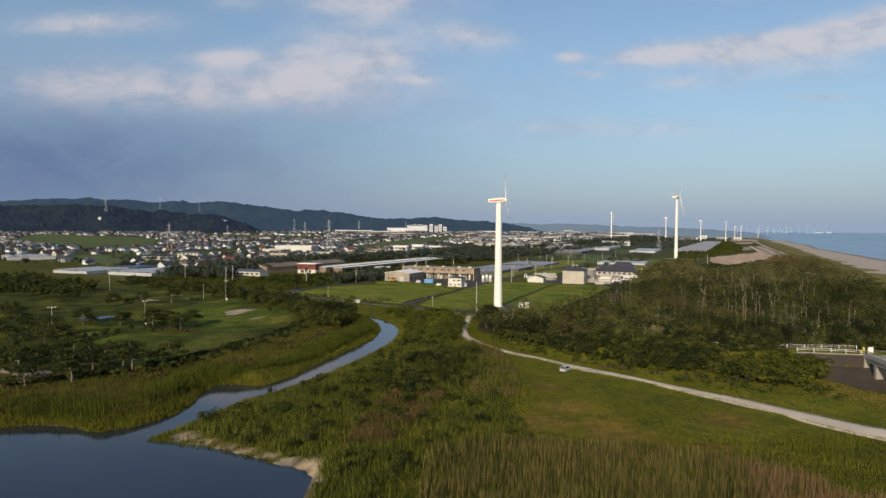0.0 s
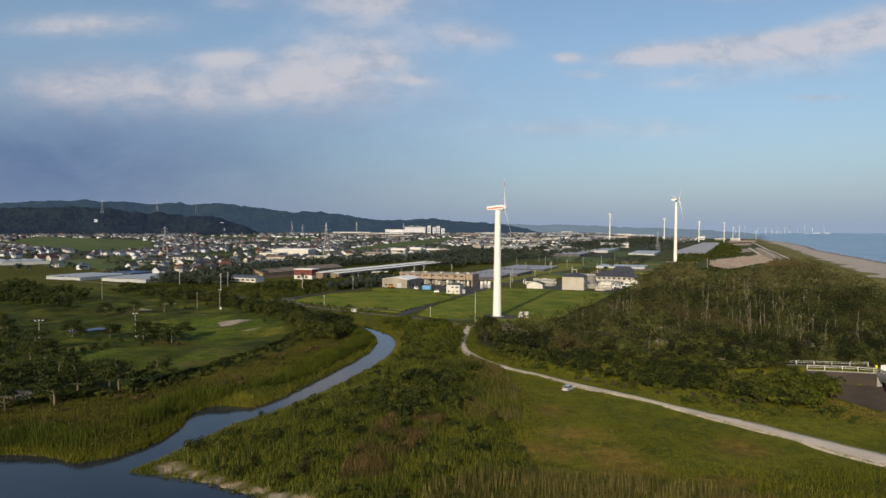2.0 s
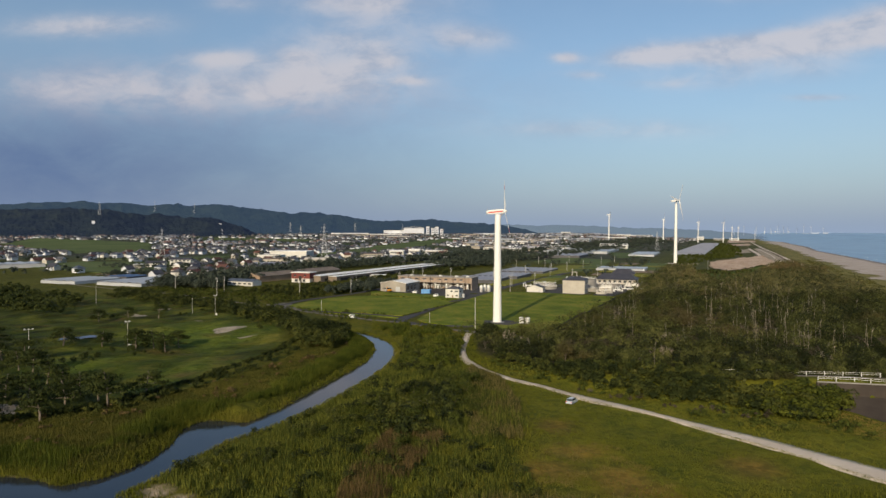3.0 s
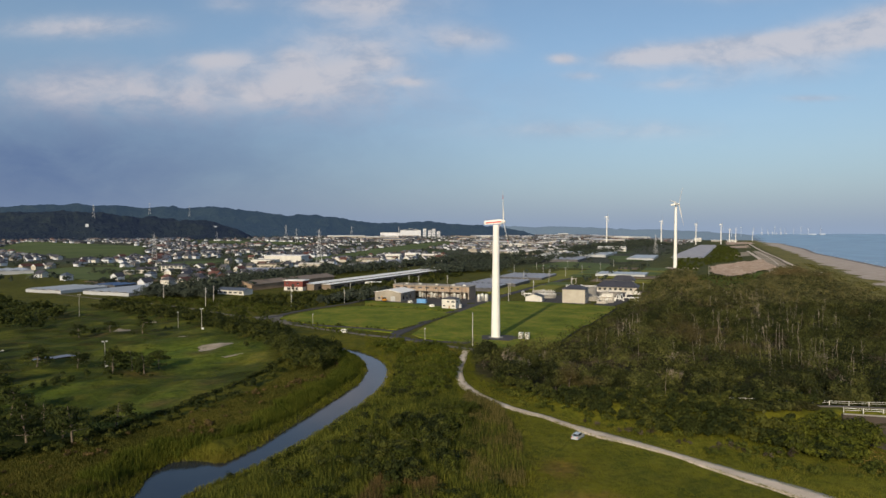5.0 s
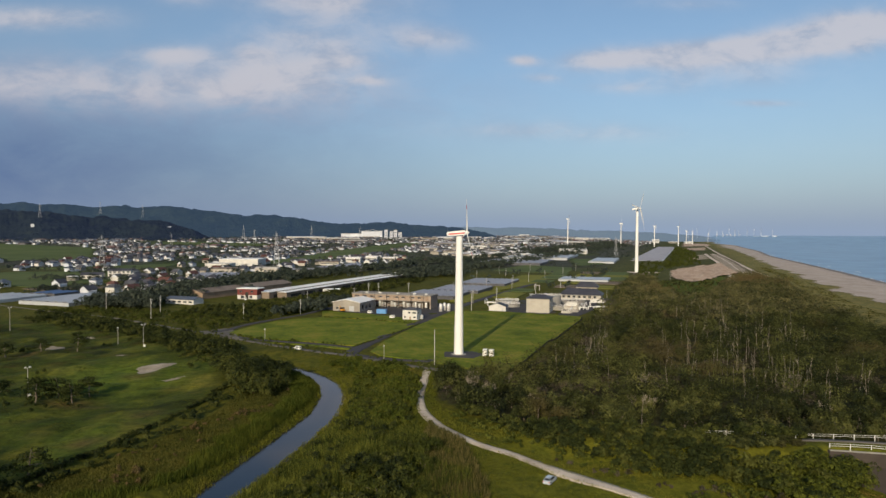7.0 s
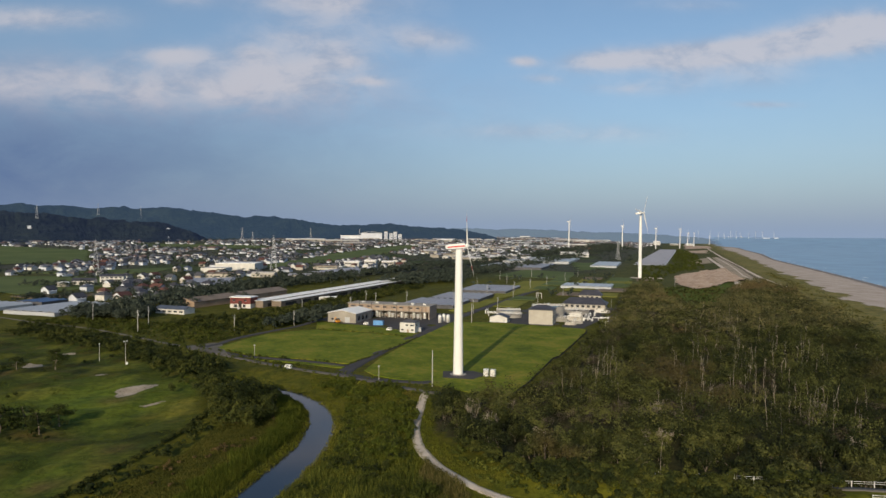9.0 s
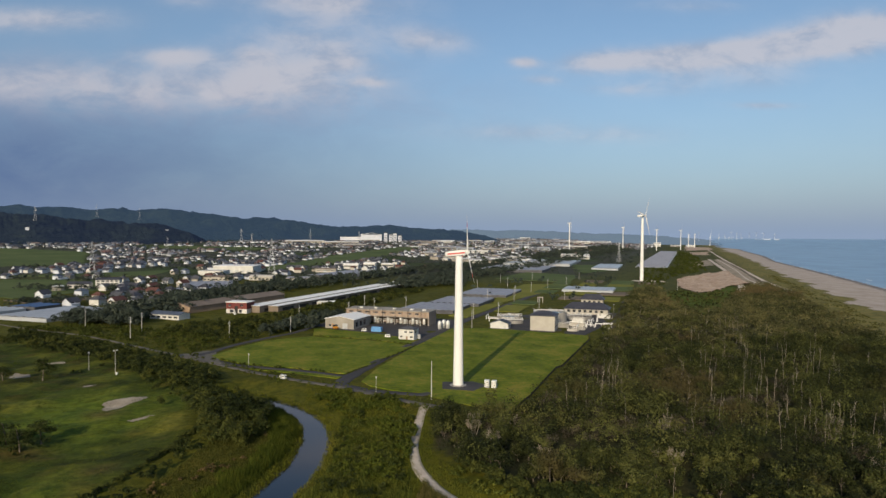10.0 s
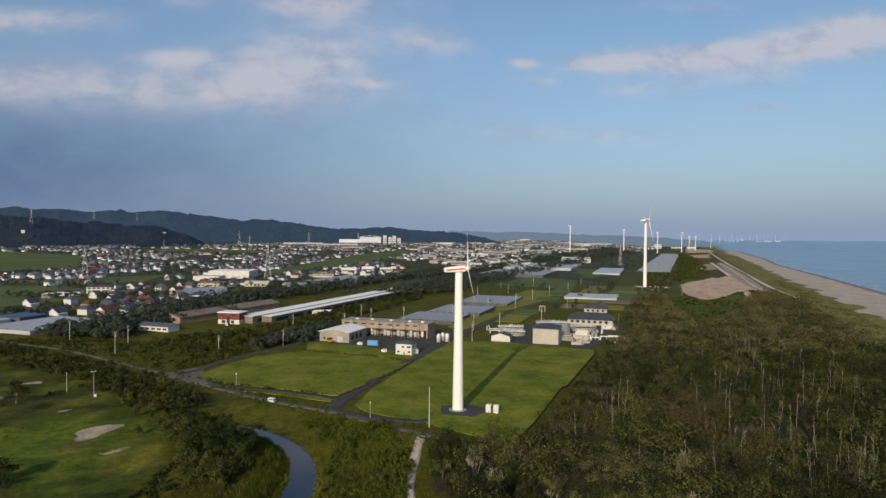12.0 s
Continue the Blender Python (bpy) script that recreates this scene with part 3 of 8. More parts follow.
bp = k.add("ShaderNodeBump", {"Strength": 0.6, "Distance": 0.35, "Height": k.math("ADD", k.math("ADD", small, tuft), k.math("MULTIPLY", mid, 2.0))})
k.put(bs.inputs["Normal"], bp.outputs[0])
k.add("ShaderNodeOutputMaterial", {0: bs})

land = np.empty((ny, nx, 3))
land[:] = (0.084, 0.088, 0.010)                      # rough meadow
far = smooth(500, 800, GY)[..., None]
land = land * (1 - far) + np.array((0.066, 0.072, 0.060)) * far   # farmland and built-up plain
# green stretches of the plain, haze again put in as blue
green = smooth(0.1, 0.5, waves(GX, GY, 420, 11))[..., None] * far
land = land * (1 - green) + np.array((0.060, 0.084, 0.034)) * green
dune = (smooth(-330, -240, GX - verge_x(GY)) * smooth(380, 460, GY))[..., None]
land = land * (1 - dune) + np.array((0.078, 0.086, 0.026)) * dune
g_in = inside(GX, GY, GOLF)[..., None] * smooth(0, 6, edge_distance(GX, GY, GOLF))[..., None]
land = land * (1 - g_in) + np.array((0.050, 0.068, 0.010)) * g_in
dark_ = (smooth(0.1, 0.55, waves(GX, GY, 24, 14)))[..., None] * g_in
land = land * (1 - 0.5 * dark_)
brown_ = (smooth(0.25, 0.7, waves(GX, GY, 17, 19) + 0.4 * waves(GX, GY, 60, 20)))[..., None] * g_in
land = land * (1 - 0.6 * brown_) + np.array((0.085, 0.070, 0.018)) * 0.6 * brown_
light = (smooth(0.15, 0.6, waves(GX, GY, 40, 12)))[..., None] * g_in
land = land * (1 - light) + np.array((0.105, 0.118, 0.016)) * light
knoll = (np.exp(-((GX + 97) / 8) ** 2 - ((GY + 44) / 13) ** 2) + 0.7 * np.exp(-((GX + 100) / 5) ** 2 - ((GY + 108) / 9) ** 2) + 0.6 * np.exp(-((GX + 122) / 4) ** 2 - ((GY + 122) / 7) ** 2) + 0.5 * np.exp(-((GX + 160) / 9) ** 2 - ((GY + 22) / 7) ** 2))[..., None] * g_in
fair = np.clip(np.exp(-((GX + 114) / 17) ** 2 - ((GY + 114) / 26) ** 2) * 0.5 + np.exp(-((GX + 132) / 30) ** 2 - ((GY + 30) / 30) ** 2) * 0.9 + np.exp(-((GX + 150) / 14) ** 2 - ((GY + 100) / 14) ** 2) * 0.6, 0, 1)[..., None] * g_in
land = land * (1 - fair) + np.array((0.120, 0.172, 0.017)) * fair
knoll = np.clip(knoll, 0, 1)
land = land * (1 - knoll) + np.array((0.205, 0.190, 0.030)) * knoll
bare = np.clip(sum(np.exp(-((GX - u) / a) ** 2 - ((GY - v) / b) ** 2) for u, v, a, b in ((-134, -72, 9, 5), (-110, -115, 4, 5), (-127, -31, 7, 7), (-194, 14, 6, 7), (-152, 10, 2.5, 3), (-104, -88, 5, 4), (-150, -150, 10, 6))), 0, 1)[..., None] * g_in
land = land * (1 - 0.75 * bare) + np.array((0.105, 0.075, 0.030)) * 0.75 * bare
DRIED = [(-9, -197, 5, 4), (-2, -187, 6, 4), (3, -201, 5, 5), (5, -209, 6, 4), (20, -214, 5, 3), (30, -196, 5, 5), (-3, -170, 4, 5)]
turf_in = (smooth(-16, -4, GX) * smooth(-216, -206, GY) * smooth(-100, -130, GY))[..., None]
land = land * (1 - turf_in) + np.array((0.112, 0.120, 0.013)) * turf_in
dried = np.clip(sum(np.exp(-((GX - u) / a) ** 2 - ((GY - v) / b) ** 2) for u, v, a, b in DRIED), 0, 1)[..., None]
land = land * (1 - 0.8 * dried) + np.array((0.26, 0.158, 0.036)) * 0.8 * dried
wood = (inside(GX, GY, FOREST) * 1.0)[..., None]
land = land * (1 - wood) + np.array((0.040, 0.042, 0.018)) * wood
strip = (GX - verge_x(GY))
dry = (smooth(-75, -40, strip) * smooth(-150, 20, GY))[..., None] * (1 - wood)
land = land * (1 - dry) + np.array((0.185, 0.170, 0.058)) * dry
tongue = 20 * waves(GX * 0.55, GY, 90, 13) + 9 * waves(GX * 0.6, GY, 30, 16)
sandy = (smooth(8, 20, strip - 15 + tongue))[..., None]
land = land * (1 - sandy) + np.array((0.50, 0.420, 0.385)) * sandy
wet = smooth(0.8, 1.0, strip / np.maximum(20, shore_x(GY) - verge_x(GY)))[..., None]
land = land * (1 - 0.45 * wet)
river_d = edge_distance(GX, GY, RIVER)
mud = ((GX < 20) & (GX > -330) & (GY < 60) & (inside(GX, GY, RIVER)))[..., None] * 1.0
land = land * (1 - mud) + np.array((0.13, 0.105, 0.075)) * mud
spit = np.minimum(1, np.exp(-((GX + 84) / 3.5) ** 2 - ((GY + 200.5) / 2.2) ** 2) + 1.0 * (edge_distance(GX, GY, [(-84, -201), (-73, -207), (-66, -211), (-60, -214), (-53, -218), (-50.5, -226)], False) < 1.2))[..., None]
land = land * (1 - spit) + np.array((0.36, 0.30, 0.23)) * spit
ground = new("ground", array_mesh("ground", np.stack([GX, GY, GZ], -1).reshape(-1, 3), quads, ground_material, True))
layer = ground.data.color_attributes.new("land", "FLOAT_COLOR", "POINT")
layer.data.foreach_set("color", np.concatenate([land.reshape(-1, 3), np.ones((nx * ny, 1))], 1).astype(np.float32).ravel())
tagged(ground, "coastal plain of rough meadow, farmland, dune and beach", "ground", kind="structure")

river = Geo().face(*[(x, y, WATER_Z) for x, y in [(-330, -420), (-30, -420), (-30, 30), (-330, 30)]])
river = tagged(new("river_water", river.mesh("river_water", M["river_water"])), "calm dark river widening into a pond", "river", kind="structure")
sea_x, sea_y = spaced([(100, 60), (5200, 0)]), spaced([(-420, 60), (4980, 0)])
SX, SY = np.meshgrid(sea_x, sea_y)
# the far sea is bent upwards so its cut edge reaches the horizon line
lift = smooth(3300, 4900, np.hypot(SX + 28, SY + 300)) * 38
idx = np.arange(SX.size).reshape(SX.shape)
sea_quads = np.stack([idx[:-1, :-1], idx[:-1, 1:], idx[1:, 1:], idx[1:, :-1]], -1).reshape(-1, 4)
mid_x, mid_y = SX.ravel()[sea_quads].mean(1), SY.ravel()[sea_quads].mean(1)
sea_quads = sea_quads[mid_x > shore_x(mid_y) - 90]
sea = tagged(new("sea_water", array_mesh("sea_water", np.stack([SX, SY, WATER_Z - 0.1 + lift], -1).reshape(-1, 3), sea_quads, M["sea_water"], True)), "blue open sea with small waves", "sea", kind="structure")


def ground_z(x, y):
    return float(height(np.array([x]), np.array([y]))[0])


def strip_mesh(name, line, width, material, lift=0.08, step=4.0):
    """A path or road along a line of (x, y), draped on the ground, with a low rounded crown and edges that go into the ground."""
    pts = [Vector((x, y, 0)) for x, y in line]
    dense = []
    n = len(pts)
    for i in range(n - 1):
        p0, p1, p2, p3 = pts[max(0, i - 1)], pts[i], pts[i + 1], pts[min(n - 1, i + 2)]
        m = max(1, int((p2 - p1).length / step))
        for j in range(m):
            t = j / m
            dense.append(0.5 * ((2 * p1) + (p2 - p0) * t + (2 * p0 - 5 * p1 + 4 * p2 - p3) * t * t + (3 * p1 - p0 - 3 * p2 + p3) * t ** 3))
    dense.append(pts[-1])
    verts, faces = [], []
    offs = [(-0.52, -0.16), (-0.5, 0.0), (-0.22, 0.03), (0.22, 0.03), (0.5, 0.0), (0.52, -0.16)]
    for i, p in enumerate(dense):
        d = (dense[min(i + 1, len(dense) - 1)] - dense[max(i - 1, 0)]).normalized()
        side = Vector((d.y, -d.x, 0))
        wob = 1 + 0.05 * math.sin(i * 1.7) + 0.04 * math.sin(i * 0.63 + 1)
        wid = (width(i / max(1, len(dense) - 1)) if callable(width) else width) * wob
        zs = [ground_z(*(p + side * (o * wid)).xy) for o, _ in offs]
        mean = sum(zs[1:5]) / 4
        skew = 0.05 * math.sin(i * 2.3) + 0.04 * math.sin(i * 0.9 + 2)
        for (o, dz), own in zip(offs, zs):
            q = p + side * ((o + (skew if o < 0 else 0)) * wid)
            verts.append((q.x, q.y, max(own, mean - 0.06) + lift + 0.03 + dz))
    for i in range(len(dense) - 1):
        for j in range(5):
            a = i * 6 + j
            faces.append((a, a + 1, a + 7, a + 6))
    return array_mesh(name, verts, faces, material, False)


def pad_mesh(name, poly, material, z=0.1, skirt=0.4):
    """A flat plot with a low edge."""
    g = Geo()
    g.face(*[(x, y, z) for x, y in poly])
    n = len(poly)
    for i in range(n):
        (x0, y0), (x1, y1) = poly[i], poly[(i + 1) % n]
        g.face((x0, y0, z - skirt), (x1, y1, z - skirt), (x1, y1, z), (x0, y0, z))
    return g.mesh(name, material)


def drape(name, poly, material, lift=0.1, cell=1.0, rough=0.0):
    """A patch of another cover that follows the ground."""
    xs, ys = [p[0] for p in poly], [p[1] for p in poly]
    X, Y = np.meshgrid(np.arange(min(xs), max(xs) + cell, cell), np.arange(min(ys), max(ys) + cell, cell))
    ix = np.arange(X.size).reshape(X.shape)
    q = np.stack([ix[:-1, :-1], ix[:-1, 1:], ix[1:, 1:], ix[1:, :-1]], -1).reshape(-1, 4)
    keep = inside(X.ravel()[q].mean(1), Y.ravel()[q].mean(1), poly)
    used, inv = np.unique(q[keep], return_inverse=True)
    P = np.stack([X.ravel()[used], Y.ravel()[used]], 1)
    return array_mesh(name, np.column_stack([P, height(P[:, 0], P[:, 1]) + lift + rough * (1 + waves(P[:, 0], P[:, 1], 26, 17) + 0.5 * waves(P[:, 0], P[:, 1], 9, 18))]), inv.reshape(-1, 4), material, True)


def blob(x, y, rx, ry, turn, seed, n=36):
    """A rounded uneven outline."""
    r = random.Random(seed)
    out = []
    ph = [r.uniform(0, 6.28) for _ in range(3)]
    for i in range(n):
        a = 2 * math.pi * i / n
        s_ = 1 + 0.16 * math.sin(2 * a + ph[0]) + 0.16 * math.sin(3 * a + ph[1]) + 0.12 * math.sin(5 * a + ph[2]) + 0.07 * math.sin(8 * a + ph[0])
        u, v = rx * s_ * math.cos(a), ry * s_ * math.sin(a)
        out.append((x + u * math.cos(turn) - v * math.sin(turn), y + u * math.sin(turn) + v * math.cos(turn)))
    return out


def setting(name, me, label, category):
    return tagged(new(name, me), label, category, kind="structure")


setting("path", strip_mesh("path", [(66, -213), (54, -203), (46, -191), (38, -180), (30, -169), (20, -156), (7, -141.5), (1, -132), (-8, -122), (-16, -107), (-20, -92), (-20.5, -72), (-17, -42), (-15, -30)],
        lambda t: 3.0 + 7.5 * max(0.0, 1 - t * 3.0) ** 1.3 + 1.8 * math.exp(-((t - 0.39) / 0.04) ** 2), M["gravel"], 0.04), "pale gravel track winding through the meadow", "path")
setting("road_1", strip_mesh("road_1", [(-9, -34), (-20, -25), (-36, -11), (-50, 1), (-70, 15), (-83, 25), (-98, 38), (-116, 55), (-135, 72), (-172, 104), (-212, 138), (-268, 173), (-360, 240)], lambda t: 3.0 - 1.4 * min(1, max(0, t * 2.6 - 0.6)), M["old_asphalt"], 0.12), "narrow grey lane along the fields", "road")
setting("road_2", strip_mesh("road_2", [(-49, 3), (-46, 16), (-41, 33), (-27, 72), (-9, 114), (20, 187), (56, 264), (98, 350), (126, 410), (190, 560)], 6.0, M["asphalt"], 0.16), "dark asphalt service road between the fields", "road")
setting("road_3", strip_mesh("road_3", [(-48, 4), (-41, -3), (-33, -8), (-24, -12), (-16, -15), (-11, -12), (-4, -4), (3, -2)], 4.0, M["asphalt"], 0.2), "dark asphalt drive to the turbine", "road")
setting("road_4", strip_mesh("road_4", [(-128, 70), (-121, 78), (-115, 98), (-104, 120), (-88, 146), (-70, 190), (-40, 215), (5, 200)], 4.0, M["asphalt"], 0.16), "dark asphalt lane behind the lawn", "road")
setting("road_5", strip_mesh("road_5", [(-112, 57), (-97, 44), (-73, 34), (-55, 24), (-46, 19)], 3.0, M["asphalt"], 0.16), "dark asphalt lane beside the lawn", "road")
setting("road_6", strip_mesh("road_6", [(101, 120), (118, 160), (140, 205), (160, 255), (190, 330)], 5.0, M["asphalt"], 0.14), "dark asphalt lane beside the wood", "road")
setting("road_7", strip_mesh("road_7", [(250, 110), (310, 222), (353, 310), (379, 371), (418, 474), (517, 698), (778, 1277), (1250, 2300)], lambda t: 2.2 + 3.0 * min(1, max(0, t * 8 - 0.6)), M["gravel"], 0.25, 12), "pale gravel road behind the beach", "road")
setting("road_8", strip_mesh("road_8", [(313, 350), (322, 366), (370, 453), (485, 699), (737, 1261)], lambda t: 9.0 - 3.0 * min(1, t * 10), M["gravel"], 0.5, 10), "pale gravel track on the embankment", "road")

setting("lawn_1", pad_mesh("lawn_1", [(-40, 9), (-36, 1), (-27, -7), (-15, -12), (-12.5, -18), (13, -42), (25, -20), (48, 31), (52, 36), (89, 113), (93, 127), (51, 152), (37, 159), (12, 160), (-15, 92), (-34, 36)], M["lawn"], 0.28), "mown green lawn round the turbine", "lawn")
setting("lawn_2", pad_mesh("lawn_2", [(-118, 69), (-112, 61), (-99, 49), (-73, 38), (-52, 26), (-48, 25), (-35, 48), (-25, 71), (-15, 94), (-40, 113), (-75, 129), (-87, 124), (-101, 112), (-110, 93)], M["lawn"], 0.28), "mown green lawn beside the service road", "lawn")
setting("lawn_3", pad_mesh("lawn_3", [(-75, 133), (-78, 163), (-62, 155), (-45, 146), (-22, 125), (-10, 108), (-17, 98), (-41, 117)], M["lawn"], 0.26), "green lawn in front of the works", "lawn")
setting("lawn_4", pad_mesh("lawn_4", [(-92, 36), (-74, 28), (-60, 20), (-50, 15), (-49, 18), (-57, 23), (-74, 31)], M["lawn"], 0.26), "strip of lawn beside the lane", "lawn")
setting("yard", pad_mesh("yard", [(-78, 176), (-62, 156.5), (-45, 147.5), (-22, 126.5), (-6, 118), (25, 196), (18, 205), (-40, 222), (-70, 205)], M["asphalt"], 0.12), "dark asphalt yard of the works", "yard")
setting("yard_2", pad_mesh("yard_2", [(36, 162), (92, 130), (114, 165), (152, 238), (122, 262), (70, 226)], M["asphalt"], 0.12), "grey paved yard of the water works", "yard")
setting("junction", pad_mesh("junction", [(-108, 50), (-111, 58), (-116, 72), (-119, 82), (-124, 84), (-131, 76), (-138, 73), (-132, 66), (-124, 59), (-116, 52)], M["old_asphalt"], 0.2), "wide grey junction of the lanes", "road")
setting("turbine_yard", pad_mesh("turbine_yard", [(-7, -6), (5, -10), (12, -1), (7, 6), (-6, 6)], M["asphalt"], 0.36), "dark paved apron round the turbine", "yard")

shore_ys = [-160 + 11 * i for i in range(250)]
sand_in = [(float(verge_x(y)) + 9 + 13 * float(waves(np.array(60.0), np.array(float(y)), 90, 190)) + 5 * float(waves(np.array(9.0), np.array(float(y)), 26, 191)), y) for y in shore_ys]
setting("beach", drape("beach", sand_in + [(float(shore_x(y)) + 5, y) for y in reversed(shore_ys)], M["beach_sand"], 0.16, 5.0), "wide pale sand beach", "beach")
setting("wet_sand", drape("wet_sand", [(float(shore_x(y)) - 7 + 3 * float(waves(np.array(5.0), np.array(float(y)), 40, 192)), y) for y in shore_ys] + [(float(shore_x(y)) + 6, y) for y in reversed(shore_ys)], M["wet_sand"], 0.22, 4.0), "dark wet sand at the water's edge", "beach")
run, k_ = [], 0
for y in range(120, 1500, 5):
    swell = float(waves(np.array(3.0), np.array(float(y)), 38, 195)) + 0.4 * float(waves(np.array(7.0), np.array(float(y)), 12, 196)) - 0.05
    if swell > 0 and len(run) < 24:
        run.append((y, min(2.4, 0.5 + 3.0 * swell)))
    else:
        if len(run) > 3:
            k_ += 1
            drift = lambda v: float(shore_x(v)) + 8.0 + 1.6 * float(waves(np.array(2.0), np.array(float(v)), 25, 197))
            setting("surf_%d" % k_, Geo().face(*([(drift(v), v, WATER_Z + 0.10) for v, _ in run] + [(drift(v) + u, v, WATER_Z + 0.10) for v, u in reversed(run)])).mesh("surf", M["foam"]), "white foam of a small breaking wave", "surf")
        run = []
setting("turbine_pad", drape("turbine_pad", [(288, 578), (330, 566), (336, 586), (300, 602)], M["gravel"], 0.35, 4.0), "pale gravel pad round the far turbine", "gravel")
setting("sand_bank", drape("sand_bank", [(300, 392), (294, 404), (296, 418), (303, 450), (310, 482), (336, 540), (366, 612), (408, 664), (452, 700), (498, 724), (432, 578), (376, 440), (356, 446), (338, 430), (325, 412), (312, 404)], M["red_sand"], 0.40, 3.0, 1.0), "bare sand and soil on the embankment", "sand bank")
setting("sand_bank_2", drape("sand_bank_2", [(893, 1716), (888, 1560), (960, 1720), (1072, 1941), (985, 1929)], M["red_sand"], 0.8, 12.0), "bare sand heap behind the beach", "sand bank")
BUNKERS = [(-126.5, -18, 5.0, 8.6, -0.25, 1), (-112, -39, 3.8, 1.2, 0.5, 2), (-144, -152, 9, 4.6, -0.6, 3), (-190, 32, 3.4, 5.0, 0.1, 4), (-188, 58, 5, 2.0, 0.2, 5), (-151, 10, 1.1, 2.4, -0.4, 6)]
for i, b in enumerate(BUNKERS):
    setting("bunker_%d" % (i + 1), drape("bunker", blob(*b), M["sand"], 0.12, 0.7), "shallow sand bunker in the golf course", "bunker")
for i, b in enumerate([(-182, -43, 7, 3.4, 0.9, 7), (-232, -64, 9, 2.6, 0.5, 8)]):
    g = Geo()
    zz = ground_z(b[0], b[1]) + 0.45
    g.face(*[(x, y, zz) for x, y in blob(*b, 28)])
    g.face(*[(x, y, zz - 0.5) for x, y in blob(*b, 28)])
    setting("pond_%d" % (i + 1), g.mesh("pond", M["river_water"]), "small pond in the golf course", "pond")
FIELDS = [("crop", [(-372, 355), (-347, 402), (-313, 491), (-394, 600), (-520, 590), (-543, 480)]), ("crop", [(-560, 665), (-483, 715), (-378, 813), (-365, 670), (-450, 645)]), ("crop", [(-1139, 1500), (-751, 1350), (-579, 949), (-690, 870), (-1000, 1150)]),
          ("crop", [(-235, 757), (-207, 846), (-100, 1160), (68, 1733), (-17, 1722), (-178, 1298), (-249, 948)]), ("crop", [(114, 625), (200, 560), (252, 695), (190, 780)]), ("dry_lawn", [(60, 300), (125, 402), (180, 525), (135, 528), (86, 420)]),
          ("dry_lawn", [(28, 215), (48, 255), (72, 310), (40, 300), (15, 225)]), ("crop", [(200, 430), (215, 480), (255, 560), (275, 545), (240, 440)]),
          ("soil", [(-372, 340), (-300, 372), (-296, 352), (-340, 315)]), ("crop", [(260, 720), (330, 790), (400, 1000), (330, 1020)]), ("crop", [(-700, 1560), (-420, 1500), (-300, 1560), (-480, 1680), (-700, 1690)])]
for i, (m_, poly) in enumerate(FIELDS):
    setting("field_%d" % (i + 1), pad_mesh("field", poly, M[m_], 0.45, 0.8) if max(p[1] for p in poly) < 850 else drape("field", poly, M[m_], 0.9, 16.0), {"crop": "green farm field on the plain", "dry_lawn": "dry yellow-green grass field", "soil": "bare brown soil field"}[m_], "field")

setting("bare_strip", drape("bare_strip", [(374, 436), (368, 400), (372, 386), (398, 450), (463, 594), (600, 895), (741, 1206), (737, 1240), (498, 722), (432, 576)], M["track_soil"], 0.42, 4.0), "strip of trodden brown earth between the tracks", "bare earth")
setting("sand_bank_3", drape("sand_bank_3", [(1109, 2195), (1225, 2214), (1497, 2771), (1462, 2980), (1250, 2500)], M["red_sand"], 0.8, 14.0), "bare sand heap behind the beach", "sand bank")
setting("bare_patch", drape("bare_patch", [(552, 950), (593, 953), (719, 1227), (652, 1170)], M["track_soil"], 0.6, 8.0), "patch of bare brown earth on the dune", "bare earth")
setting("dune_grass", drape("dune_grass", [(268, 418), (290, 446), (309, 404), (364, 464), (330, 380), (316, 366), (268, 286), (228, 220), (199, 210), (203, 274), (236, 360)], M["damp_lawn"], 0.3, 4.0), "low dark green grass on the dune", "grass")
setting("road_9", strip_mesh("road_9", [(383, 410), (440, 545), (560, 800), (745, 1225)], 3.2, M["soil"], 0.6, 10), "dark earth track beside the sand bank", "road")
setting("road_10", strip_mesh("road_10", [(378, 425), (436, 560), (548, 800), (738, 1225)], 2.0, M["gravel"], 0.6, 10), "pale earth track beside the sand bank", "road")
# strips of farmland beyond the works
r = random.Random(15)
plot = 0
for row in range(7):
    for col_ in range(4):
        u0, v0 = 20 + col_ * 34, 250 + row * 58
        if (row < 2 and col_ > 0) or (row < 3 and col_ == 3) or r.random() < 0.2:
            continue
        w_, l_ = r.uniform(20, 31), r.uniform(30, 54)
        c_, s_ = math.cos(radians(-22.5)), math.sin(radians(-22.5))
        quad = [(u0, v0), (u0 + w_, v0), (u0 + w_, v0 + l_), (u0, v0 + l_)]
        quad = [(-60 + u * c_ - v * s_, 30 + u * s_ + v * c_) for u, v in quad]
        plot += 1
        kind_ = r.choice(["crop", "dry_lawn", "crop", "soil", "dry_lawn", "crop"])
        setting("plot_%d" % plot, pad_mesh("plot", quad, M[kind_], 0.50 + 0.01 * (plot % 5), 0.8), {"crop": "small green vegetable plot", "dry_lawn": "small plot of dry grass", "soil": "small plot of bare brown soil"}[kind_], "field")

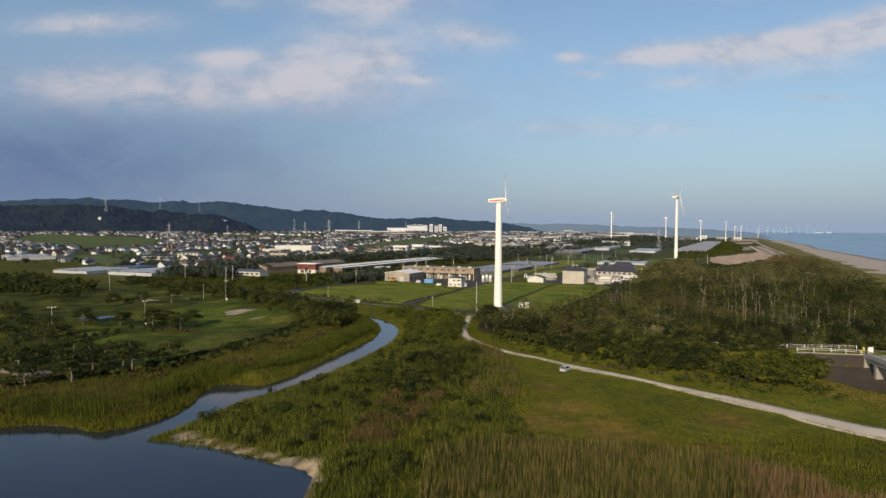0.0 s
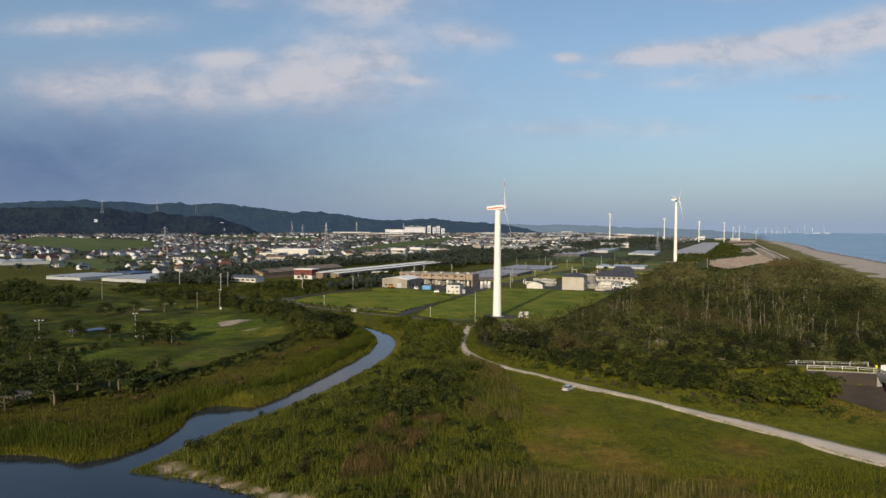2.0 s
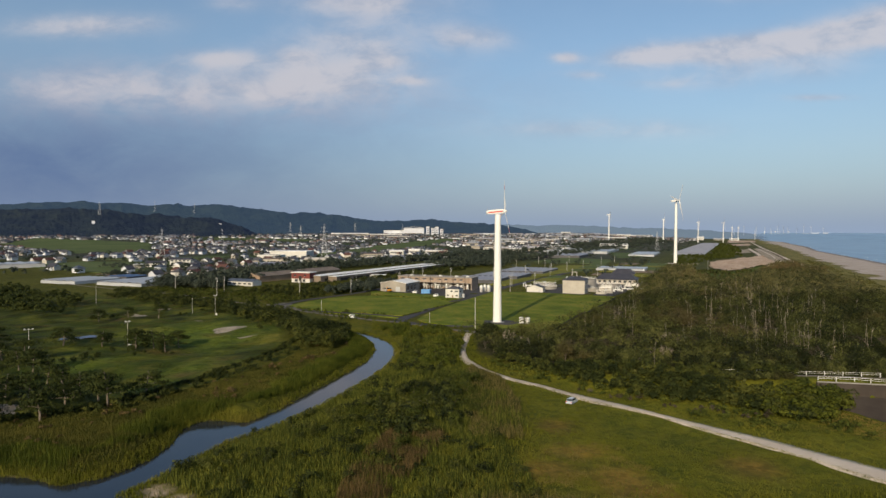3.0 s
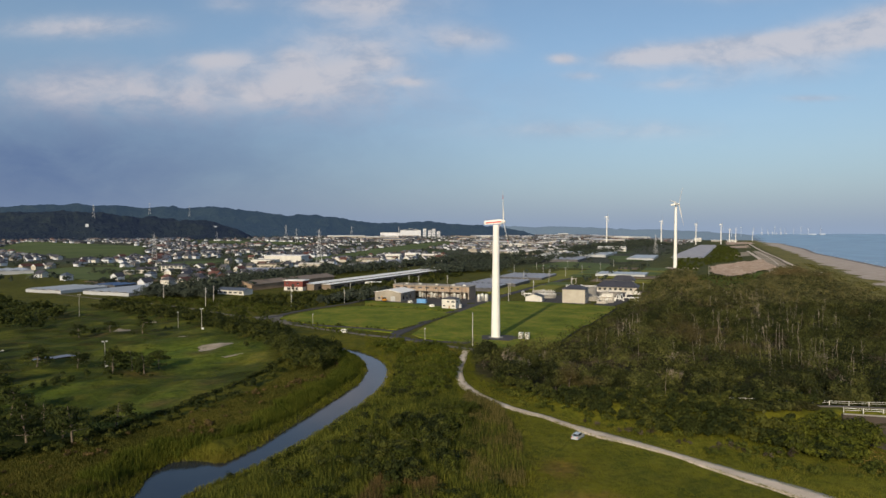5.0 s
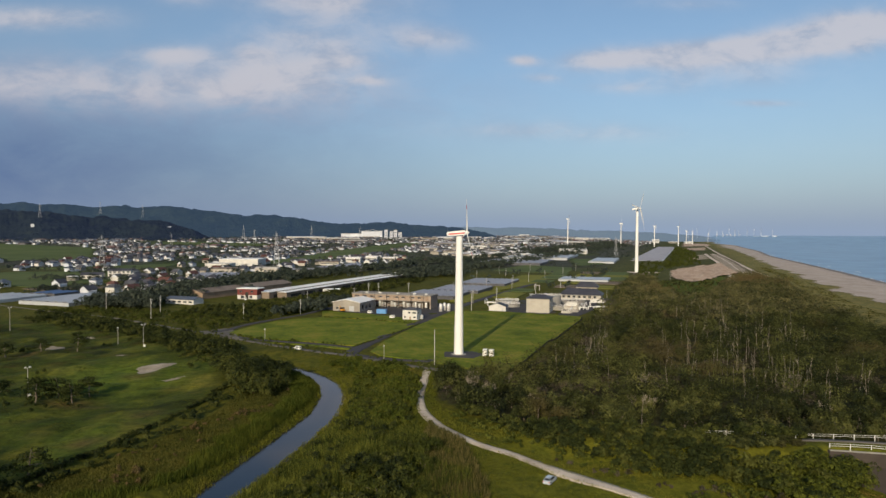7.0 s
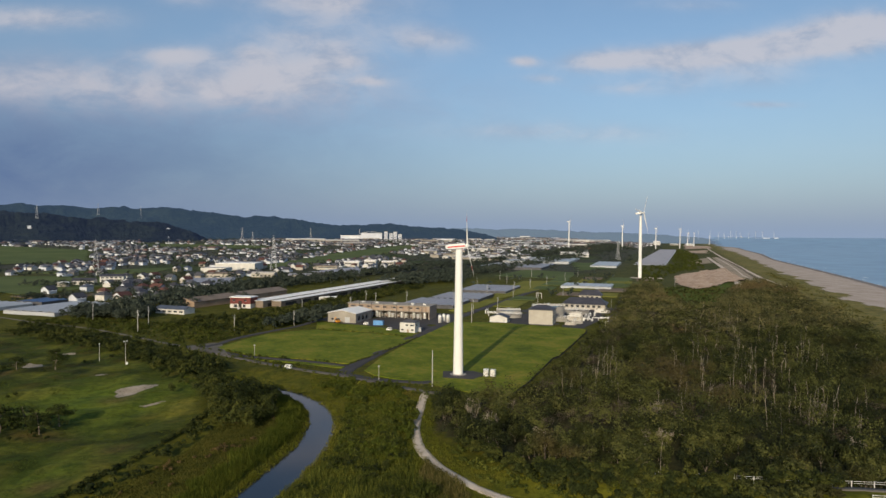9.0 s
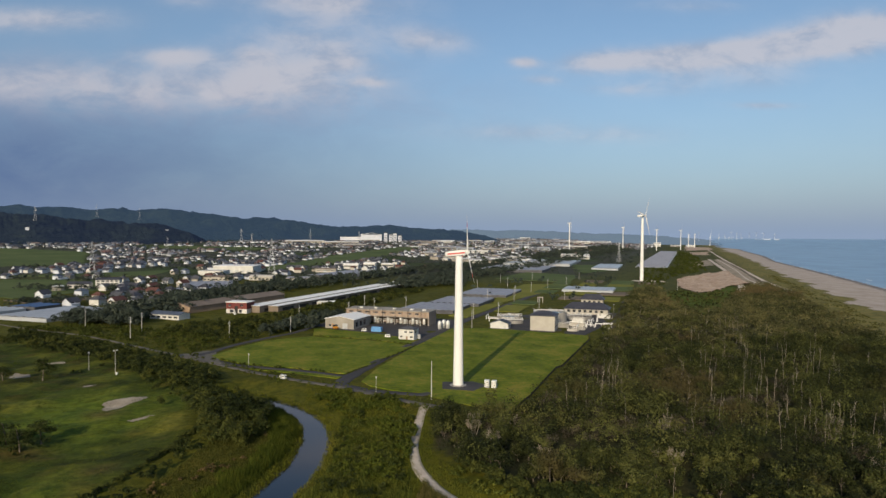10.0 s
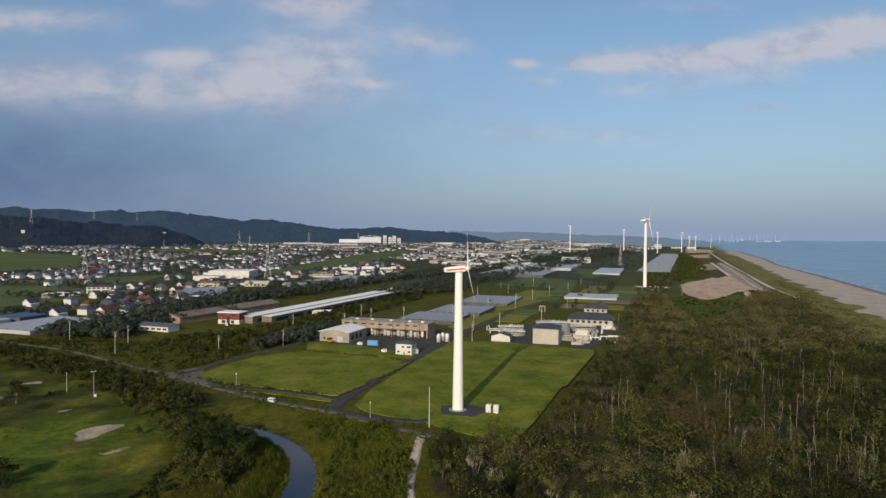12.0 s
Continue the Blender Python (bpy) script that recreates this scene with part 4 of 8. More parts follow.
# ---- wind turbines ----
def blade_geo(length, chord, start=0.0, end=1.0, swell=1.0):
    """A tapering, twisted rotor blade along +z, or a stretch of it."""
    g = Geo()
    rows = 9 if end - start > 0.5 else 3
    for i in range(rows):
        t = start + (end - start) * i / (rows - 1)
        c = chord * (0.42 + 0.58 * min(1, t / 0.22)) * (1 - 0.82 * max(0, (t - 0.22) / 0.78)) if t > 0 else chord * 0.42
        th = max(0.05, (0.42 * chord if t == 0 else c * (0.30 - 0.18 * t)))
        tw = radians(16 * (1 - t) ** 1.5)
        for dx, dy in ((-0.35, 0), (0, th / c * 0.5), (0.65, 0), (0, -th / c * 0.5)):
            x, y = dx * c * swell, dy * c * swell
            g.v.append((x * math.cos(tw) - y * math.sin(tw), x * math.sin(tw) + y * math.cos(tw), length * t))
        if i:
            for j in range(4):
                a, b = (i - 1) * 4 + j, (i - 1) * 4 + (j + 1) % 4
                g.f.append((a, b, b + 4, a + 4))
    g.f.append((0, 3, 2, 1))
    g.f.append(tuple(4 * rows - 4 + j for j in range(4)))
    return g


def turbine(x, y, hub, base_r, top_r, blade, yaw, spin, label, striped=False, far=False, paint="white_paint"):
    """yaw: degrees of the rotor's axis round z (0 looks along +x); spin: the first blade's turn."""
    z = ground_z(x, y)
    ob = thing("wind_turbine", pose(x, y, z), label, "wind turbine", "wind turbines along the coast")
    sides = 24 if not far else 10
    part("tower", Geo().lathe([(base_r * 1.04, -0.5), (base_r, 0.6), (base_r * 0.55 + top_r * 0.45, hub * 0.45), (top_r * 1.08, hub * 0.93), (top_r, hub - 1.3)], sides), M[paint], ob, smooth=True)
    turn = pose(0, 0, hub, 0, 0, yaw) @ pose(0, 0, 0, 0, -5, 0)
    k_ = 0.9 if striped else hub / 80
    if not far:
        part("foundation", Geo().lathe([(base_r + 1.3, -0.4), (base_r + 1.3, 0.42), (base_r + 1.0, 0.55)], 24), M["concrete"], ob, "round concrete foundation")
    body = Geo()
    prof = [(-6.4, 0.62), (-6.0, 0.95), (-3.0, 1.12), (1.0, 1.2), (2.6, 1.12), (3.0, 0.9)]
    for px, s in prof:
        for dy, dz in ((-1, -0.8), (1, -0.8), (1.08, -0.3), (1.08, 0.45), (0.75, 1.0), (-0.75, 1.0), (-1.08, 0.45), (-1.08, -0.3)):
            body.v.append((px * k_, dy * s * 1.05 * k_, dz * s * 1.12 * k_))
    for i in range(len(prof) - 1):
        for j in range(8):
            a, b = i * 8 + j, i * 8 + (j + 1) % 8
            body.f.append((a, b, b + 8, a + 8))
    body.f.append(tuple(reversed(range(8))))
    body.f.append(tuple(8 * (len(prof) - 1) + j for j in range(8)))
    nac = part("nacelle", body, M[paint], ob)
    nac.matrix_local = turn
    if striped:
        st = Geo()
        for s in (-1, 1):
            st.face(*[(px * k_, s * (1.24 * sz * k_ * 1.05) , dz * k_) for px, dz, sz in ((-5.6, -0.28, 0.98), (2.4, -0.28, 1.14), (2.4, 0.30, 1.14), (-5.6, 0.30, 0.98))])
            st.face(*[(px * k_, s * (1.24 * sz * k_ * 1.05) - s * 0.12, dz * k_) for px, dz, sz in ((-5.6, -0.28, 0.98), (2.4, -0.28, 1.14), (2.4, 0.30, 1.14), (-5.6, 0.30, 0.98))])
        stripe = part("stripe", st, M["red_paint"], nac, "red stripe along the nacelle")
        part("wind_vane", Geo().tube((-5.6 * k_, 0, 1.0), (-5.6 * k_, 0, 2.6), 0.06, 0.04, 5), M["steel"], nac)
    rotor = part("hub", Geo().lathe([(0.85 * k_, 0), (1.0 * k_, 0.7 * k_), (0.8 * k_, 1.5 * k_), (0.3 * k_, 2.1 * k_)], 12), M[paint], ob, smooth=True)
    rotor.matrix_local = turn @ pose(3.0 * k_, 0, 0, 0, 90, 0)
    bm_ = blade_geo(blade, blade * 0.105)
    for i in range(3):
        b = part("blade", bm_, M[paint], rotor)
        if striped:
            part("tip_band", blade_geo(blade, blade * 0.105, 0.70, 0.83, 1.08), M["red_paint"], b, "red band near the blade's tip")
        b.matrix_local = pose(0, 0, 0.8 * k_) @ pose(0, 0, 0, 0, 0, spin + 120 * i) @ pose(0, 0, 0, 0, 90, 0) @ pose(0, 0, 0, 0, 0, 90)
    return ob


turbine(0, 0, 54.6, 2.15, 1.35, 15.8, 4, 200, "white wind turbine with a red stripe on its nacelle", True)
turbine(307, 589, 88, 2.4, 1.5, 31, -42, 261, "tall white wind turbine behind the dune wood")

# ---- buildings near the turbine ----
AXIS = -22.5


def windows(parent, places, material=None):
    """Framed panes on walls: (x, y, z, width, height, face) with face one of s, n, w, e."""
    for x, y, z, wd, ht, side in places:
        g, fr = Geo(), Geo()
        if side in "sn":
            s = -1 if side == "s" else 1
            g.box(x, min(y, y + s * 0.05), z, x + wd, max(y, y + s * 0.05), z + ht)
            fr.box(x - 0.08, min(y, y + s * 0.09), z - 0.1, x + wd + 0.08, max(y, y + s * 0.09), z - 0.02)
        else:
            s = -1 if side == "w" else 1
            g.box(min(x, x + s * 0.05), y, z, max(x, x + s * 0.05), y + wd, z + ht)
            fr.box(min(x, x + s * 0.09), y - 0.08, z - 0.1, max(x, x + s * 0.09), y + wd + 0.08, z - 0.02)
        ob = part("window", g, material or M["glass"], parent)
        part("sill", fr, M["steel"], ob)


def gabled(name, x, y, wd, dp, ht, rise, wall, roof, label, category, along="y", over=0.5, turn=AXIS, group=""):
    ob = thing(name, pose(x, y, ground_z(x, y) , 0, 0, turn), label, category, group)
    g = Geo().box(0, 0, -0.6, wd, dp, ht)
    if along == "y":
        for yy in (0.0, dp):
            g.face((0, yy, ht), (wd, yy, ht), (wd / 2, yy, ht + rise))
    else:
        for xx in (0.0, wd):
            g.face((xx, 0, ht), (xx, dp, ht), (xx, dp / 2, ht + rise))
    part("wall", g, wall, ob)
    part("roof", Geo().gable(0, 0, wd, dp, ht, rise, over, 0.2, along), roof, ob)
    return ob


# open-fronted works hall
works = thing("works_hall", pose(-59.5, 195.2, 0, 0, 0, AXIS), "long grey-beige works hall with open bays below", "works hall")
LEN, DEP, TOP = 61.5, 15, 9.2
part("wall", Geo().box(0, DEP - 0.4, -0.5, LEN, DEP, TOP).box(0, 0, -0.5, 0.4, DEP - 0.4, TOP).box(LEN - 0.4, 0, -0.5, LEN, DEP - 0.4, TOP).box(0.4, 0, 5.4, LEN - 0.4, 0.35, TOP), M["fascia"], works)
part("floor_slab", Geo().box(0.4, 0.35, -0.3, LEN - 0.4, DEP - 0.4, 0.15), M["asphalt"], works)
part("upper_floor", Geo().box(0.4, 0.35, 5.1, LEN - 0.4, DEP - 0.4, 5.4), M["concrete"], works)
part("roof", Geo().box(-0.4, -0.8, TOP, LEN + 0.4, DEP + 0.4, TOP + 0.45), M["grey_wall"], works)
part("canopy", Geo().box(0.3, -1.6, 5.2, LEN - 0.3, 0.0, 5.45), M["grey_wall"], works)
part("recess", Geo().box(0.4, 8.0, 0.15, LEN - 0.4, 8.3, 5.1), M["brown_wall"], works, "brown inner wall of the open bays")
for i in range(11):
    part("column", Geo().box(0.2 + i * 6.05, -0.15, -0.3, 0.75 + i * 6.05, 0.4, 5.2), M["grey_wall"], works)
for i in range(15):
    part("beam", Geo().box(0.6 + i * 4.2, -0.09, 5.5, 0.75 + i * 4.1, 0.0, TOP), M["brown_wall"], works)
for i in range(6):
    part("vent_pipe", Geo().tube((9.5 + i * 9.4, -1.9, 0), (9.5 + i * 9.4, -1.9, TOP + 2.2 - (i % 3) * 0.5), 0.16, 0.13, 6), M["rubber"], works)
for i in range(4):
    part("pipe_rack", Geo().tube((19 + i * 9.6, -0.7, 3.4), (27 + i * 9.6, -0.7, 3.4), 0.16, 0.16, 6).tube((19 + i * 9.6, -0.7, 2.3), (27 + i * 9.6, -0.7, 2.3), 0.12, 0.12, 6).tube((19 + i * 9.6, -0.7, 0), (19 + i * 9.6, -0.7, 3.4), 0.12, 0.12, 6).tube((27 + i * 9.6, -0.7, 0), (27 + i * 9.6, -0.7, 3.4), 0.12, 0.12, 6), M["tank_steel"], works)
for x in (8, 19, 33, 46, 55):
    part("roof_hatch", Geo().box(x, 5, TOP + 0.45, x + 2.2, 7, TOP + 1.3), M["white_wall"], works)
windows(works, [(2 + i * 6.2, 0, 7.2, 3.4, 1.0, "s") for i in range(9)])
for i, x in enumerate((21.5, 24.0, 31.0, 33.5, 40.5, 43.5, 49.5, 52.5, 57.5)):
    tk = thing("storage_tank", works.matrix_world @ pose(x, 1.6, 0.15), "upright white steel tank in an open bay", "tank", "tanks of the works hall")
    hh = 3.6 if i % 2 else 4.6
    part("shell", Geo().lathe([(0.95, 0.5), (1.0, 0.6), (1.0, hh - 0.5), (0.8, hh - 0.15), (0.25, hh)], 14), M["tank_steel"], tk, smooth=True)
    for a in range(3):
        part("leg", Geo().box(math.cos(a * 2.1) * 0.8 - 0.08, math.sin(a * 2.1) * 0.8 - 0.08, -0.05, math.cos(a * 2.1) * 0.8 + 0.08, math.sin(a * 2.1) * 0.8 + 0.08, 0.7), M["steel"], tk)
    part("pipe", Geo().tube((0.9, 0, 0.4), (0.9, 0, hh + 0.6), 0.09, 0.09, 6), M["steel"], tk)
for x, y in ((3.5, 158), (6.5, 163), (9, 159)):
    tk = thing("silo", pose(x, y, 0), "white upright silo beside the works hall", "silo", "silos beside the works hall")
    part("shell", Geo().lathe([(1.2, -0.2), (1.2, 4.6), (0.7, 5.4), (0.2, 5.6)], 14), M["tank_steel"], tk, smooth=True)
    part("ladder", Geo().box(1.2, -0.2, 0, 1.28, 0.2, 5.0), M["steel"], tk)

shed = gabled("shed", -71, 165, 20.5, 25, 6.2, 1.8, M["grey_wall"], M["white_roof"], "grey shed with a pale low-pitched roof", "shed", "y", 0.6)
windows(shed, [(2.5 + i * 4.6, 0, 1.4, 1.8, 1.2, "s") for i in range(2)] + [(20.5, 3 + i * 6, 1.2, 3.0, 3.2, "e") for i in range(3)])
part("door", Geo().box(12.5, -0.08, 0, 16, 0, 3.6), M["steel"], shed, "roller door")

office = thing("office_building", pose(-23.5, 117.5, 0, 0, 0, AXIS), "small white two-storey office building", "office building")
part("wall", Geo().box(0, 0, -0.5, 9.6, 8, 6.2), M["white_wall"], office)
part("roof", Geo().hip(0, 0, 9.6, 8, 6.2, 1.4, 0.5, 0.42), M["slate_roof"], office)
windows(office, [(3.6, 0, 4.2, 1.6, 0.9, "s"), (6.6, 0, 4.2, 2.4, 0.9, "s"), (1, 0, 1.4, 1.4, 0.9, "s"), (7.2, 0, 1.4, 1.6, 0.9, "s"), (9.6, 2, 4.0, 1.8, 1.0, "e"), (9.6, 5, 1.2, 1.8, 1.0, "e")])
part("door", Geo().box(4.6, -0.07, 0, 5.7, 0, 2.1), M["brown_wall"], office)
part("staircase", Geo().box(9.6, 6.3, 0, 11.2, 7.6, 2.6), M["steel"], office, "outside steel stairs")

hut = gabled("hut", 37.5, 161.5, 12, 8.5, 3.6, 1.9, M["white_wall"], M["dark_roof"], "white hut with a dark pitched roof", "hut", "y", 0.5)
windows(hut, [(12, 2.5, 1.2, 1.6, 1.0, "e"), (12, 5.5, 1.2, 1.6, 1.0, "e")])
part("door", Geo().box(9.2, -0.07, 0, 10.3, 0, 2.1), M["steel"], hut)

tank = thing("pump_house", pose(62, 151, 0, 0, 0, AXIS), "cream concrete pump house with a dark flat roof", "pump house")
part("wall", Geo().box(0, 0, -0.5, 15.8, 15, 9.6), M["cream_wall"], tank)
part("roof", Geo().box(-0.5, -0.5, 9.6, 16.3, 15.5, 10.1).hip(0, 0, 15.8, 15, 10.1, 2.2, 0.3, 0.3), M["dark_roof"], tank)
for i in range(7):
    part("pilaster", Geo().box(i * 2.59, -0.06, -0.4, i * 2.59 + 0.25, 0, 9.6), M["cream_wall"], tank)
for z in (3.2, 6.4):
    part("band", Geo().box(0, -0.09, z, 15.8, 0, z + 0.15), M["cream_wall"], tank)
windows(tank, [(15.8, 2 + i * 4, 6.4, 1.8, 1.4, "e") for i in range(3)] + [(15.8, 2 + i * 4, 2.0, 1.8, 1.4, "e") for i in range(3)])

for nm, x, y, wd, dp, ht in (("machine_hall", 108, 238, 33, 18, 4.2), ("machine_hall", 141, 306, 19, 12, 4.4)):
    hall = thing(nm, pose(x, y, 0, 0, 0, AXIS), "pale machine hall with a dark hipped roof", "machine hall", "machine halls of the water works")
    part("wall", Geo().box(0, 0, -0.5, wd, dp, ht), M["cream_wall"], hall)
    part("roof", Geo().hip(0, 0, wd, dp, ht, 4.6, 1.4, 0.3), M["dark_roof"], hall)
    windows(hall, [(2 + i * 4.2, 0, 1.6, 2.2, 1.8, "s") for i in range(int(wd / 4.4))] + [(wd, 2 + i * 4, 1.6, 2, 1.6, "e") for i in range(3)])

# round clarifiers with walkways
for x, y, r, h in ((83, 184, 11.5, 8.6), (58, 205, 9, 3.0), (57, 187, 7.5, 2.2), (110, 206, 9.5, 2.8)):
    c = thing("clarifier", pose(x, y, 0), "round pale concrete settling basin of the water works", "settling basin", "settling basins of the water works")
    part("basin", Geo().lathe([(r, -0.4), (r, h), (r - 0.4, h), (r - 0.4, h - 1.2), (0.1, h - 1.25)], 32), M["concrete"], c)
    part("water", Geo().lathe([(r - 0.45, h - 0.75), (0.1, h - 0.7)], 32), M["river_water"], c)
    part("walkway", Geo().box(-r, -0.6, h + 0.05, r, 0.6, h + 0.2).box(-r, -0.6, h + 0.9, r, -0.54, h + 1.0).box(-r, 0.54, h + 0.9, r, 0.6, h + 1.0), M["white_paint"], c)
    for i in range(20):
        a = i * math.pi / 10
        part("rail_post", Geo().box(r * math.cos(a) - 0.05, r * math.sin(a) - 0.05, h, r * math.cos(a) + 0.05, r * math.sin(a) + 0.05, h + 1.1), M["white_paint"], c)
    part("bridge_motor", Geo().box(-0.8, -0.8, h + 0.2, 0.8, 0.8, h + 1.6), M["steel"], c)
for x, y, wd, dp, ht, mt in ((82, 162, 7, 8, 2.6, "concrete"), (90, 152, 7, 5, 1.6, "concrete"), (93, 168, 9, 6, 2.4, "cream_wall"), (98, 182, 8, 6, 3.0, "white_wall"), (85, 146, 6, 3.5, 1.4, "cream_wall"), (125, 210, 10, 6, 2.2, "white_wall")):
    t_ = thing("treatment_basin", pose(x, y, 0, 0, 0, AXIS), "low rectangular pale basin with railings", "basin", "basins of the water works")
    part("basin", Geo().box(0, 0, -0.4, wd, 0.35, ht).box(0, dp - 0.35, -0.4, wd, dp, ht).box(0, 0.35, -0.4, 0.35, dp - 0.35, ht).box(wd - 0.35, 0.35, -0.4, wd, dp - 0.35, ht).box(0.35, 0.35, -0.4, wd - 0.35, dp - 0.35, ht - 0.7), M[mt], t_)
    rail = Geo().box(0, 0, ht + 0.95, wd, 0.06, ht + 1.02).box(0, dp - 0.06, ht + 0.95, wd, dp, ht + 1.02)
    for i in range(6):
        rail.box(i * (wd - 0.08) / 5, 0, ht, i * (wd - 0.08) / 5 + 0.08, 0.06, ht + 0.95)
    part("railing", rail, M["white_paint"], t_)
    part("steps", Geo().box(wd, 1, -0.2, wd + 1.2, 2.2, ht * 0.5).box(wd, 2.2, -0.2, wd + 1.2, 3.4, ht), M["concrete"], t_)
r = random.Random(46)
for i in range(22):
    x, y = 84 + r.uniform(0, 34), 148 + r.uniform(0, 46)
    if x - 84 < (y - 150) * 0.3 or i > 16:
        x, y = 40 + r.uniform(0, 20), 176 + r.uniform(0, 40)
    pp = thing("water_pipe", pose(x, y, 0.1, 0, 0, AXIS + r.choice([0, 90]) + r.uniform(-8, 8)), "white painted pipe of the water works on short posts", "pipe", "pipes of the water works")
    ln, hh = r.uniform(4, 11), r.uniform(0.9, 2.6)
    part("pipe", Geo().tube((0, 0, hh), (ln, 0, hh), 0.28, 0.28, 8).tube((0, 0, -0.2), (0, 0, hh + 0.28), 0.28, 0.28, 8).tube((ln, 0, -0.2), (ln, 0, hh + 0.28), 0.28, 0.28, 8), M["white_paint"], pp)
    part("valve", Geo().tube((ln / 2, 0, hh), (ln / 2, 0, hh + 0.9), 0.16, 0.16, 6).box(ln / 2 - 0.4, -0.4, hh + 0.9, ln / 2 + 0.4, 0.4, hh + 1.0), M["steel"], pp)
gate = thing("hoist_frame", pose(104, 318, 0, 0, 0, AXIS), "yellowish steel hoist frame of the water works", "hoist frame")
part("leg", Geo().box(0, 0, -0.3, 0.5, 0.5, 4.6), M["cream_wall"], gate)
part("leg", Geo().box(4.6, 0, -0.3, 5.1, 0.5, 4.6), M["cream_wall"], gate)
part("crossbeam", Geo().box(-0.2, 0, 4.6, 5.3, 0.5, 5.3), M["cream_wall"], gate)

# the two cabinets by the turbine
for x, y, s in ((10.2, -4.6, 1.0), (12.9, -5.6, 1.0)):
    c = thing("transformer_cabinet", pose(x, y, 0.28, 0, 0, AXIS), "white steel transformer cabinet on the lawn", "cabinet", "cabinets by the turbine")
    part("plinth", Geo().box(-0.1, -0.1, -0.2, 1.95, 2.2, 0.2), M["concrete"], c)
    part("body", Geo().box(0, 0, 0.2, 1.85, 2.1, 2.75), M["white_paint"], c)
    part("lid", Geo().box(-0.1, -0.1, 2.75, 1.95, 2.2, 2.9), M["white_paint"], c)
    part("door", Geo().box(0.12, -0.05, 0.4, 0.88, 0, 2.6), M["white_wall"], c)
    part("door", Geo().box(0.97, -0.05, 0.4, 1.73, 0, 2.6), M["white_wall"], c)

# greenhouses and solar roofs
def greenhouse(x, y, spans, wide, long_, ht, mat_, label, turn=AXIS, rise=0.9, name="greenhouse"):
    ob = thing(name, pose(x, y, ground_z(x, y), 0, 0, turn), label, name.replace("_", " "), "greenhouses and sheds on the plain")
    part("wall", Geo().box(0, 0, -0.6, spans * wide, long_, ht), M["film"] if mat_ == "film" else M["slate_roof"], ob)
    for i in range(spans):
        part("roof", Geo().gable(i * wide, 0, (i + 1) * wide, long_, ht, rise if mat_ == "film" else 0.55, 0.0, 0.12, "y"), M[mat_], ob)
    return ob


greenhouse(-22, 252, 8, 5.6, 48, 2.8, "panel", "grey-blue panelled shed roofs behind the works hall")
greenhouse(4, 298, 8, 5.6, 55, 2.8, "panel", "grey-blue panelled shed roofs behind the works hall")
greenhouse(36, 378, 9, 5.6, 74, 2.4, "panel", "grey-blue greenhouses on the plain")
greenhouse(156, 430, 10, 5.4, 46, 2.3, "film", "pale film greenhouses beside the fields", rise=0.5)
greenhouse(318, 850, 5, 9, 170, 3.2, "film", "pale film greenhouses on the plain")
greenhouse(-146, 640, 8, 10, 130, 4.0, "panel", "grey-blue roofed sheds in the farmland")
greenhouse(110, 800, 9, 12, 150, 4.0, "panel", "grey-blue roofed sheds beyond the tree belt")
greenhouse(190, 1010, 10, 13, 190, 4.5, "film", "grey film greenhouses beyond the tree belt")
greenhouse(-362, 232, 5, 8, 44, 2.4, "film", "white film greenhouses beside the trees")
greenhouse(-306, 214, 6, 8, 62, 2.4, "film", "white film greenhouses beside the trees")
greenhouse(-328, 270, 3, 9, 24, 3.2, "blue_roof", "low farm shed with a bright blue roof", name="farm_shed")
greenhouse(-249, 415, 8, 6.8, 112, 3.2, "panel", "grey-blue sheds among the farm houses", 12)
greenhouse(-530, 430, 4, 12, 60, 4.2, "film", "long pale film greenhouse by the field", 40)
# the wide field of solar panels beyond the second turbine
solar = thing("solar_field", pose(385, 965, 0, 0, 0, -25), "wide field of grey-blue solar panels", "solar field")
part("frame", Geo().box(52, 0, 0.4, 110, 1160, 0.9), M["steel"], solar)
for i in range(64):
    part("panel_row", Geo().face((54, i * 18 + 1, 1.4), (108, i * 18 + 1, 1.4), (108, i * 18 + 15, 4.2), (54, i * 18 + 15, 4.2)).face((54, i * 18 + 1, 1.25), (54, i * 18 + 15, 4.05), (108, i * 18 + 15, 4.05), (108, i * 18 + 1, 1.25)), M["panel"], solar)

def slanted(x0, x1, y0, y1, z0, z1, thick):
    """A roof slab that rises from x0 to x1."""
    g = Geo()
    lo = [(x0, y0, z0), (x1, y0, z1), (x1, y1, z1), (x0, y1, z0)]
    hi = [(x, y, z + thick) for x, y, z in lo]
    g.face(*hi).face(*reversed(lo))
    for i in range(4):
        j = (i + 1) % 4
        g.face(lo[i], lo[j], hi[j], hi[i])
    return g


# the long white-roofed halls with the red house at their end
for k_, (x, y, wd, ln, ht, rise) in enumerate(((-141, 252, 12.5, 300, 5.2, 0), (-127.2, 258, 11.5, 288, 4.4, 0))):
    lh = thing("long_hall", pose(x, y, 0, 0, 0, -24.5), "very long low hall with a white metal roof", "hall", "long halls")
    part("wall", Geo().box(0, 0, -0.5, wd, ln, ht), M["brown_roof"], lh)
    part("roof", slanted(-1.0, wd + 0.6, -1.0, ln + 1.0, ht + 0.05, ht + 0.10, 0.2), M["white_roof"], lh)
    # flat dark panels on the wall, for the shade inside open bays
    for i in range(12):
        part("bay", Geo().box(wd, 6 + i * 22, 0.2, wd + 0.05, 22 + i * 22, 2.8), M["opening_shade"], lh)
red = thing("red_house", pose(-155, 247, 0, 0, 0, -14), "two-storey brick-red house with a white ground floor", "house")
part("wall", Geo().box(0, 0, 3.2, 17, 12, 8.2), M["red_wall"], red)
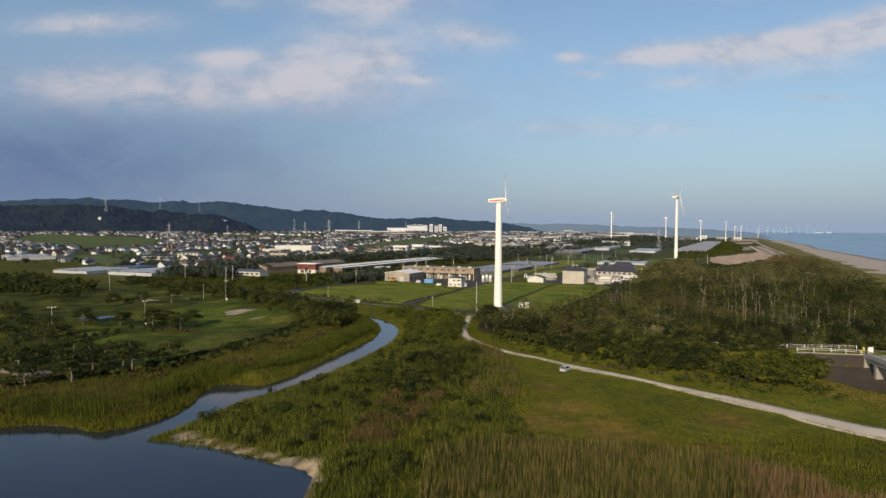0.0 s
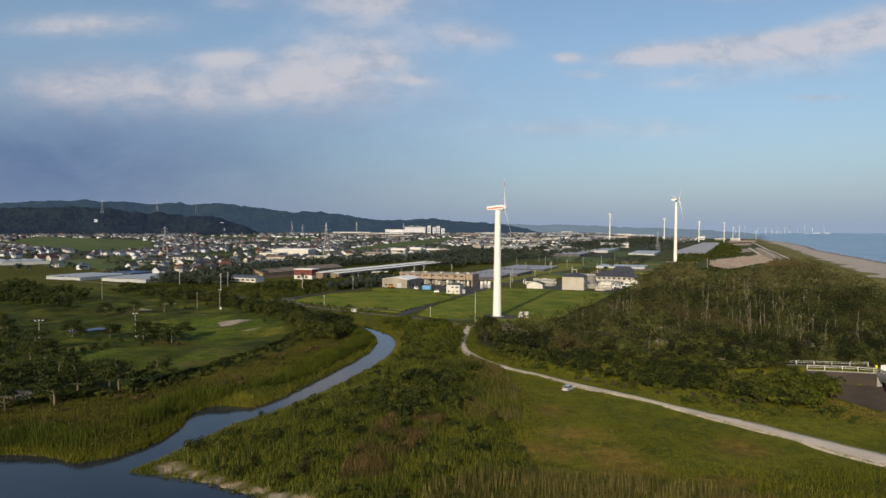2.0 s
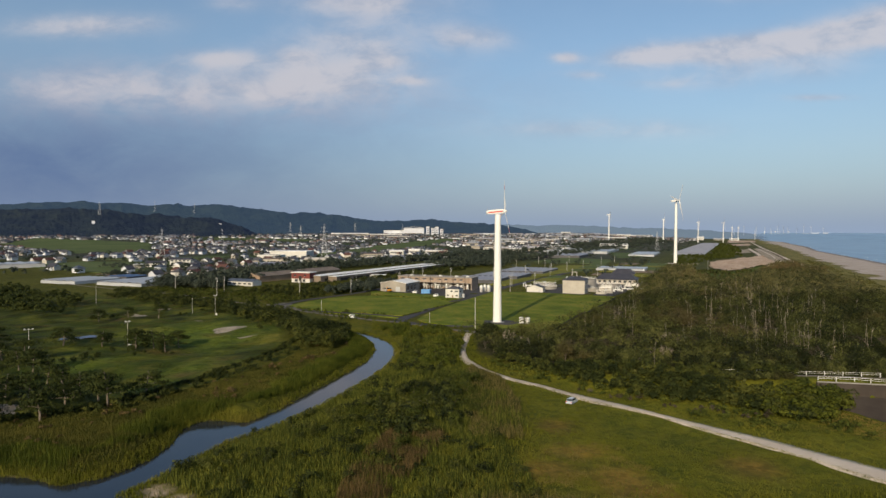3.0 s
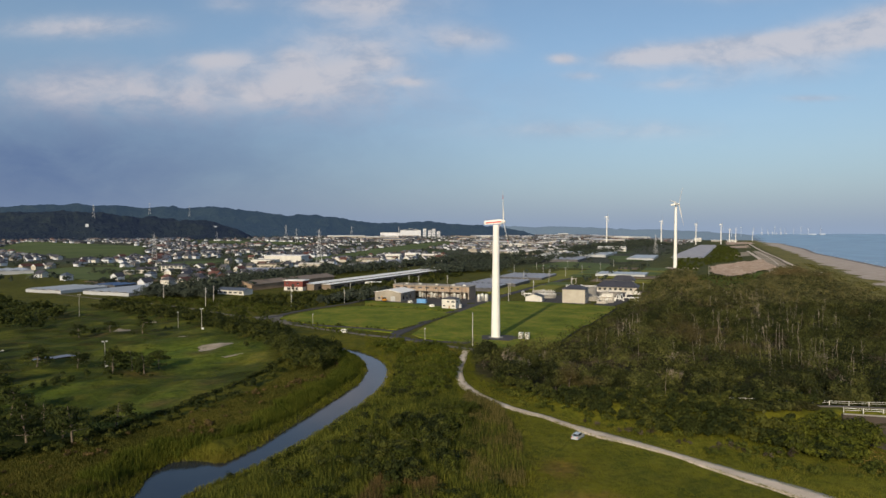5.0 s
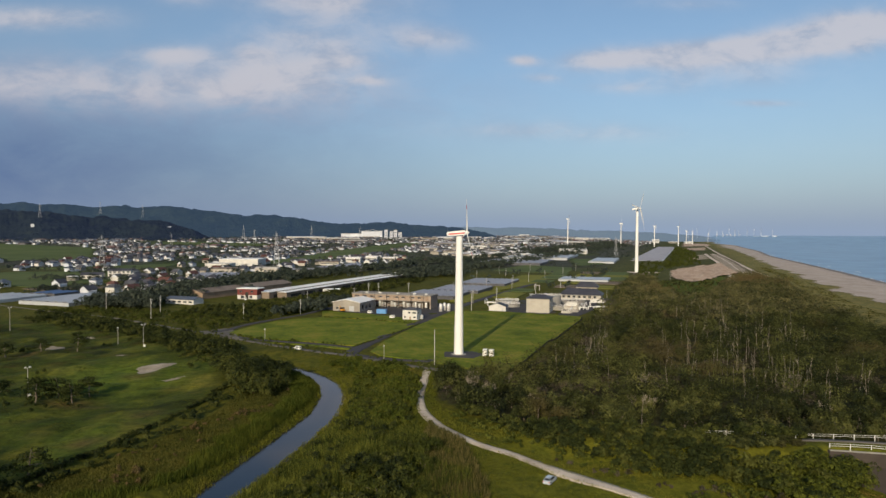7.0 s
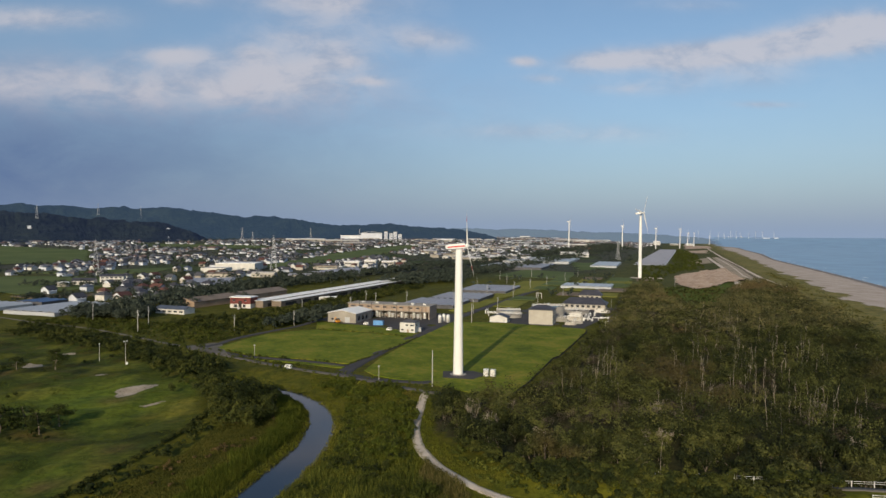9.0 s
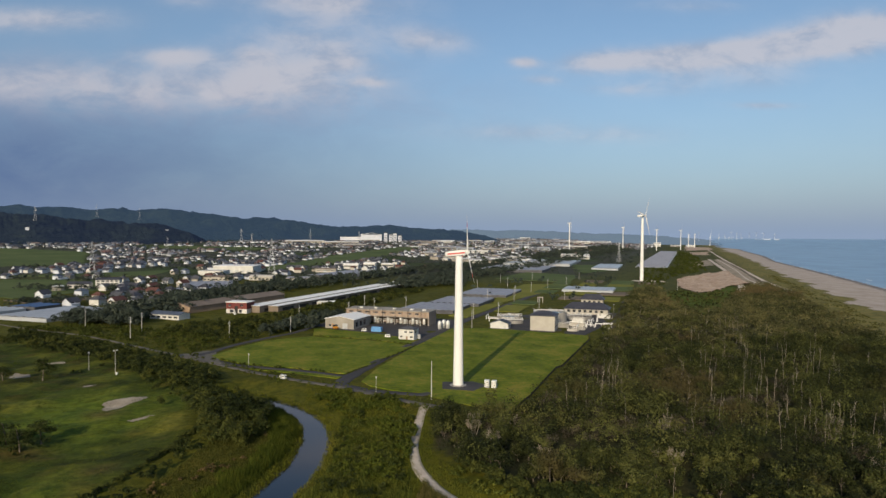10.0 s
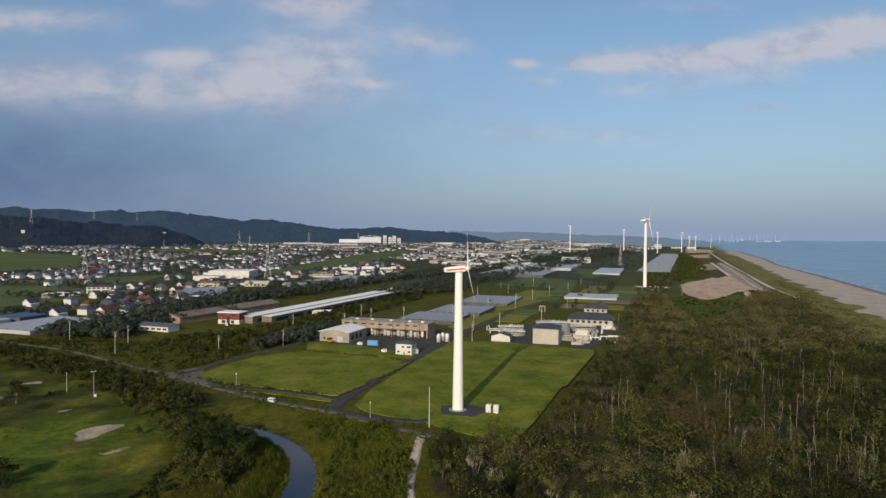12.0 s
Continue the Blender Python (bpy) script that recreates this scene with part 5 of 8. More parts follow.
part("ground_floor", Geo().box(0.02, 0.02, -0.5, 16.98, 11.98, 3.2), M["white_wall"], red)
part("roof", Geo().box(-0.6, -0.6, 8.2, 17.6, 12.6, 8.7), M["white_roof"], red)
windows(red, [(2, 0, 5.4, 2.2, 1.4, "s"), (11.5, 0, 5.4, 2.2, 1.4, "s"), (3, 0, 0.6, 3.0, 2.2, "s"), (10.5, 0, 0.6, 2.4, 2.2, "s")])
# dark panel, with the shade of the doorway in its colour
part("entrance", Geo().box(7, -0.08, 0, 9.6, 0, 5.6), M["opening_shade"], red)
brown = gabled("barn", -199, 252, 20, 118, 5.0, 2.6, M["brown_wall"], M["brown_roof"], "long old barn with a grey-brown roof", "barn", "y", 0.8, -27)
low = gabled("low_house", -201, 216, 26, 11, 3.6, 1.6, M["white_wall"], M["dull_blue_roof"], "low white building with a dull blue roof", "house", "x", 0.6, -24)
windows(low, [(1.5 + i * 5, 0, 1.2, 3.2, 1.2, "s") for i in range(5)])
shelter = gabled("low_shed", -97, 305, 20, 7, 2.2, 0.5, M["white_wall"], M["white_roof"], "low flat shed with a white roof among the bushes", "shed", "x", 0.4, 8)
part("door", Geo().box(8, -0.06, 0, 11, 0, 2.0), M["steel"], shelter)
block = thing("apartment_block", pose(-350, 470, 0, 0, 0, 8), "white block with rows of windows and a blue-grey roof", "building")
part("wall", Geo().box(0, 0, -0.5, 24, 12, 9), M["white_wall"], block)
part("roof", Geo().gable(0, 0, 24, 12, 9, 2.0, 0.6, 0.25, "x"), M["dark_roof"], block)
windows(block, [(1.2 + i * 4.6, 0, 1.2 + f * 2.8, 3.0, 1.5, "s") for i in range(5) for f in range(3)])
hall2 = gabled("gymnasium", -376, 462, 22, 12, 5.0, 2.4, M["white_wall"], M["dark_roof"], "white hall with a dark roof beside the field", "hall", "x", 0.8, 6)
windows(hall2, [(2 + i * 4.8, 0, 1.6, 3.0, 1.6, "s") for i in range(4)])
round_tank = thing("round_tank", pose(-374, 440, 0), "round beige storage tank beside the white hall", "tank")
part("shell", Geo().lathe([(6.5, -0.4), (6.5, 4.6), (6.2, 4.8)], 24), M["cream_wall"], round_tank)
part("cover", Geo().lathe([(6.6, 4.8), (3.0, 5.6), (0.3, 5.8)], 24), M["white_roof"], round_tank, "low white cover")
big = thing("warehouse", pose(-297, 737, 0, 0, 0, -4), "large white flat-roofed warehouse", "warehouse")
part("wall", Geo().box(0, 0, -0.5, 60, 46, 10.5), M["white_wall"], big)
part("roof", Geo().box(-0.6, -0.6, 10.5, 60.6, 46.6, 11.1), M["white_roof"], big)
part("annex", Geo().box(-4, -50, -0.5, 32, -20, 6.5), M["white_wall"], big)
windows(big, [(24 + i * 9, 0, 1.0, 5.0, 3.4, "s") for i in range(4)], M["steel"])
for x, y, wd, dp, ht, rf in ((-268, 580, 34, 20, 5.0, "brown_roof"), (-160, 560, 30, 18, 5.0, "panel"), (-212, 590, 30, 16, 5.0, "pale_roof")):
    o = gabled("workshop", x, y, wd, dp, ht, 1.6, M["cream_wall"], M[rf], "low workshop with a pitched metal roof", "workshop", "x", 0.5, -6, "workshops on the plain")
    windows(o, [(2 + i * 5, 0, 1.2, 2.6, 1.5, "s") for i in range(int(wd / 5.5))])
# the far white factory and the blocks beside it
FAR_Z = ground_z(-110, 2330)
fac = thing("factory", pose(-160, 2300, FAR_Z, 0, 0, 3), "huge white factory in the distance", "factory")
part("wall", Geo().box(6, 0, -4, 88, 70, 28).box(-74, 15, -4, 6, 60, 17).box(-40, 4, -4, 0, 15, 9), M["town_white"], fac)
part("roof", Geo().gable(6, 0, 88, 70, 28, 6, 1.5, 0.8, "y").box(-75, 14, 17, 6, 61, 18.5).box(-41, 3, 9, 1, 15, 10), M["white_roof"], fac)
for i in range(6):
    part("bay", Geo().box(12 + i * 12, -0.4, 0, 20 + i * 12, 0, 9), M["grey_wall"], fac)
for x, h in ((97, 34), (118, 28), (134, 33), (153, 24)):
    b = thing("tower_block", fac.matrix_world @ pose(x, 10, 0), "pale tower block beside the distant factory", "tower block", "tower blocks beside the factory")
    part("wall", Geo().box(0, 0, -4, 13, 15, h), M["town_white"], b)
    part("roof", Geo().box(-0.5, -0.5, h, 13.5, 15.5, h + 1.2), M["grey_wall"], b)
    for f in range(int(h / 7)):
        part("window_band", Geo().box(1.5, -0.3, 3 + f * 7, 11.5, 0, 5.0 + f * 7), M["glass"], b)


def far_hall(x, y, wd, dp, ht, roof, wall, turn):
    """A low hall with a shallow roof, doors and a strip of panes."""
    o = thing("storage_hall", pose(x, y, ground_z(x, y), 0, 0, turn), {"white_roof": "low white hall with a pale roof on the plain", "panel": "low grey hall with a blue-grey roof on the plain", "film": "pale film greenhouse on the plain", "brown_roof": "tan hall with a brown roof on the plain"}[roof], "hall", "halls on the plain")
    part("wall", Geo().box(0, 0, -3, wd, dp, ht), M[wall], o)
    part("roof", Geo().gable(0, 0, wd, dp, ht, ht * 0.22, 0.8, 0.3, "x"), M[roof], o)
    part("window_band", Geo().box(wd * 0.06, -0.15, ht * 0.55, wd * 0.94, 0, ht * 0.75), M["glass"], o)
    part("door", Geo().box(wd * 0.4, -0.2, 0, wd * 0.4 + 5, 0, ht * 0.5), M["steel"], o)
    return o


far_hall(-148, 764, 32, 14, 5.5, "brown_roof", "cream_wall", -6)
far_hall(-112, 856, 26, 14, 8, "white_roof", "white_wall", -12)
far_hall(-78, 872, 20, 12, 9, "white_roof", "white_wall", -12)
far_hall(-48, 892, 22, 12, 7, "white_roof", "cream_wall", -12)
far_hall(-390, 1960, 130, 60, 9, "white_roof", "cream_wall", 8)
far_hall(-250, 1900, 110, 50, 8, "white_roof", "grey_wall", 8)
far_hall(-180, 1740, 70, 30, 8, "panel", "cream_wall", 8)
for x, y, wd in ((1400, 3000, 50), (1540, 3560, 40), (1468, 2970, 44), (1600, 3900, 46), (1330, 3040, 32), (1090, 3300, 50), (900, 3500, 42), (640, 3400, 56), (420, 3600, 48), (760, 3750, 60)):
    far_hall(x, y, wd, wd * 0.5, 6 + wd % 7, "white_roof", "grey_wall" if wd % 4 else "white_wall", -22)
far_hall(368, 1250, 66, 30, 6, "white_roof", "white_wall", -20)
far_hall(385, 1310, 66, 26, 6, "white_roof", "grey_wall", -20)
r = random.Random(58)
for i in range(16):
    far_hall(r.uniform(60, 310), r.uniform(1080, 1230) - r.uniform(0, 40), r.uniform(18, 44), r.uniform(10, 22), r.uniform(4, 7), *r.choice([("white_roof", "white_wall"), ("panel", "grey_wall"), ("white_roof", "grey_wall")]), -22 + r.choice([0, 90]))
r = random.Random(57)
for i in range(84):
    y = r.uniform(1050, 3300)
    x = 60 + (y - 600) * r.uniform(-0.02, 0.40)
    s = 0.7 + y / 2600
    roof, wall = r.choice([("white_roof", "white_wall"), ("white_roof", "grey_wall"), ("panel", "grey_wall"), ("film", "film"), ("panel", "cream_wall"), ("brown_roof", "cream_wall")])
    if 300 < x - 0.45 * (y - 960) and y > 900:
        continue
    far_hall(x, y, r.uniform(24, 60) * s, r.uniform(14, 26) * s, r.uniform(4.5, 7.5), roof, wall, -22 + r.uniform(-6, 6) + r.choice([0, 0, 90]))

# ---- the town on the plain ----
def house_model(i):
    """A two-storey house at the origin: walls, tiled roof, panes and a porch."""
    r = random.Random(300 + i)
    wd, dp, ht = r.uniform(8, 12), r.uniform(7, 9.5), r.uniform(4.2, 5.3)
    ob = thing("house", pose(0, 0, -500), ["white two-storey house with a dark roof", "cream two-storey house with a grey roof", "pale two-storey house with a brown roof"][i % 3], "house", "houses of the town")
    part("wall", Geo().box(-wd / 2, -dp / 2, -0.5, wd / 2, dp / 2, ht), [M["town_white"], M["white_wall"], M["cream_wall"], M["town_white"], M["grey_wall"], M["town_white"], M["white_wall"]][i % 7], ob)
    roof = Geo().hip(-wd / 2, -dp / 2, wd / 2, dp / 2, ht, 2.9, 0.9, 0.42) if i % 2 else Geo().gable(-wd / 2, -dp / 2, wd / 2, dp / 2, ht, 2.9, 0.9, 0.25, "x")
    if i % 2 == 0:
        for s in (-wd / 2, wd / 2):
            part("gable_end", Geo().face((s, -dp / 2, ht), (s, dp / 2, ht), (s, 0, ht + 2.8)), M["town_white"], ob)
    part("roof", roof, [M["dark_roof"], M["slate_roof"], M["rust_roof"], M["dark_roof"], M["slate_roof"], M["dull_blue_roof"], M["dark_roof"]][i % 7], ob)
    for f in (0.8, 2.9):
        for x in (-wd / 2 + 1, 0.6):
            part("window", Geo().box(x, -dp / 2 - 0.06, f, x + wd / 2 - 1.6, -dp / 2, f + 1.2), M["glass"], ob)
    part("porch", Geo().box(-wd / 2 - 0.2, -dp / 2 - 1.6, -0.3, wd / 2 - 2, -dp / 2 - 0.07, 2.5).hip(-wd / 2 - 0.2, -dp / 2 - 1.6, wd / 2 - 2, -dp / 2 - 0.07, 2.5, 0.5, 0.25, 0.4), M["town_white"], ob)
    return ob


EMPTY = [p for _, p in FIELDS] + [ [(-310, 640), (-200, 640), (-200, 770), (-310, 770)]]
BELTS = [[(-215, 205), (-196, 300), (-176, 400), (-128, 500), (-62, 640), (60, 850), (205, 1080), (400, 1400), (620, 1800), (900, 2400)],
         [(-20, 470), (20, 520), (62, 640), (165, 800), (365, 1180), (560, 1530), (820, 2050)]]
r_ = np.random.default_rng(51)
ca, sa = math.cos(radians(-20)), math.sin(radians(-20))
uu, vv = np.meshgrid(np.arange(-2600, 2000, 21.0), np.arange(100, 4200, 25.0))
hx = uu * ca - vv * sa + r_.normal(0, 3.0, uu.shape)
hy = uu * sa + vv * ca + r_.normal(0, 3.0, uu.shape)
hx, hy = hx.ravel(), hy.ravel()
density = 0.92 * smooth(-0.25, 0.75, waves(hx, hy, 380, 52) + 0.35 * waves(hx, hy, 120, 53) + np.interp(hy, [330, 600, 900, 1300, 2400, 3200], [0.0, 0.15, 0.3, 0.45, 0.4, 0.3]))
ok = (r_.uniform(size=hx.size) < density) & (hy > 330) & (np.hypot(hx + 28, hy + 300) < np.where(hx < -0.27 * hy, 2330, np.where(hx > 0.16 * hy, 4150, 2900))) & (hx > -0.78 * (hy + 340) - 60) & (hx < verge_x(hy) - 330) & (hx < np.where(hy > 2200, 0.47, 0.40) * hy - 60)
for poly in EMPTY:
    ok &= ~inside(hx, hy, poly)
for line in BELTS:
    ok &= edge_distance(hx, hy, line, False) > 34
ok &= ~((hx > -200) & (hx < 60) & (hy < 660))
BUILT = [[(-310, 670), (-205, 670), (-205, 800), (-320, 800)], [(-400, 495), (-335, 495), (-335, 535), (-400, 535)], [(-360, 460), (-318, 460), (-318, 490), (-360, 490)], [(-255, 440), (-140, 420), (-130, 590), (-255, 590)],
         [(-350, 180), (-130, 180), (-130, 315), (-350, 315)], [(-210, 240), (-120, 230), (-110, 400), (-165, 400)]]
for poly in BUILT:
    ok &= ~inside(hx, hy, poly)
ok &= ~((hx > -30) & (hy < 800))
ok &= ~((hx > -160) & (hx < 60) & (hy > 620) & (hy < 790))
ok &= ~((hx > 60) & (hx < 460) & (hy > 780) & (hy < 1230))
hx, hy = hx[ok], hy[ok]
order = np.argsort(np.hypot(hx + 28, hy + 300))
hx, hy = hx[order], hy[order]
models = [house_model(i) for i in range(10)]
near_spots = [(-292, 294), (-276, 306), (-258, 300), (-242, 305), (-315, 459), (-298, 463), (-226, 300)]
spots = near_spots + [(float(a), float(b)) for a, b in zip(hx[:270], hy[:270])]
r = random.Random(54)
for i, (x, y) in enumerate(spots):
    m = pose(x, y, ground_z(x, y), 0, 0, -20 + 90 * r.randint(0, 3) + r.uniform(-6, 6))
    ob = models[i] if i < len(models) else copy_thing(models[r.randrange(10)], m)
    ob.matrix_world = m


def repeat(verts, faces, place, turn, size):
    """Copies of one small model in one array."""
    n = len(place)
    v = np.asarray(verts, float)[None] * size[:, None, :]
    c, s = np.cos(turn)[:, None], np.sin(turn)[:, None]
    x, y = v[..., 0] * c - v[..., 1] * s, v[..., 0] * s + v[..., 1] * c
    out = np.stack([x + place[:, 0:1], y + place[:, 1:2], v[..., 2] + place[:, 2:3]], -1)
    f = np.asarray(faces)[None] + (np.arange(n) * len(verts))[:, None, None]
    return out.reshape(-1, 3), f.reshape(-1, len(faces[0]))


fx, fy = hx[270:], hy[270:]
n = len(fx)
place = np.stack([fx, fy, height(fx, fy)], 1)
turn = np.radians(-20) + r_.integers(0, 4, n) * np.pi / 2 + r_.normal(0, 0.08, n)
size = np.stack([r_.uniform(7, 11, n), r_.uniform(6, 9, n), r_.uniform(2.6, 4.8, n)], 1)
large = r_.uniform(size=n) < 0.06
size[large] *= np.array((2.6, 2.0, 1.1))
wall_v = [(-.5, -.5, -.05), (.5, -.5, -.05), (.5, .5, -.05), (-.5, .5, -.05), (-.5, -.5, 1), (.5, -.5, 1), (.5, .5, 1), (-.5, .5, 1)]
wall_f = [(4, 5, 6, 7), (0, 1, 5, 4), (1, 2, 6, 5), (2, 3, 7, 6), (3, 0, 4, 7)]
roof_v = [(-.6, -.64, .94), (.6, -.64, .94), (.6, .64, .94), (-.6, .64, .94), (-.32, 0, 1.62), (.32, 0, 1.62)]
v, f = repeat(wall_v, wall_f, place, turn, size)
tagged(new("town_walls", array_mesh("town_walls", v, f, M["house_wall"])), "pale walls of many town houses in the distance", "houses", kind="stuff")
v, f = repeat(roof_v, [(0, 1, 5, 4), (2, 3, 4, 5), (1, 2, 5, 5), (3, 0, 4, 4)], place, turn, size)
f = [tuple(dict.fromkeys(q)) for q in f.tolist()]
me = bpy.data.meshes.new("town_roofs")
me.from_pydata(v.tolist(), [], f)
me.materials.append(M["house_roof"])
tagged(new("town_roofs", me), "dark tiled roofs of many town houses in the distance", "roofs", kind="stuff")
pane_v = [(-.34, -.507, .15), (.34, -.507, .15), (.34, -.507, .42), (-.34, -.507, .42), (-.36, -.507, .58), (.28, -.507, .58), (.28, -.507, .82), (-.36, -.507, .82)]
v, f = repeat(pane_v, [(0, 1, 2, 3), (4, 5, 6, 7)], place[:1500], turn[:1500], size[:1500])
tagged(new("town_windows", array_mesh("town_windows", v, f, M["glass"])), "dark windows of many town houses in the distance", "windows", kind="stuff")

# ---- hills inland ----
def hills(name, bearings, tops, near, far_, material, label, seed):
    a = np.radians(np.linspace(bearings[0], bearings[-1], 420))
    d = np.linspace(0, 1, 26)
    A, D = np.meshgrid(a, d)
    R = near + (far_ - near) * D
    top = np.interp(np.degrees(A), bearings, tops)
    x, y = -28 + R * np.sin(A), -300 + R * np.cos(A)
    prof = np.sin(np.clip(D * 1.25, 0, 1) * np.pi / 2) ** 1.2
    spur = 0.78 + 0.22 * waves(x, y, 420, seed) * (1 - 0.97 * smooth(0.55, 0.8, D))
    spur = spur + 0.20 * smooth(0.5, 0.8, D)
    z = top * prof * spur + 5.0 * waves(x, y, 130, seed + 1) * prof + 2.6 * waves(x, y, 48, seed + 2) * prof + 1.5 * waves(x, y, 22, seed + 3) * prof - 1
    ix = np.arange(A.size).reshape(A.shape)
    q = np.stack([ix[:-1, :-1], ix[:-1, 1:], ix[1:, 1:], ix[1:, :-1]], -1).reshape(-1, 4)
    return setting(name, array_mesh(name, np.stack([x, y, z], -1).reshape(-1, 3), q[:, ::-1], material, True), label, "hills")


def hill_paint(name, haze_glow, air=(0.09, 0.16, 0.29, 1)):
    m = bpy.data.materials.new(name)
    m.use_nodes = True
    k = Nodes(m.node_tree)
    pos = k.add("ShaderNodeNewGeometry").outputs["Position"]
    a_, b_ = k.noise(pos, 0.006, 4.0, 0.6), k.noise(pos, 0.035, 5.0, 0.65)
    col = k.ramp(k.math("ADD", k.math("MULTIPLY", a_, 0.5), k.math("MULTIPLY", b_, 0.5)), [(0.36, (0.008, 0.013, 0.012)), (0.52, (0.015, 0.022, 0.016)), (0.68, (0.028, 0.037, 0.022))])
    # distance haze is put in as a bluish glow of the whole slope
    bs = k.add("ShaderNodeBsdfPrincipled", {"Base Color": col, "Roughness": 0.95, "Specular IOR Level": 0.05, "Emission Color": air, "Emission Strength": haze_glow})
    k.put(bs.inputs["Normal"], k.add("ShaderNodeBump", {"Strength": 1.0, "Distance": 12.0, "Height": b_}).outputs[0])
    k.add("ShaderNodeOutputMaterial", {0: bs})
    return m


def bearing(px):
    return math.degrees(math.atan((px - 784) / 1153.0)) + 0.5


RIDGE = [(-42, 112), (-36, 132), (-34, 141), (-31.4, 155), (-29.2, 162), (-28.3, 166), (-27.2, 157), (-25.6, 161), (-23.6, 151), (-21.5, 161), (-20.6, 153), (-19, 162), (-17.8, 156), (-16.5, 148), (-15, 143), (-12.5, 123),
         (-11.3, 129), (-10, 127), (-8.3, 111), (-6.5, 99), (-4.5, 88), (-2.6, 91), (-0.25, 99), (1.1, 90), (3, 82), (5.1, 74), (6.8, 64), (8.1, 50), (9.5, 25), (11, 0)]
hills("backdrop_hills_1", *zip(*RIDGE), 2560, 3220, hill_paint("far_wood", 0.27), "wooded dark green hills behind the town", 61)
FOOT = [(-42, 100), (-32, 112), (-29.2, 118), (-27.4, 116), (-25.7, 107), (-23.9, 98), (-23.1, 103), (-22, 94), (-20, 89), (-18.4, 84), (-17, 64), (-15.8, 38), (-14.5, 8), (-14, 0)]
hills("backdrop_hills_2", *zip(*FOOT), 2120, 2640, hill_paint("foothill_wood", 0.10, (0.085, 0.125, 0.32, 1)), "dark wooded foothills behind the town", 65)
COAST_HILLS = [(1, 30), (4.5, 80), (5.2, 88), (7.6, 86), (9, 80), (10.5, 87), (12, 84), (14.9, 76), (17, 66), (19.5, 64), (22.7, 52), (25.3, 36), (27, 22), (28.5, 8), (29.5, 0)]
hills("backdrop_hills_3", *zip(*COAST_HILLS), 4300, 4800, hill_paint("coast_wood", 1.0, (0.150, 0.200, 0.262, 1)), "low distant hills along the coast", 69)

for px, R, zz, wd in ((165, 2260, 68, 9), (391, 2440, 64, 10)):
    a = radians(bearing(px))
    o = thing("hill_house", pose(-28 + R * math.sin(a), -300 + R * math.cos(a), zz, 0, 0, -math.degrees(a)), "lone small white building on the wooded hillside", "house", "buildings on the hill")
    part("wall", Geo().box(-wd / 2, 0, -6, wd / 2, 8, 1.4), M["town_white"], o)
    part("roof", Geo().gable(-wd / 2, 0, wd / 2, 8, 1.4, 1.2, 0.4, 0.3, "x"), M["white_roof"], o)

# ---- lattice pylons ----
def pylon(x, y, h, label="grey steel lattice pylon", turn=20):
    ob = thing("power_pylon", pose(x, y, ground_z(x, y), 0, 0, turn), label, "pylon", "power pylons on the plain")
    b, t = h * 0.085, h * 0.018
    rad = 0.13 + h * 0.0014
    lv = [0, 0.25, 0.45, 0.62, 0.75, 0.86, 0.95]
    half = lambda s: b + (t - b) * min(1, s / 0.8)
    for sx in (-1, 1):
        for sy in (-1, 1):
            part("leg", Geo().tube((sx * b, sy * b, -0.5), (sx * t, sy * t, h * 0.8), rad, rad * 0.6, 4).tube((sx * t, sy * t, h * 0.8), (sx * t * .4, sy * t * .4, h), rad * .6, rad * .4, 4), M["steel"], ob)
    br = Geo()
    for a, c in zip(lv[:-1], lv[1:]):
        u, v2 = half(a), half(c)
        for sx in (-1, 1):
            br.tube((sx * u, -u, a * h), (sx * v2, v2, c * h), rad * .45, rad * .45, 3)
            br.tube((sx * u, u, a * h), (sx * v2, -v2, c * h), rad * .45, rad * .45, 3)
            br.tube((-u, sx * u, a * h), (v2, sx * v2, c * h), rad * .45, rad * .45, 3)
            br.tube((u, sx * u, a * h), (-v2, sx * v2, c * h), rad * .45, rad * .45, 3)
    part("bracing", br, M["steel"], ob)
    for s, ln in ((0.7, 0.13), (0.8, 0.115), (0.9, 0.1)):
        g = Geo()
        for sg in (-1, 1):
            g.tube((0, 0, h * s + h * 0.015), (sg * ln * h, 0, h * s), rad * .6, rad * .3, 4).tube((0, 0, h * s - h * 0.02), (sg * ln * h, 0, h * s), rad * .5, rad * .3, 4)
        part("arm", g, M["steel"], ob)
    return ob


for x, y, h in ((-440, 665, 48), (-194, 648, 54), (470, 1140, 44), (-425, 1610, 44), (-520, 1900, 50), (-330, 2150, 48), (-620, 1500, 34), (-160, 2300, 46)):
    pylon(x, y, h)
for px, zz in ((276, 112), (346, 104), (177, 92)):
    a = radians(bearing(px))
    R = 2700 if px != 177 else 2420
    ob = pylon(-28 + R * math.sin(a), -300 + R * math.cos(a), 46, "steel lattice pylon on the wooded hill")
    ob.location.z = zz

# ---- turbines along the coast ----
# the far shore carries its haze as glow too, at full strength
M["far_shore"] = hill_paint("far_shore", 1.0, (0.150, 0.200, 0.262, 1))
SPINS = [10, 55, 100, 30, 75, 5, 40, 90, 20, 65, 35, 80, 50]
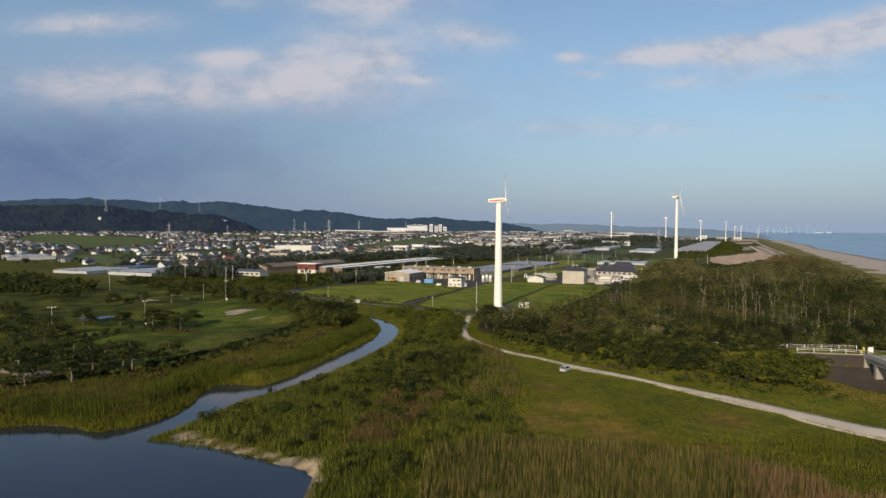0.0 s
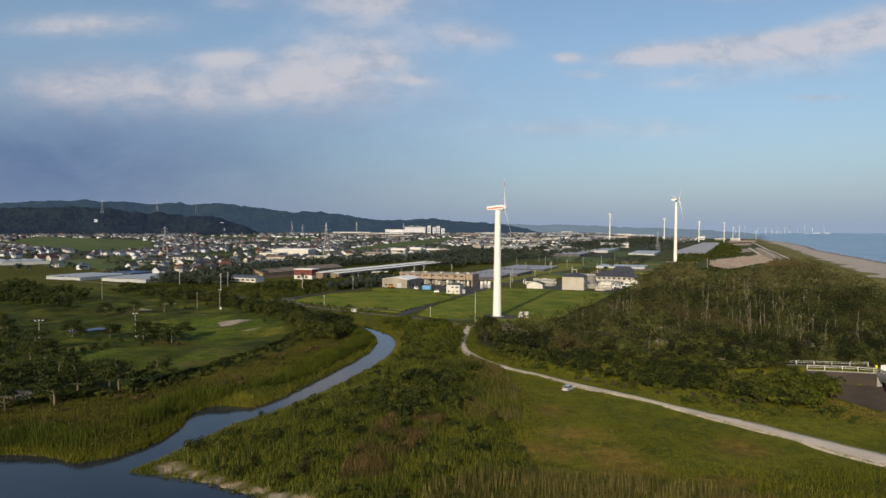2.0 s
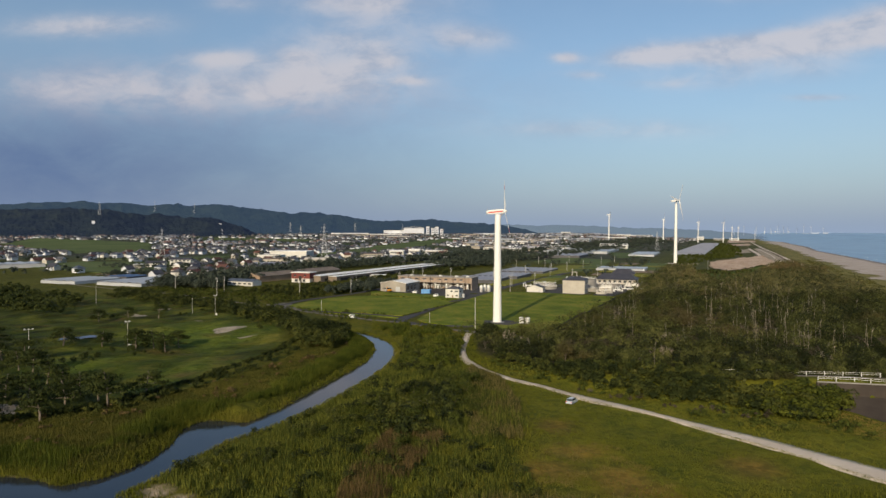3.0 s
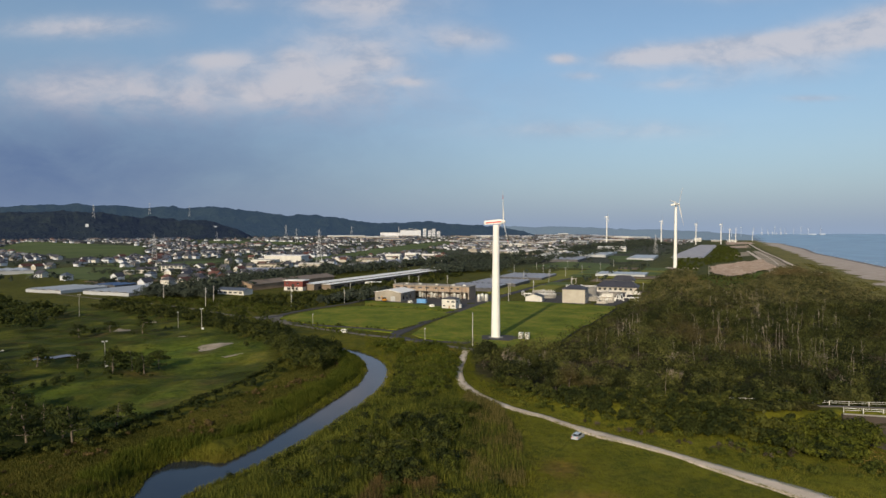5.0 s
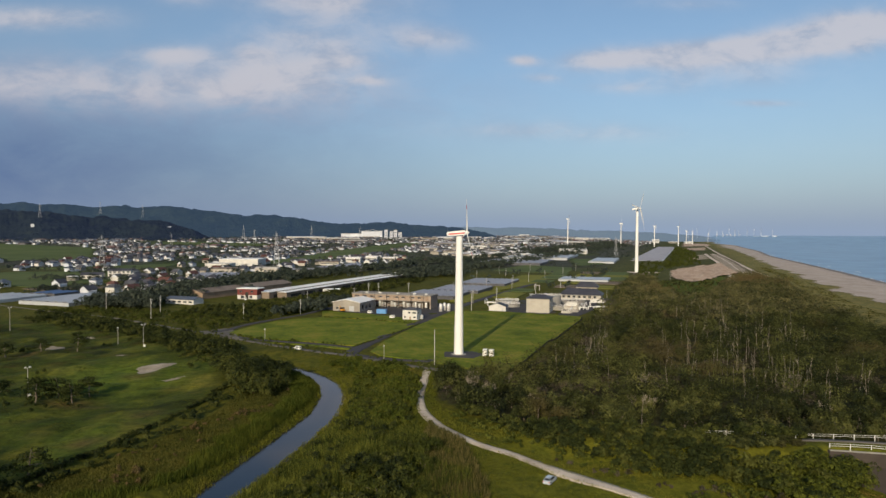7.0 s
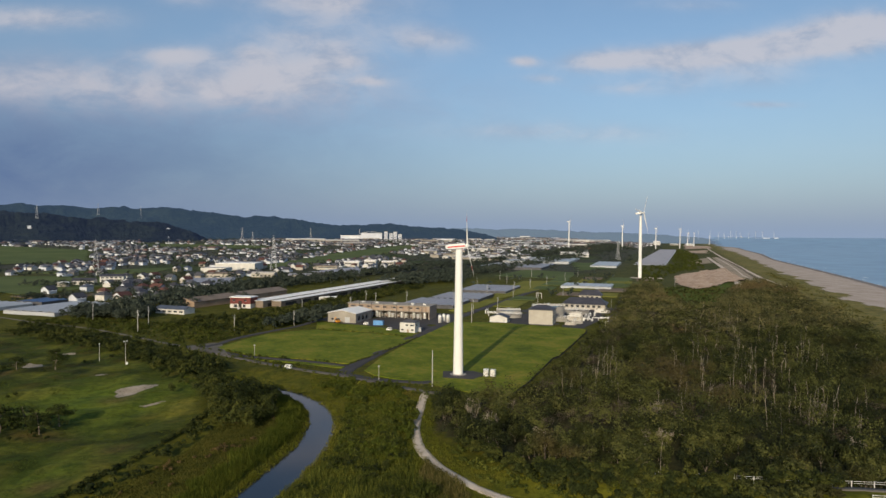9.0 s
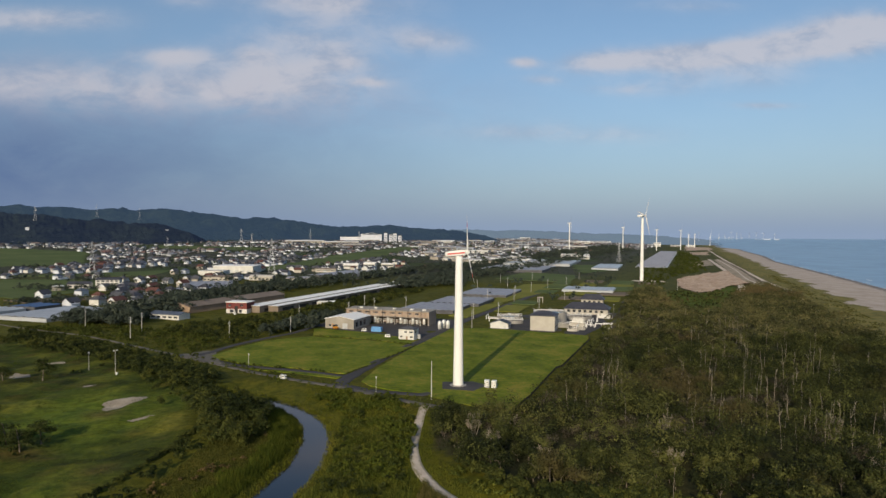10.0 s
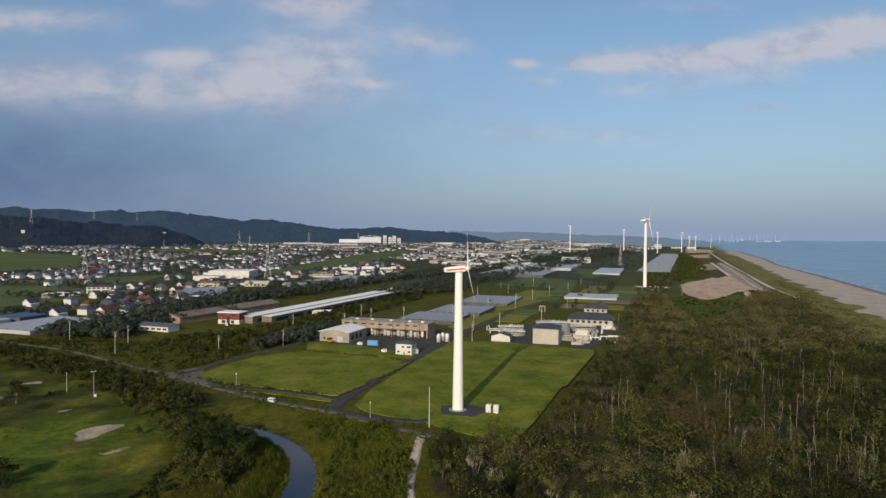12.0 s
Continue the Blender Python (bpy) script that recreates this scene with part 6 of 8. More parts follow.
for k_, ((x, y), s) in enumerate(zip([(498, 1649), (764, 1933), (982, 2171), (1145, 2319), (1425, 2851), (1365, 2658), (1739, 3256), (1962, 3591), (2041, 3663), (2083, 3697), (2126, 3731), (2172, 3763), (2221, 3794)], SPINS)):
    q = 1.0 if k_ < 4 else 0.8 if k_ < 6 else 0.6
    turbine(x, y, 80 * q, 1.9 * q, 1.2 * q, 33 * q, -math.degrees(math.atan2(x + 10, y + 280)) + (s % 5) * 4 - 8, s, "distant white wind turbine on the coast", far=True)
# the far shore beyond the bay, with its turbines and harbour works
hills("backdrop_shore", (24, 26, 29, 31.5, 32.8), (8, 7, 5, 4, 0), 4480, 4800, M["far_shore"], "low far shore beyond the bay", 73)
for k_, b_ in enumerate((24.9, 25.6, 26.5, 27.1, 27.5, 28.0, 28.4, 28.7, 29.3, 29.8, 30.3, 31.1)):
    R = 4520 + 40 * (k_ % 4)
    o = turbine(-28 + R * math.sin(radians(b_)), -300 + R * math.cos(radians(b_)), 62 + 5 * (k_ * 3 % 4), 1.5, 1.0, 28, -b_ + 17 * (k_ % 3) - 12, 37 * k_, "faint pale wind turbine on the far shore", far=True, paint="hazy_paint")
    o.location.z = 1.0
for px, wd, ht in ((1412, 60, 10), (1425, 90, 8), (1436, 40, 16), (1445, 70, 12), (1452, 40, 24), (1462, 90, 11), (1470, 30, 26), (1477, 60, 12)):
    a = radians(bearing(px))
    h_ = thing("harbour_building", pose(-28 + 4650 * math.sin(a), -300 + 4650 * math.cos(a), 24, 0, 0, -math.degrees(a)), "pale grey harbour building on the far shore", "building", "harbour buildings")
    part("wall", Geo().box(-wd / 2, 0, -30, wd / 2, 30, ht * 0.6), M["hazy_paint"], h_)
    part("roof", Geo().box(-wd / 2 - 1, -1, ht * 0.6, wd / 2 + 1, 31, ht * 0.6 + 1), M["hazy_paint"], h_)

# ---- posts, lamps, fence, bridge and vehicles ----
def pole(x, y, h, label, arms=True, lean=0.0):
    ob = thing("utility_pole", pose(x, y, ground_z(x, y), lean, 0, 20 + x * 7 % 60), label, "pole", "utility poles")
    part("post", Geo().tube((0, 0, -0.5), (0, 0, h), 0.20, 0.12, 8), M["pole"], ob)
    if arms:
        part("crossarm", Geo().box(-1.1, -0.06, h - 0.9, 1.1, 0.06, h - 0.75), M["steel"], ob)
        part("crossarm", Geo().box(-0.9, -0.06, h - 1.8, 0.9, 0.06, h - 1.65), M["steel"], ob)
        part("transformer", Geo().tube((0.35, 0, h - 3.4), (0.35, 0, h - 2.4), 0.28, 0.28, 8), M["steel"], ob)
    return ob


pole(-12.3, -22, 14.5, "tall bare concrete pole beside the drive", False)
for x, y, h in ((-179, 125, 13), (-183, 153, 12), (-226, 173, 13), (-91, 149, 10), (-123, 126, 10), (-41, 228, 14), (-17, 236, 14), (25, 160, 13), (32, 208, 12), (88, 240, 13), (53, 224, 11), (84, 326, 12), (24, 287, 11), (67, 457, 11), (107, 491, 11), (-51, 289, 10), (290, 440, 12), (120, 420, 11), (95, 380, 11), (150, 470, 11), (60, 330, 11), (135, 340, 11), (185, 520, 11), (40, 420, 11), (160, 600, 11), (110, 560, 11), (230, 620, 11), (-95, 215, 11), (-60, 225, 11)):
    pole(x, y, h, "grey concrete utility pole")


def lamp_post(x, y, h, label, heads=1, turn=0):
    ob = thing("lamp_post", pose(x, y, ground_z(x, y), 0, 0, turn), label, "lamp post", "lamp posts")
    part("post", Geo().tube((0, 0, -0.4), (0, 0, h), 0.11, 0.07, 8), M["pole"], ob)
    for i in range(heads):
        s = (i - (heads - 1) / 2) * 1.3
        part("lamp_head", Geo().box(s - 0.28, -0.22, h - 0.05, s + 0.28, 0.22, h + 0.3), M["tank_steel"], ob)
    if heads > 1:
        part("crossarm", Geo().box(-1.1, -0.06, h - 0.15, 1.1, 0.06, h - 0.05), M["steel"], ob)
    return ob


lamp_post(-33.3, -8.8, 5.8, "slim white lamp post beside the drive")
lamp_post(-94, 44, 5.5, "slim lamp post at the lawn's edge")
lamp_post(103, 118, 6.0, "slim lamp post beside the lane")
lamp_post(150, 245, 6.0, "slim lamp post beside the lane")
for x, y, h, n_ in ((-151, -64, 10, 2), (-148, 29, 10.5, 2), (-165, 42, 8.0, 1), (-240, 85, 13, 2), (-182, -76, 9, 3)):
    lamp_post(x, y, h, "tall floodlight post on the golf course", n_, 40)
for x, y in ((-147.6, 29.5), (-150.6, -63.5)):
    bx = thing("switch_box", pose(x, y, ground_z(x, y)), "small white switch box at a floodlight's foot", "switch box")
    part("body", Geo().box(-0.35, -0.35, -0.1, 0.35, 0.35, 0.8), M["white_paint"], bx)
    part("lid", Geo().box(-0.4, -0.4, 0.8, 0.4, 0.4, 0.88), M["white_paint"], bx)

# white fences on both sides of the road bank
far_fence = thing("fence", pose(0, 0, 0), "white two-rail road fence between the road and the wood", "fence", "fences of the bank road")
FAR_FENCE = [(8, -115.5, 3.2), (21, -121, 4.1), (38.5, -128, 4.8), (62.5, -135, 5.7), (74, -138, 6.0), (92, -142.5, 6.5)]
spots_f = []
for (x0, y0, z0), (x1, y1, z1) in zip(FAR_FENCE[:-1], FAR_FENCE[1:]):
    m_ = max(1, round(math.hypot(x1 - x0, y1 - y0) / 4.2))
    spots_f += [(x0 + (x1 - x0) * i / m_, y0 + (y1 - y0) * i / m_, z0 + (z1 - z0) * i / m_) for i in range(m_)]
spots_f.append(FAR_FENCE[-1])
for x, y, z in spots_f:
    part("post", Geo().box(x - 0.06, y - 0.06, min(ground_z(x, y), z - 1.2) - 0.3, x + 0.06, y + 0.06, z), M["white_paint"], far_fence)
for drop in (0.1, 0.55):
    for a, b in zip(spots_f[:-1], spots_f[1:]):
        part("rail", Geo().tube((a[0], a[1], a[2] - drop), (b[0], b[1], b[2] - drop), 0.032, 0.032, 5), M["white_paint"], far_fence)
fence = thing("fence", pose(0, 0, 0), "white two-rail road fence on the bank", "fence", "fences of the bank road")
FENCE = [(72, -147.0), (80, -149.9), (86.4, -153.2)]
run = []
for (x0, y0), (x1, y1) in zip(FENCE[:-1], FENCE[1:]):
    m_ = max(1, round(math.hypot(x1 - x0, y1 - y0) / 4.2))
    run += [(x0 + (x1 - x0) * i / m_, y0 + (y1 - y0) * i / m_) for i in range(m_)]
run.append(FENCE[-1])
tops = [np.interp(x, [p[0] for p in BANK], [p[2] for p in BANK]) - 0.05 for x, y in run]
post_mesh = Geo().box(-0.06, -0.06, -0.4, 0.06, 0.06, 1.12).mesh("post", M["white_paint"])
for (x, y), z in zip(run, tops):
    o = part("post", post_mesh, None, fence)
    o.location = (x, y, z)
for hgt in (0.55, 1.02):
    for i in range(len(run) - 1):
        part("rail", Geo().tube((*run[i], tops[i] + hgt), (*run[i + 1], tops[i + 1] + hgt), 0.045, 0.045, 5), M["white_paint"], fence)
setting("bank_road", strip_mesh("bank_road", [(66, -139), (80, -143.5), (112, -154), (190, -181)], 2.6, M["old_asphalt"], 0.08), "narrow grey road on the bank", "road")

# retaining wall, apron and bridge
wall_ = thing("retaining_wall", pose(0, 0, 0), "dark stained concrete retaining wall below the road", "retaining wall")
ax, ay, bx_, by_ = 71.0, -148.4, 88.0, -155.2
part("wall", Geo().face((ax, ay, -1), (bx_, by_, -1), (bx_, by_, 5.9), (ax, ay, 5.3)).face((ax, ay + 0.8, 5.3), (ax, ay, 5.3), (bx_, by_, 5.9), (bx_, by_ + 0.8, 5.9)).face((ax, ay + 0.8, -1), (ax, ay, -1), (ax, ay, 5.3), (ax, ay + 0.8, 5.3)), M["stained"], wall_)
part("apron", Geo().face((ax - 2, ay - 11, -1.7), (bx_ + 1, by_ - 12, -1.7), (bx_, by_ - 0.02, 2.6), (ax, ay - 0.02, 2.2)), M["stained"], wall_, "dark sloping concrete apron")
part("coping", Geo().face((ax, ay - 0.15, 5.3), (bx_, by_ - 0.15, 5.9), (bx_, by_ - 0.15, 6.15), (ax, ay - 0.15, 5.55)).face((ax, ay - 0.15, 5.55), (bx_, by_ - 0.15, 6.15), (bx_, by_ + 0.3, 6.15), (ax, ay + 0.3, 5.55)), M["concrete"], wall_)
bridge = thing("bridge", pose(87.2, -154.6, 0, 0, 0, -98), "grey concrete road bridge with a parapet", "bridge")
part("deck", Geo().box(0, -1, 5.3, 46, 7, 6.0), M["concrete"], bridge)
for yy in (-0.6, 2.4, 5.6):
    part("girder", Geo().box(0.5, yy, 4.2, 46, yy + 0.6, 5.3), M["concrete"], bridge)
for yy in (-1.0, 6.7):
    part("parapet", Geo().box(0, yy, 6.0, 46, yy + 0.3, 6.5), M["concrete"], bridge)
    for i in range(16):
        part("parapet_post", Geo().box(i * 3.0, yy, 6.5, i * 3.0 + 0.35, yy + 0.3, 7.1), M["concrete"], bridge)
    part("handrail", Geo().box(0, yy + 0.05, 7.1, 46, yy + 0.25, 7.3), M["concrete"], bridge)
part("abutment", Geo().box(-0.6, -0.9, -2, 0.4, 7.0, 5.3), M["concrete"], bridge)
part("pier", Geo().box(4.5, -0.5, -3.5, 5.7, 6.5, 4.2), M["concrete"], bridge)
sign = thing("road_sign", pose(87.6, -154.2, 6.0, 0, 0, 20), "white sign board on two posts at the bridge", "sign")
part("board", Geo().box(-0.1, -0.06, 0.4, 2.0, 0.02, 2.0), M["white_paint"], sign)
part("post", Geo().box(0.2, 0.02, -0.3, 0.3, 0.12, 1.9), M["steel"], sign)
part("post", Geo().box(1.6, 0.02, -0.3, 1.7, 0.12, 1.9), M["steel"], sign)
mark = thing("marker_post", pose(86.7, -153.7, 5.9), "yellow marker post at the end of the fence", "marker post")
part("post", Geo().box(-0.2, -0.2, -0.3, 0.2, 0.2, 1.9), M["yellow_paint"], mark)
part("cap", Geo().box(-0.24, -0.24, 1.9, 0.24, 0.24, 2.02), M["yellow_paint"], mark)


def shell(profile, wide, tuck=0.0):
    """A body from a side outline of (y, z), across the width, with its upper part drawn in."""
    g = Geo()
    top = max(z for _, z in profile)
    low_z = min(z for _, z in profile)
    n_ = len(profile)
    for s in (-1, 1):
        for y, z in profile:
            g.v.append((s * (wide / 2 - tuck * (z - low_z) / (top - low_z)), y, z))
    for i in range(n_):
        j = (i + 1) % n_
        g.f.append((i, j, n_ + j, n_ + i))
    g.f.append(tuple(reversed(range(n_))))
    g.f.append(tuple(range(n_, 2 * n_)))
    return g


def wheel(parent, x, y, r=0.31):
    w_ = part("wheel", Geo().tube((x - 0.1, y, r), (x + 0.1, y, r), r, r, 14), M["rubber"], parent)
    s = 1 if x > 0 else -1
    part("rim", Geo().tube((x + s * 0.1, y, r), (x + s * 0.115, y, r), r * 0.62, r * 0.55, 10), M["steel"], w_)


def car(x, y, turn, paint, label, kind_):
    ob = thing("car" if kind_ == "car" else "van", pose(x, y, ground_z(x, y) + 0.04, 0, 0, turn), label, kind_)
    if kind_ == "car":
        lower = [(-2.1, 0.25), (2.0, 0.25), (2.15, 0.5), (2.05, 0.78), (1.2, 0.92), (-1.9, 0.95), (-2.12, 0.8), (-2.15, 0.45)]
        upper = [(-1.75, 0.95), (1.15, 0.92), (0.45, 1.42), (-0.9, 1.48), (-1.45, 1.36)]
        part("body", shell(lower, 1.70, 0.06), paint, ob)
        part("cabin_glass", shell([(-1.7, 0.955), (1.1, 0.925), (0.42, 1.38), (-0.9, 1.43), (-1.42, 1.32)], 1.58, 0.2), M["glass"], ob)
        part("roof", Geo().box(-0.60, -1.35, 1.385, 0.60, 0.38, 1.47), paint, ob)
        for s in (-1, 1):
            part("pillar", Geo().tube((s * 0.76, 1.1, 0.93), (s * 0.60, 0.42, 1.42), 0.05, 0.05, 4), paint, ob)
            part("pillar", Geo().tube((s * 0.78, -1.72, 0.95), (s * 0.60, -1.38, 1.40), 0.06, 0.06, 4), paint, ob)
            part("headlight", Geo().box(s * 0.62 - 0.16, 2.02, 0.55, s * 0.62 + 0.16, 2.16, 0.72), M["white_paint"], ob)
            part("tail_light", Geo().box(s * 0.66 - 0.12, -2.17, 0.62, s * 0.66 + 0.12, -2.08, 0.86), M["red_paint"], ob)
        part("bumper", Geo().box(-0.82, -2.22, 0.3, 0.82, -2.1, 0.52), paint, ob)
        ys = (-1.3, 1.3)
    else:
        part("body", shell([(-1.65, 0.3), (1.6, 0.3), (1.7, 0.8), (1.45, 1.1), (1.1, 1.8), (-1.55, 1.86), (-1.68, 0.9)], 1.48, 0.08), paint, ob)
        part("windscreen", Geo().face((-0.62, 1.47, 1.12), (0.62, 1.47, 1.12), (0.58, 1.14, 1.74), (-0.58, 1.14, 1.74)), M["glass"], ob)
        for s in (-1, 1):
            part("side_window", Geo().box(s * 0.7 - 0.02, -1.3, 1.15, s * 0.7 + 0.02, 0.9, 1.6), M["glass"], ob)
        part("rear_window", Geo().box(-0.55, -1.68, 1.1, 0.55, -1.62, 1.6), M["glass"], ob)
        ys = (-1.1, 1.05)
    for s in (-1, 1):
        for yy in ys:
            wheel(ob, s * (0.76 if kind_ == "car" else 0.66), yy)
    return ob


car(5.2, -149.6, -35, M["car_paint"], "silver-blue car parked on the grass beside the track", "car")
car(-73.5, 15.5, 52, M["white_paint"], "small white van on the lane by the lawn", "van")
car(-30, 125, 70, M["white_paint"], "small white van parked by the office", "van")
car(-45, 150, 60, M["white_paint"], "small white truck in the works yard", "van")
car(386, 382, -24, M["white_paint"], "white van parked at the track behind the beach", "van")
car(-146, 236, 20, M["white_paint"], "white van in front of the red house", "van")
box = thing("container", pose(-40.5, 148.5, 0.12, 0, 0, AXIS), "light blue freight container in the yard", "container")
part("body", Geo().box(0, 0, 0, 6.6, 2.6, 2.9), M["blue_paint"], box)
for i in range(11):
    part("rib", Geo().box(0.2 + i * 0.6, -0.06, 0.15, 0.4 + i * 0.6, 0, 2.75), M["blue_paint"], box)
part("door", Geo().box(6.6, 0.1, 0.1, 6.66, 2.5, 2.8), M["blue_paint"], box)
dig = thing("excavator", pose(-64, 157.5, 0.12, 0, 0, 40), "orange excavator parked by the shed", "excavator")
for s in (-1.1, 1.1):
    part("track", Geo().box(s - 0.3, -1.7, 0, s + 0.3, 1.7, 0.8), M["rubber"], dig)
part("body", Geo().box(-1.2, -1.6, 0.9, 1.2, 0.8, 2.0), M["orange_paint"], dig)
part("cab", Geo().box(-1.1, 0.0, 2.0, 0.1, 1.2, 3.0), M["glass"], dig)
part("boom", Geo().tube((0.5, 0.8, 1.8), (0.5, 3.4, 3.6), 0.22, 0.18, 5).tube((0.5, 3.4, 3.6), (0.5, 4.6, 1.4), 0.18, 0.14, 5), M["orange_paint"], dig)
part("bucket", Geo().box(0.1, 4.3, 0.7, 0.9, 5.1, 1.5), M["steel"], dig)

# kerbs and low fence round the lawns
def low_fence(line, label, gap=3.0):
    ob = thing("low_fence", pose(0, 0, 0), label, "fence", "low fences round the lawns")
    pm = Geo().box(-0.06, -0.06, -0.3, 0.06, 0.06, 1.1).mesh("post", M["rubber"])
    for (x0, y0), (x1, y1) in zip(line[:-1], line[1:]):
        m_ = max(1, round(math.hypot(x1 - x0, y1 - y0) / gap))
        for i in range(m_):
            o = part("post", pm, None, ob)
            o.location = (x0 + (x1 - x0) * i / m_, y0 + (y1 - y0) * i / m_, 0.2)
        part("mesh_panel", Geo().box(0, -0.03, 0, math.hypot(x1 - x0, y1 - y0), 0.03, 0.95), M["rubber"], ob).matrix_local = pose(x0, y0, 0.25, 0, 0, math.degrees(math.atan2(y1 - y0, x1 - x0)))
    return ob


low_fence([(13.5, -43), (25.5, -20.5), (48.5, 30.5), (53, 35.5), (89.8, 112.5), (94, 128)], "dark low mesh fence at the lawn's edge")


# ---- plants ----
def leaf_cards(centres, size, seed, out=None, droop=0.25):
    """Small three-cornered sprays of leaves at the centres, facing outwards from their crown."""
    r = np.random.default_rng(seed)
    n = len(centres)
    face = r.normal(size=(n, 3))
    face /= np.linalg.norm(face, axis=1, keepdims=True)
    if out is not None:
        face = out + face * 0.55 + np.array((0, 0, droop))
        face /= np.linalg.norm(face, axis=1, keepdims=True) + 1e-9
    a = np.cross(face, r.normal(size=(n, 3)))
    a /= np.linalg.norm(a, axis=1, keepdims=True) + 1e-9
    b = np.cross(face, a)
    s = (size * r.uniform(0.6, 1.35, n))[:, None]
    q = r.uniform(0.4, 0.8, n)[:, None]
    v = np.stack([centres + a * s, centres - a * s * 0.6 + b * s * q, centres - a * s * 0.6 - b * s * q], 1)
    return v.reshape(-1, 3), np.arange(3 * n).reshape(-1, 3)


def crown_points(n, width, low, top, lobes, seed, squash=1.0):
    """Points in an uneven crown made of a few lobes."""
    r = np.random.default_rng(seed)
    c = np.stack([r.normal(0, width * 0.24, lobes), r.normal(0, width * 0.24, lobes), r.uniform(low + (top - low) * 0.25, top - (top - low) * 0.22, lobes)], 1)
    rad = r.uniform(0.20, 0.36, lobes) * width
    w_ = rad ** 2 / np.sum(rad ** 2)
    pick_ = r.choice(lobes, n, p=w_)
    d = r.normal(size=(n, 3))
    d /= np.linalg.norm(d, axis=1, keepdims=True)
    p = c[pick_] + d * (rad[pick_] * r.uniform(0.6, 1.1, n))[:, None] * np.array((1, 1, squash))
    return p, c, d


def tree_parts(kind, seed):
    """Trunk with limbs, and crown, of one tree standing at the origin."""
    r = random.Random(seed)
    trunk = Geo()
    if kind == "pine":          # wind-shaped pine with flat pads of needles
        h, lean = r.uniform(6.5, 9.0), Vector((r.uniform(-1, 1), r.uniform(-1, 1), 0)) * 0.9
        p = Vector((0, 0, -0.3))
        pts = [p]
        for i in range(1, 5):
            pts.append(Vector((lean.x * (i / 4) ** 1.5 + r.uniform(-.25, .25), lean.y * (i / 4) ** 1.5 + r.uniform(-.25, .25), h * 0.86 * i / 4)))
        for i in range(4):
            trunk.tube(pts[i], pts[i + 1], 0.26 - 0.05 * i, 0.21 - 0.05 * i, 6, False)
        cards, faces_ = [], []
        for i in range(13):
            t = r.uniform(0.28, 1.0)
            at = pts[0].lerp(pts[4], t)
            a = i * 2.4 + r.uniform(-.4, .4)
            out = (1.3 - t) * r.uniform(2.2, 4.6)
            tip = at + Vector((math.cos(a) * out, math.sin(a) * out, r.uniform(0.1, 0.7)))
            trunk.tube(at, tip, 0.08, 0.03, 4, False)
            m = 84
            d = np.random.default_rng(seed * 31 + i).normal(size=(m, 3)) * np.array((1.15, 1.15, 0.30)) * r.uniform(0.75, 1.1)
            cards.append(d + np.array(tip))
            faces_.append(d * np.array((0.5, 0.5, 2.0)))
        c = np.concatenate(cards)
        away = np.concatenate(faces_)
        away /= np.linalg.norm(away, axis=1, keepdims=True)
        size = 0.34
    elif kind == "fan":         # leafless shrub with many forked stems
        for i in range(r.randint(11, 16)):
            a, out = r.uniform(0, 6.28), r.uniform(0.3, 1.0)
            foot_ = Vector((math.cos(a) * 0.25, math.sin(a) * 0.25, -0.2))
            mid_ = foot_ + Vector((math.cos(a) * out * 1.1, math.sin(a) * out * 1.1, r.uniform(1.8, 3.0)))
            trunk.tube(foot_, mid_, 0.085, 0.055, 4, False)
            for j in range(3):
                b = a + r.uniform(-0.9, 0.9)
                tip = mid_ + Vector((math.cos(b) * r.uniform(0.3, 1.1), math.sin(b) * r.uniform(0.3, 1.1), r.uniform(1.2, 2.6)))
                trunk.tube(mid_, tip, 0.05, 0.018, 3, False)
                for k_ in range(2):
                    at = mid_.lerp(tip, r.uniform(0.4, 0.8))
                    trunk.tube(at, at + Vector((r.uniform(-.6, .6), r.uniform(-.6, .6), r.uniform(0.4, 1.0))), 0.03, 0.012, 3, False)
        return trunk, None
    elif kind == "dead":
        h = r.uniform(8.0, 13.5)
        lean = Vector((r.uniform(-1.1, 1.1), r.uniform(-1.1, 1.1), 0))
        pts = [Vector((lean.x * i / 4 + r.uniform(-.16, .16), lean.y * i / 4 + r.uniform(-.16, .16), h * i / 4 - 0.2)) for i in range(5)]
        for i in range(4):
            trunk.tube(pts[i], pts[i + 1], 0.088 - 0.017 * i, 0.071 - 0.017 * i, 5, False)
        for i in range(r.randint(1, 4)):
            at = pts[0].lerp(pts[4], r.uniform(0.4, 0.95))
            a = r.uniform(0, 6.28)
            out = r.uniform(0.5, 1.3)
            mid_ = at + Vector((math.cos(a) * out * .6, math.sin(a) * out * .6, out * 1.1))
            tip = mid_ + Vector((math.cos(a) * out * .3, math.sin(a) * out * .3, out * 0.7))
            trunk.tube(at, mid_, 0.06, 0.04, 4, False)
            trunk.tube(mid_, tip, 0.04, 0.015, 4, False)
        return trunk, None
    else:                       # broad-leaved scrub
        h = r.uniform(4.5, 7.5)
        wdt = h * r.uniform(0.75, 1.0)
        p, lob, away = crown_points(620, wdt, h * 0.18, h, 8, seed)
        fork = Vector((r.uniform(-.3, .3), r.uniform(-.3, .3), h * 0.3))
        trunk.tube((0, 0, -0.3), fork, 0.17, 0.12, 6, False)
        for q in lob[:5]:
            trunk.tube(fork, Vector(q), 0.08, 0.03, 4, False)
        c, size = p, 0.31
    v, f = leaf_cards(c, size, seed, away)
    return trunk, (v, f)


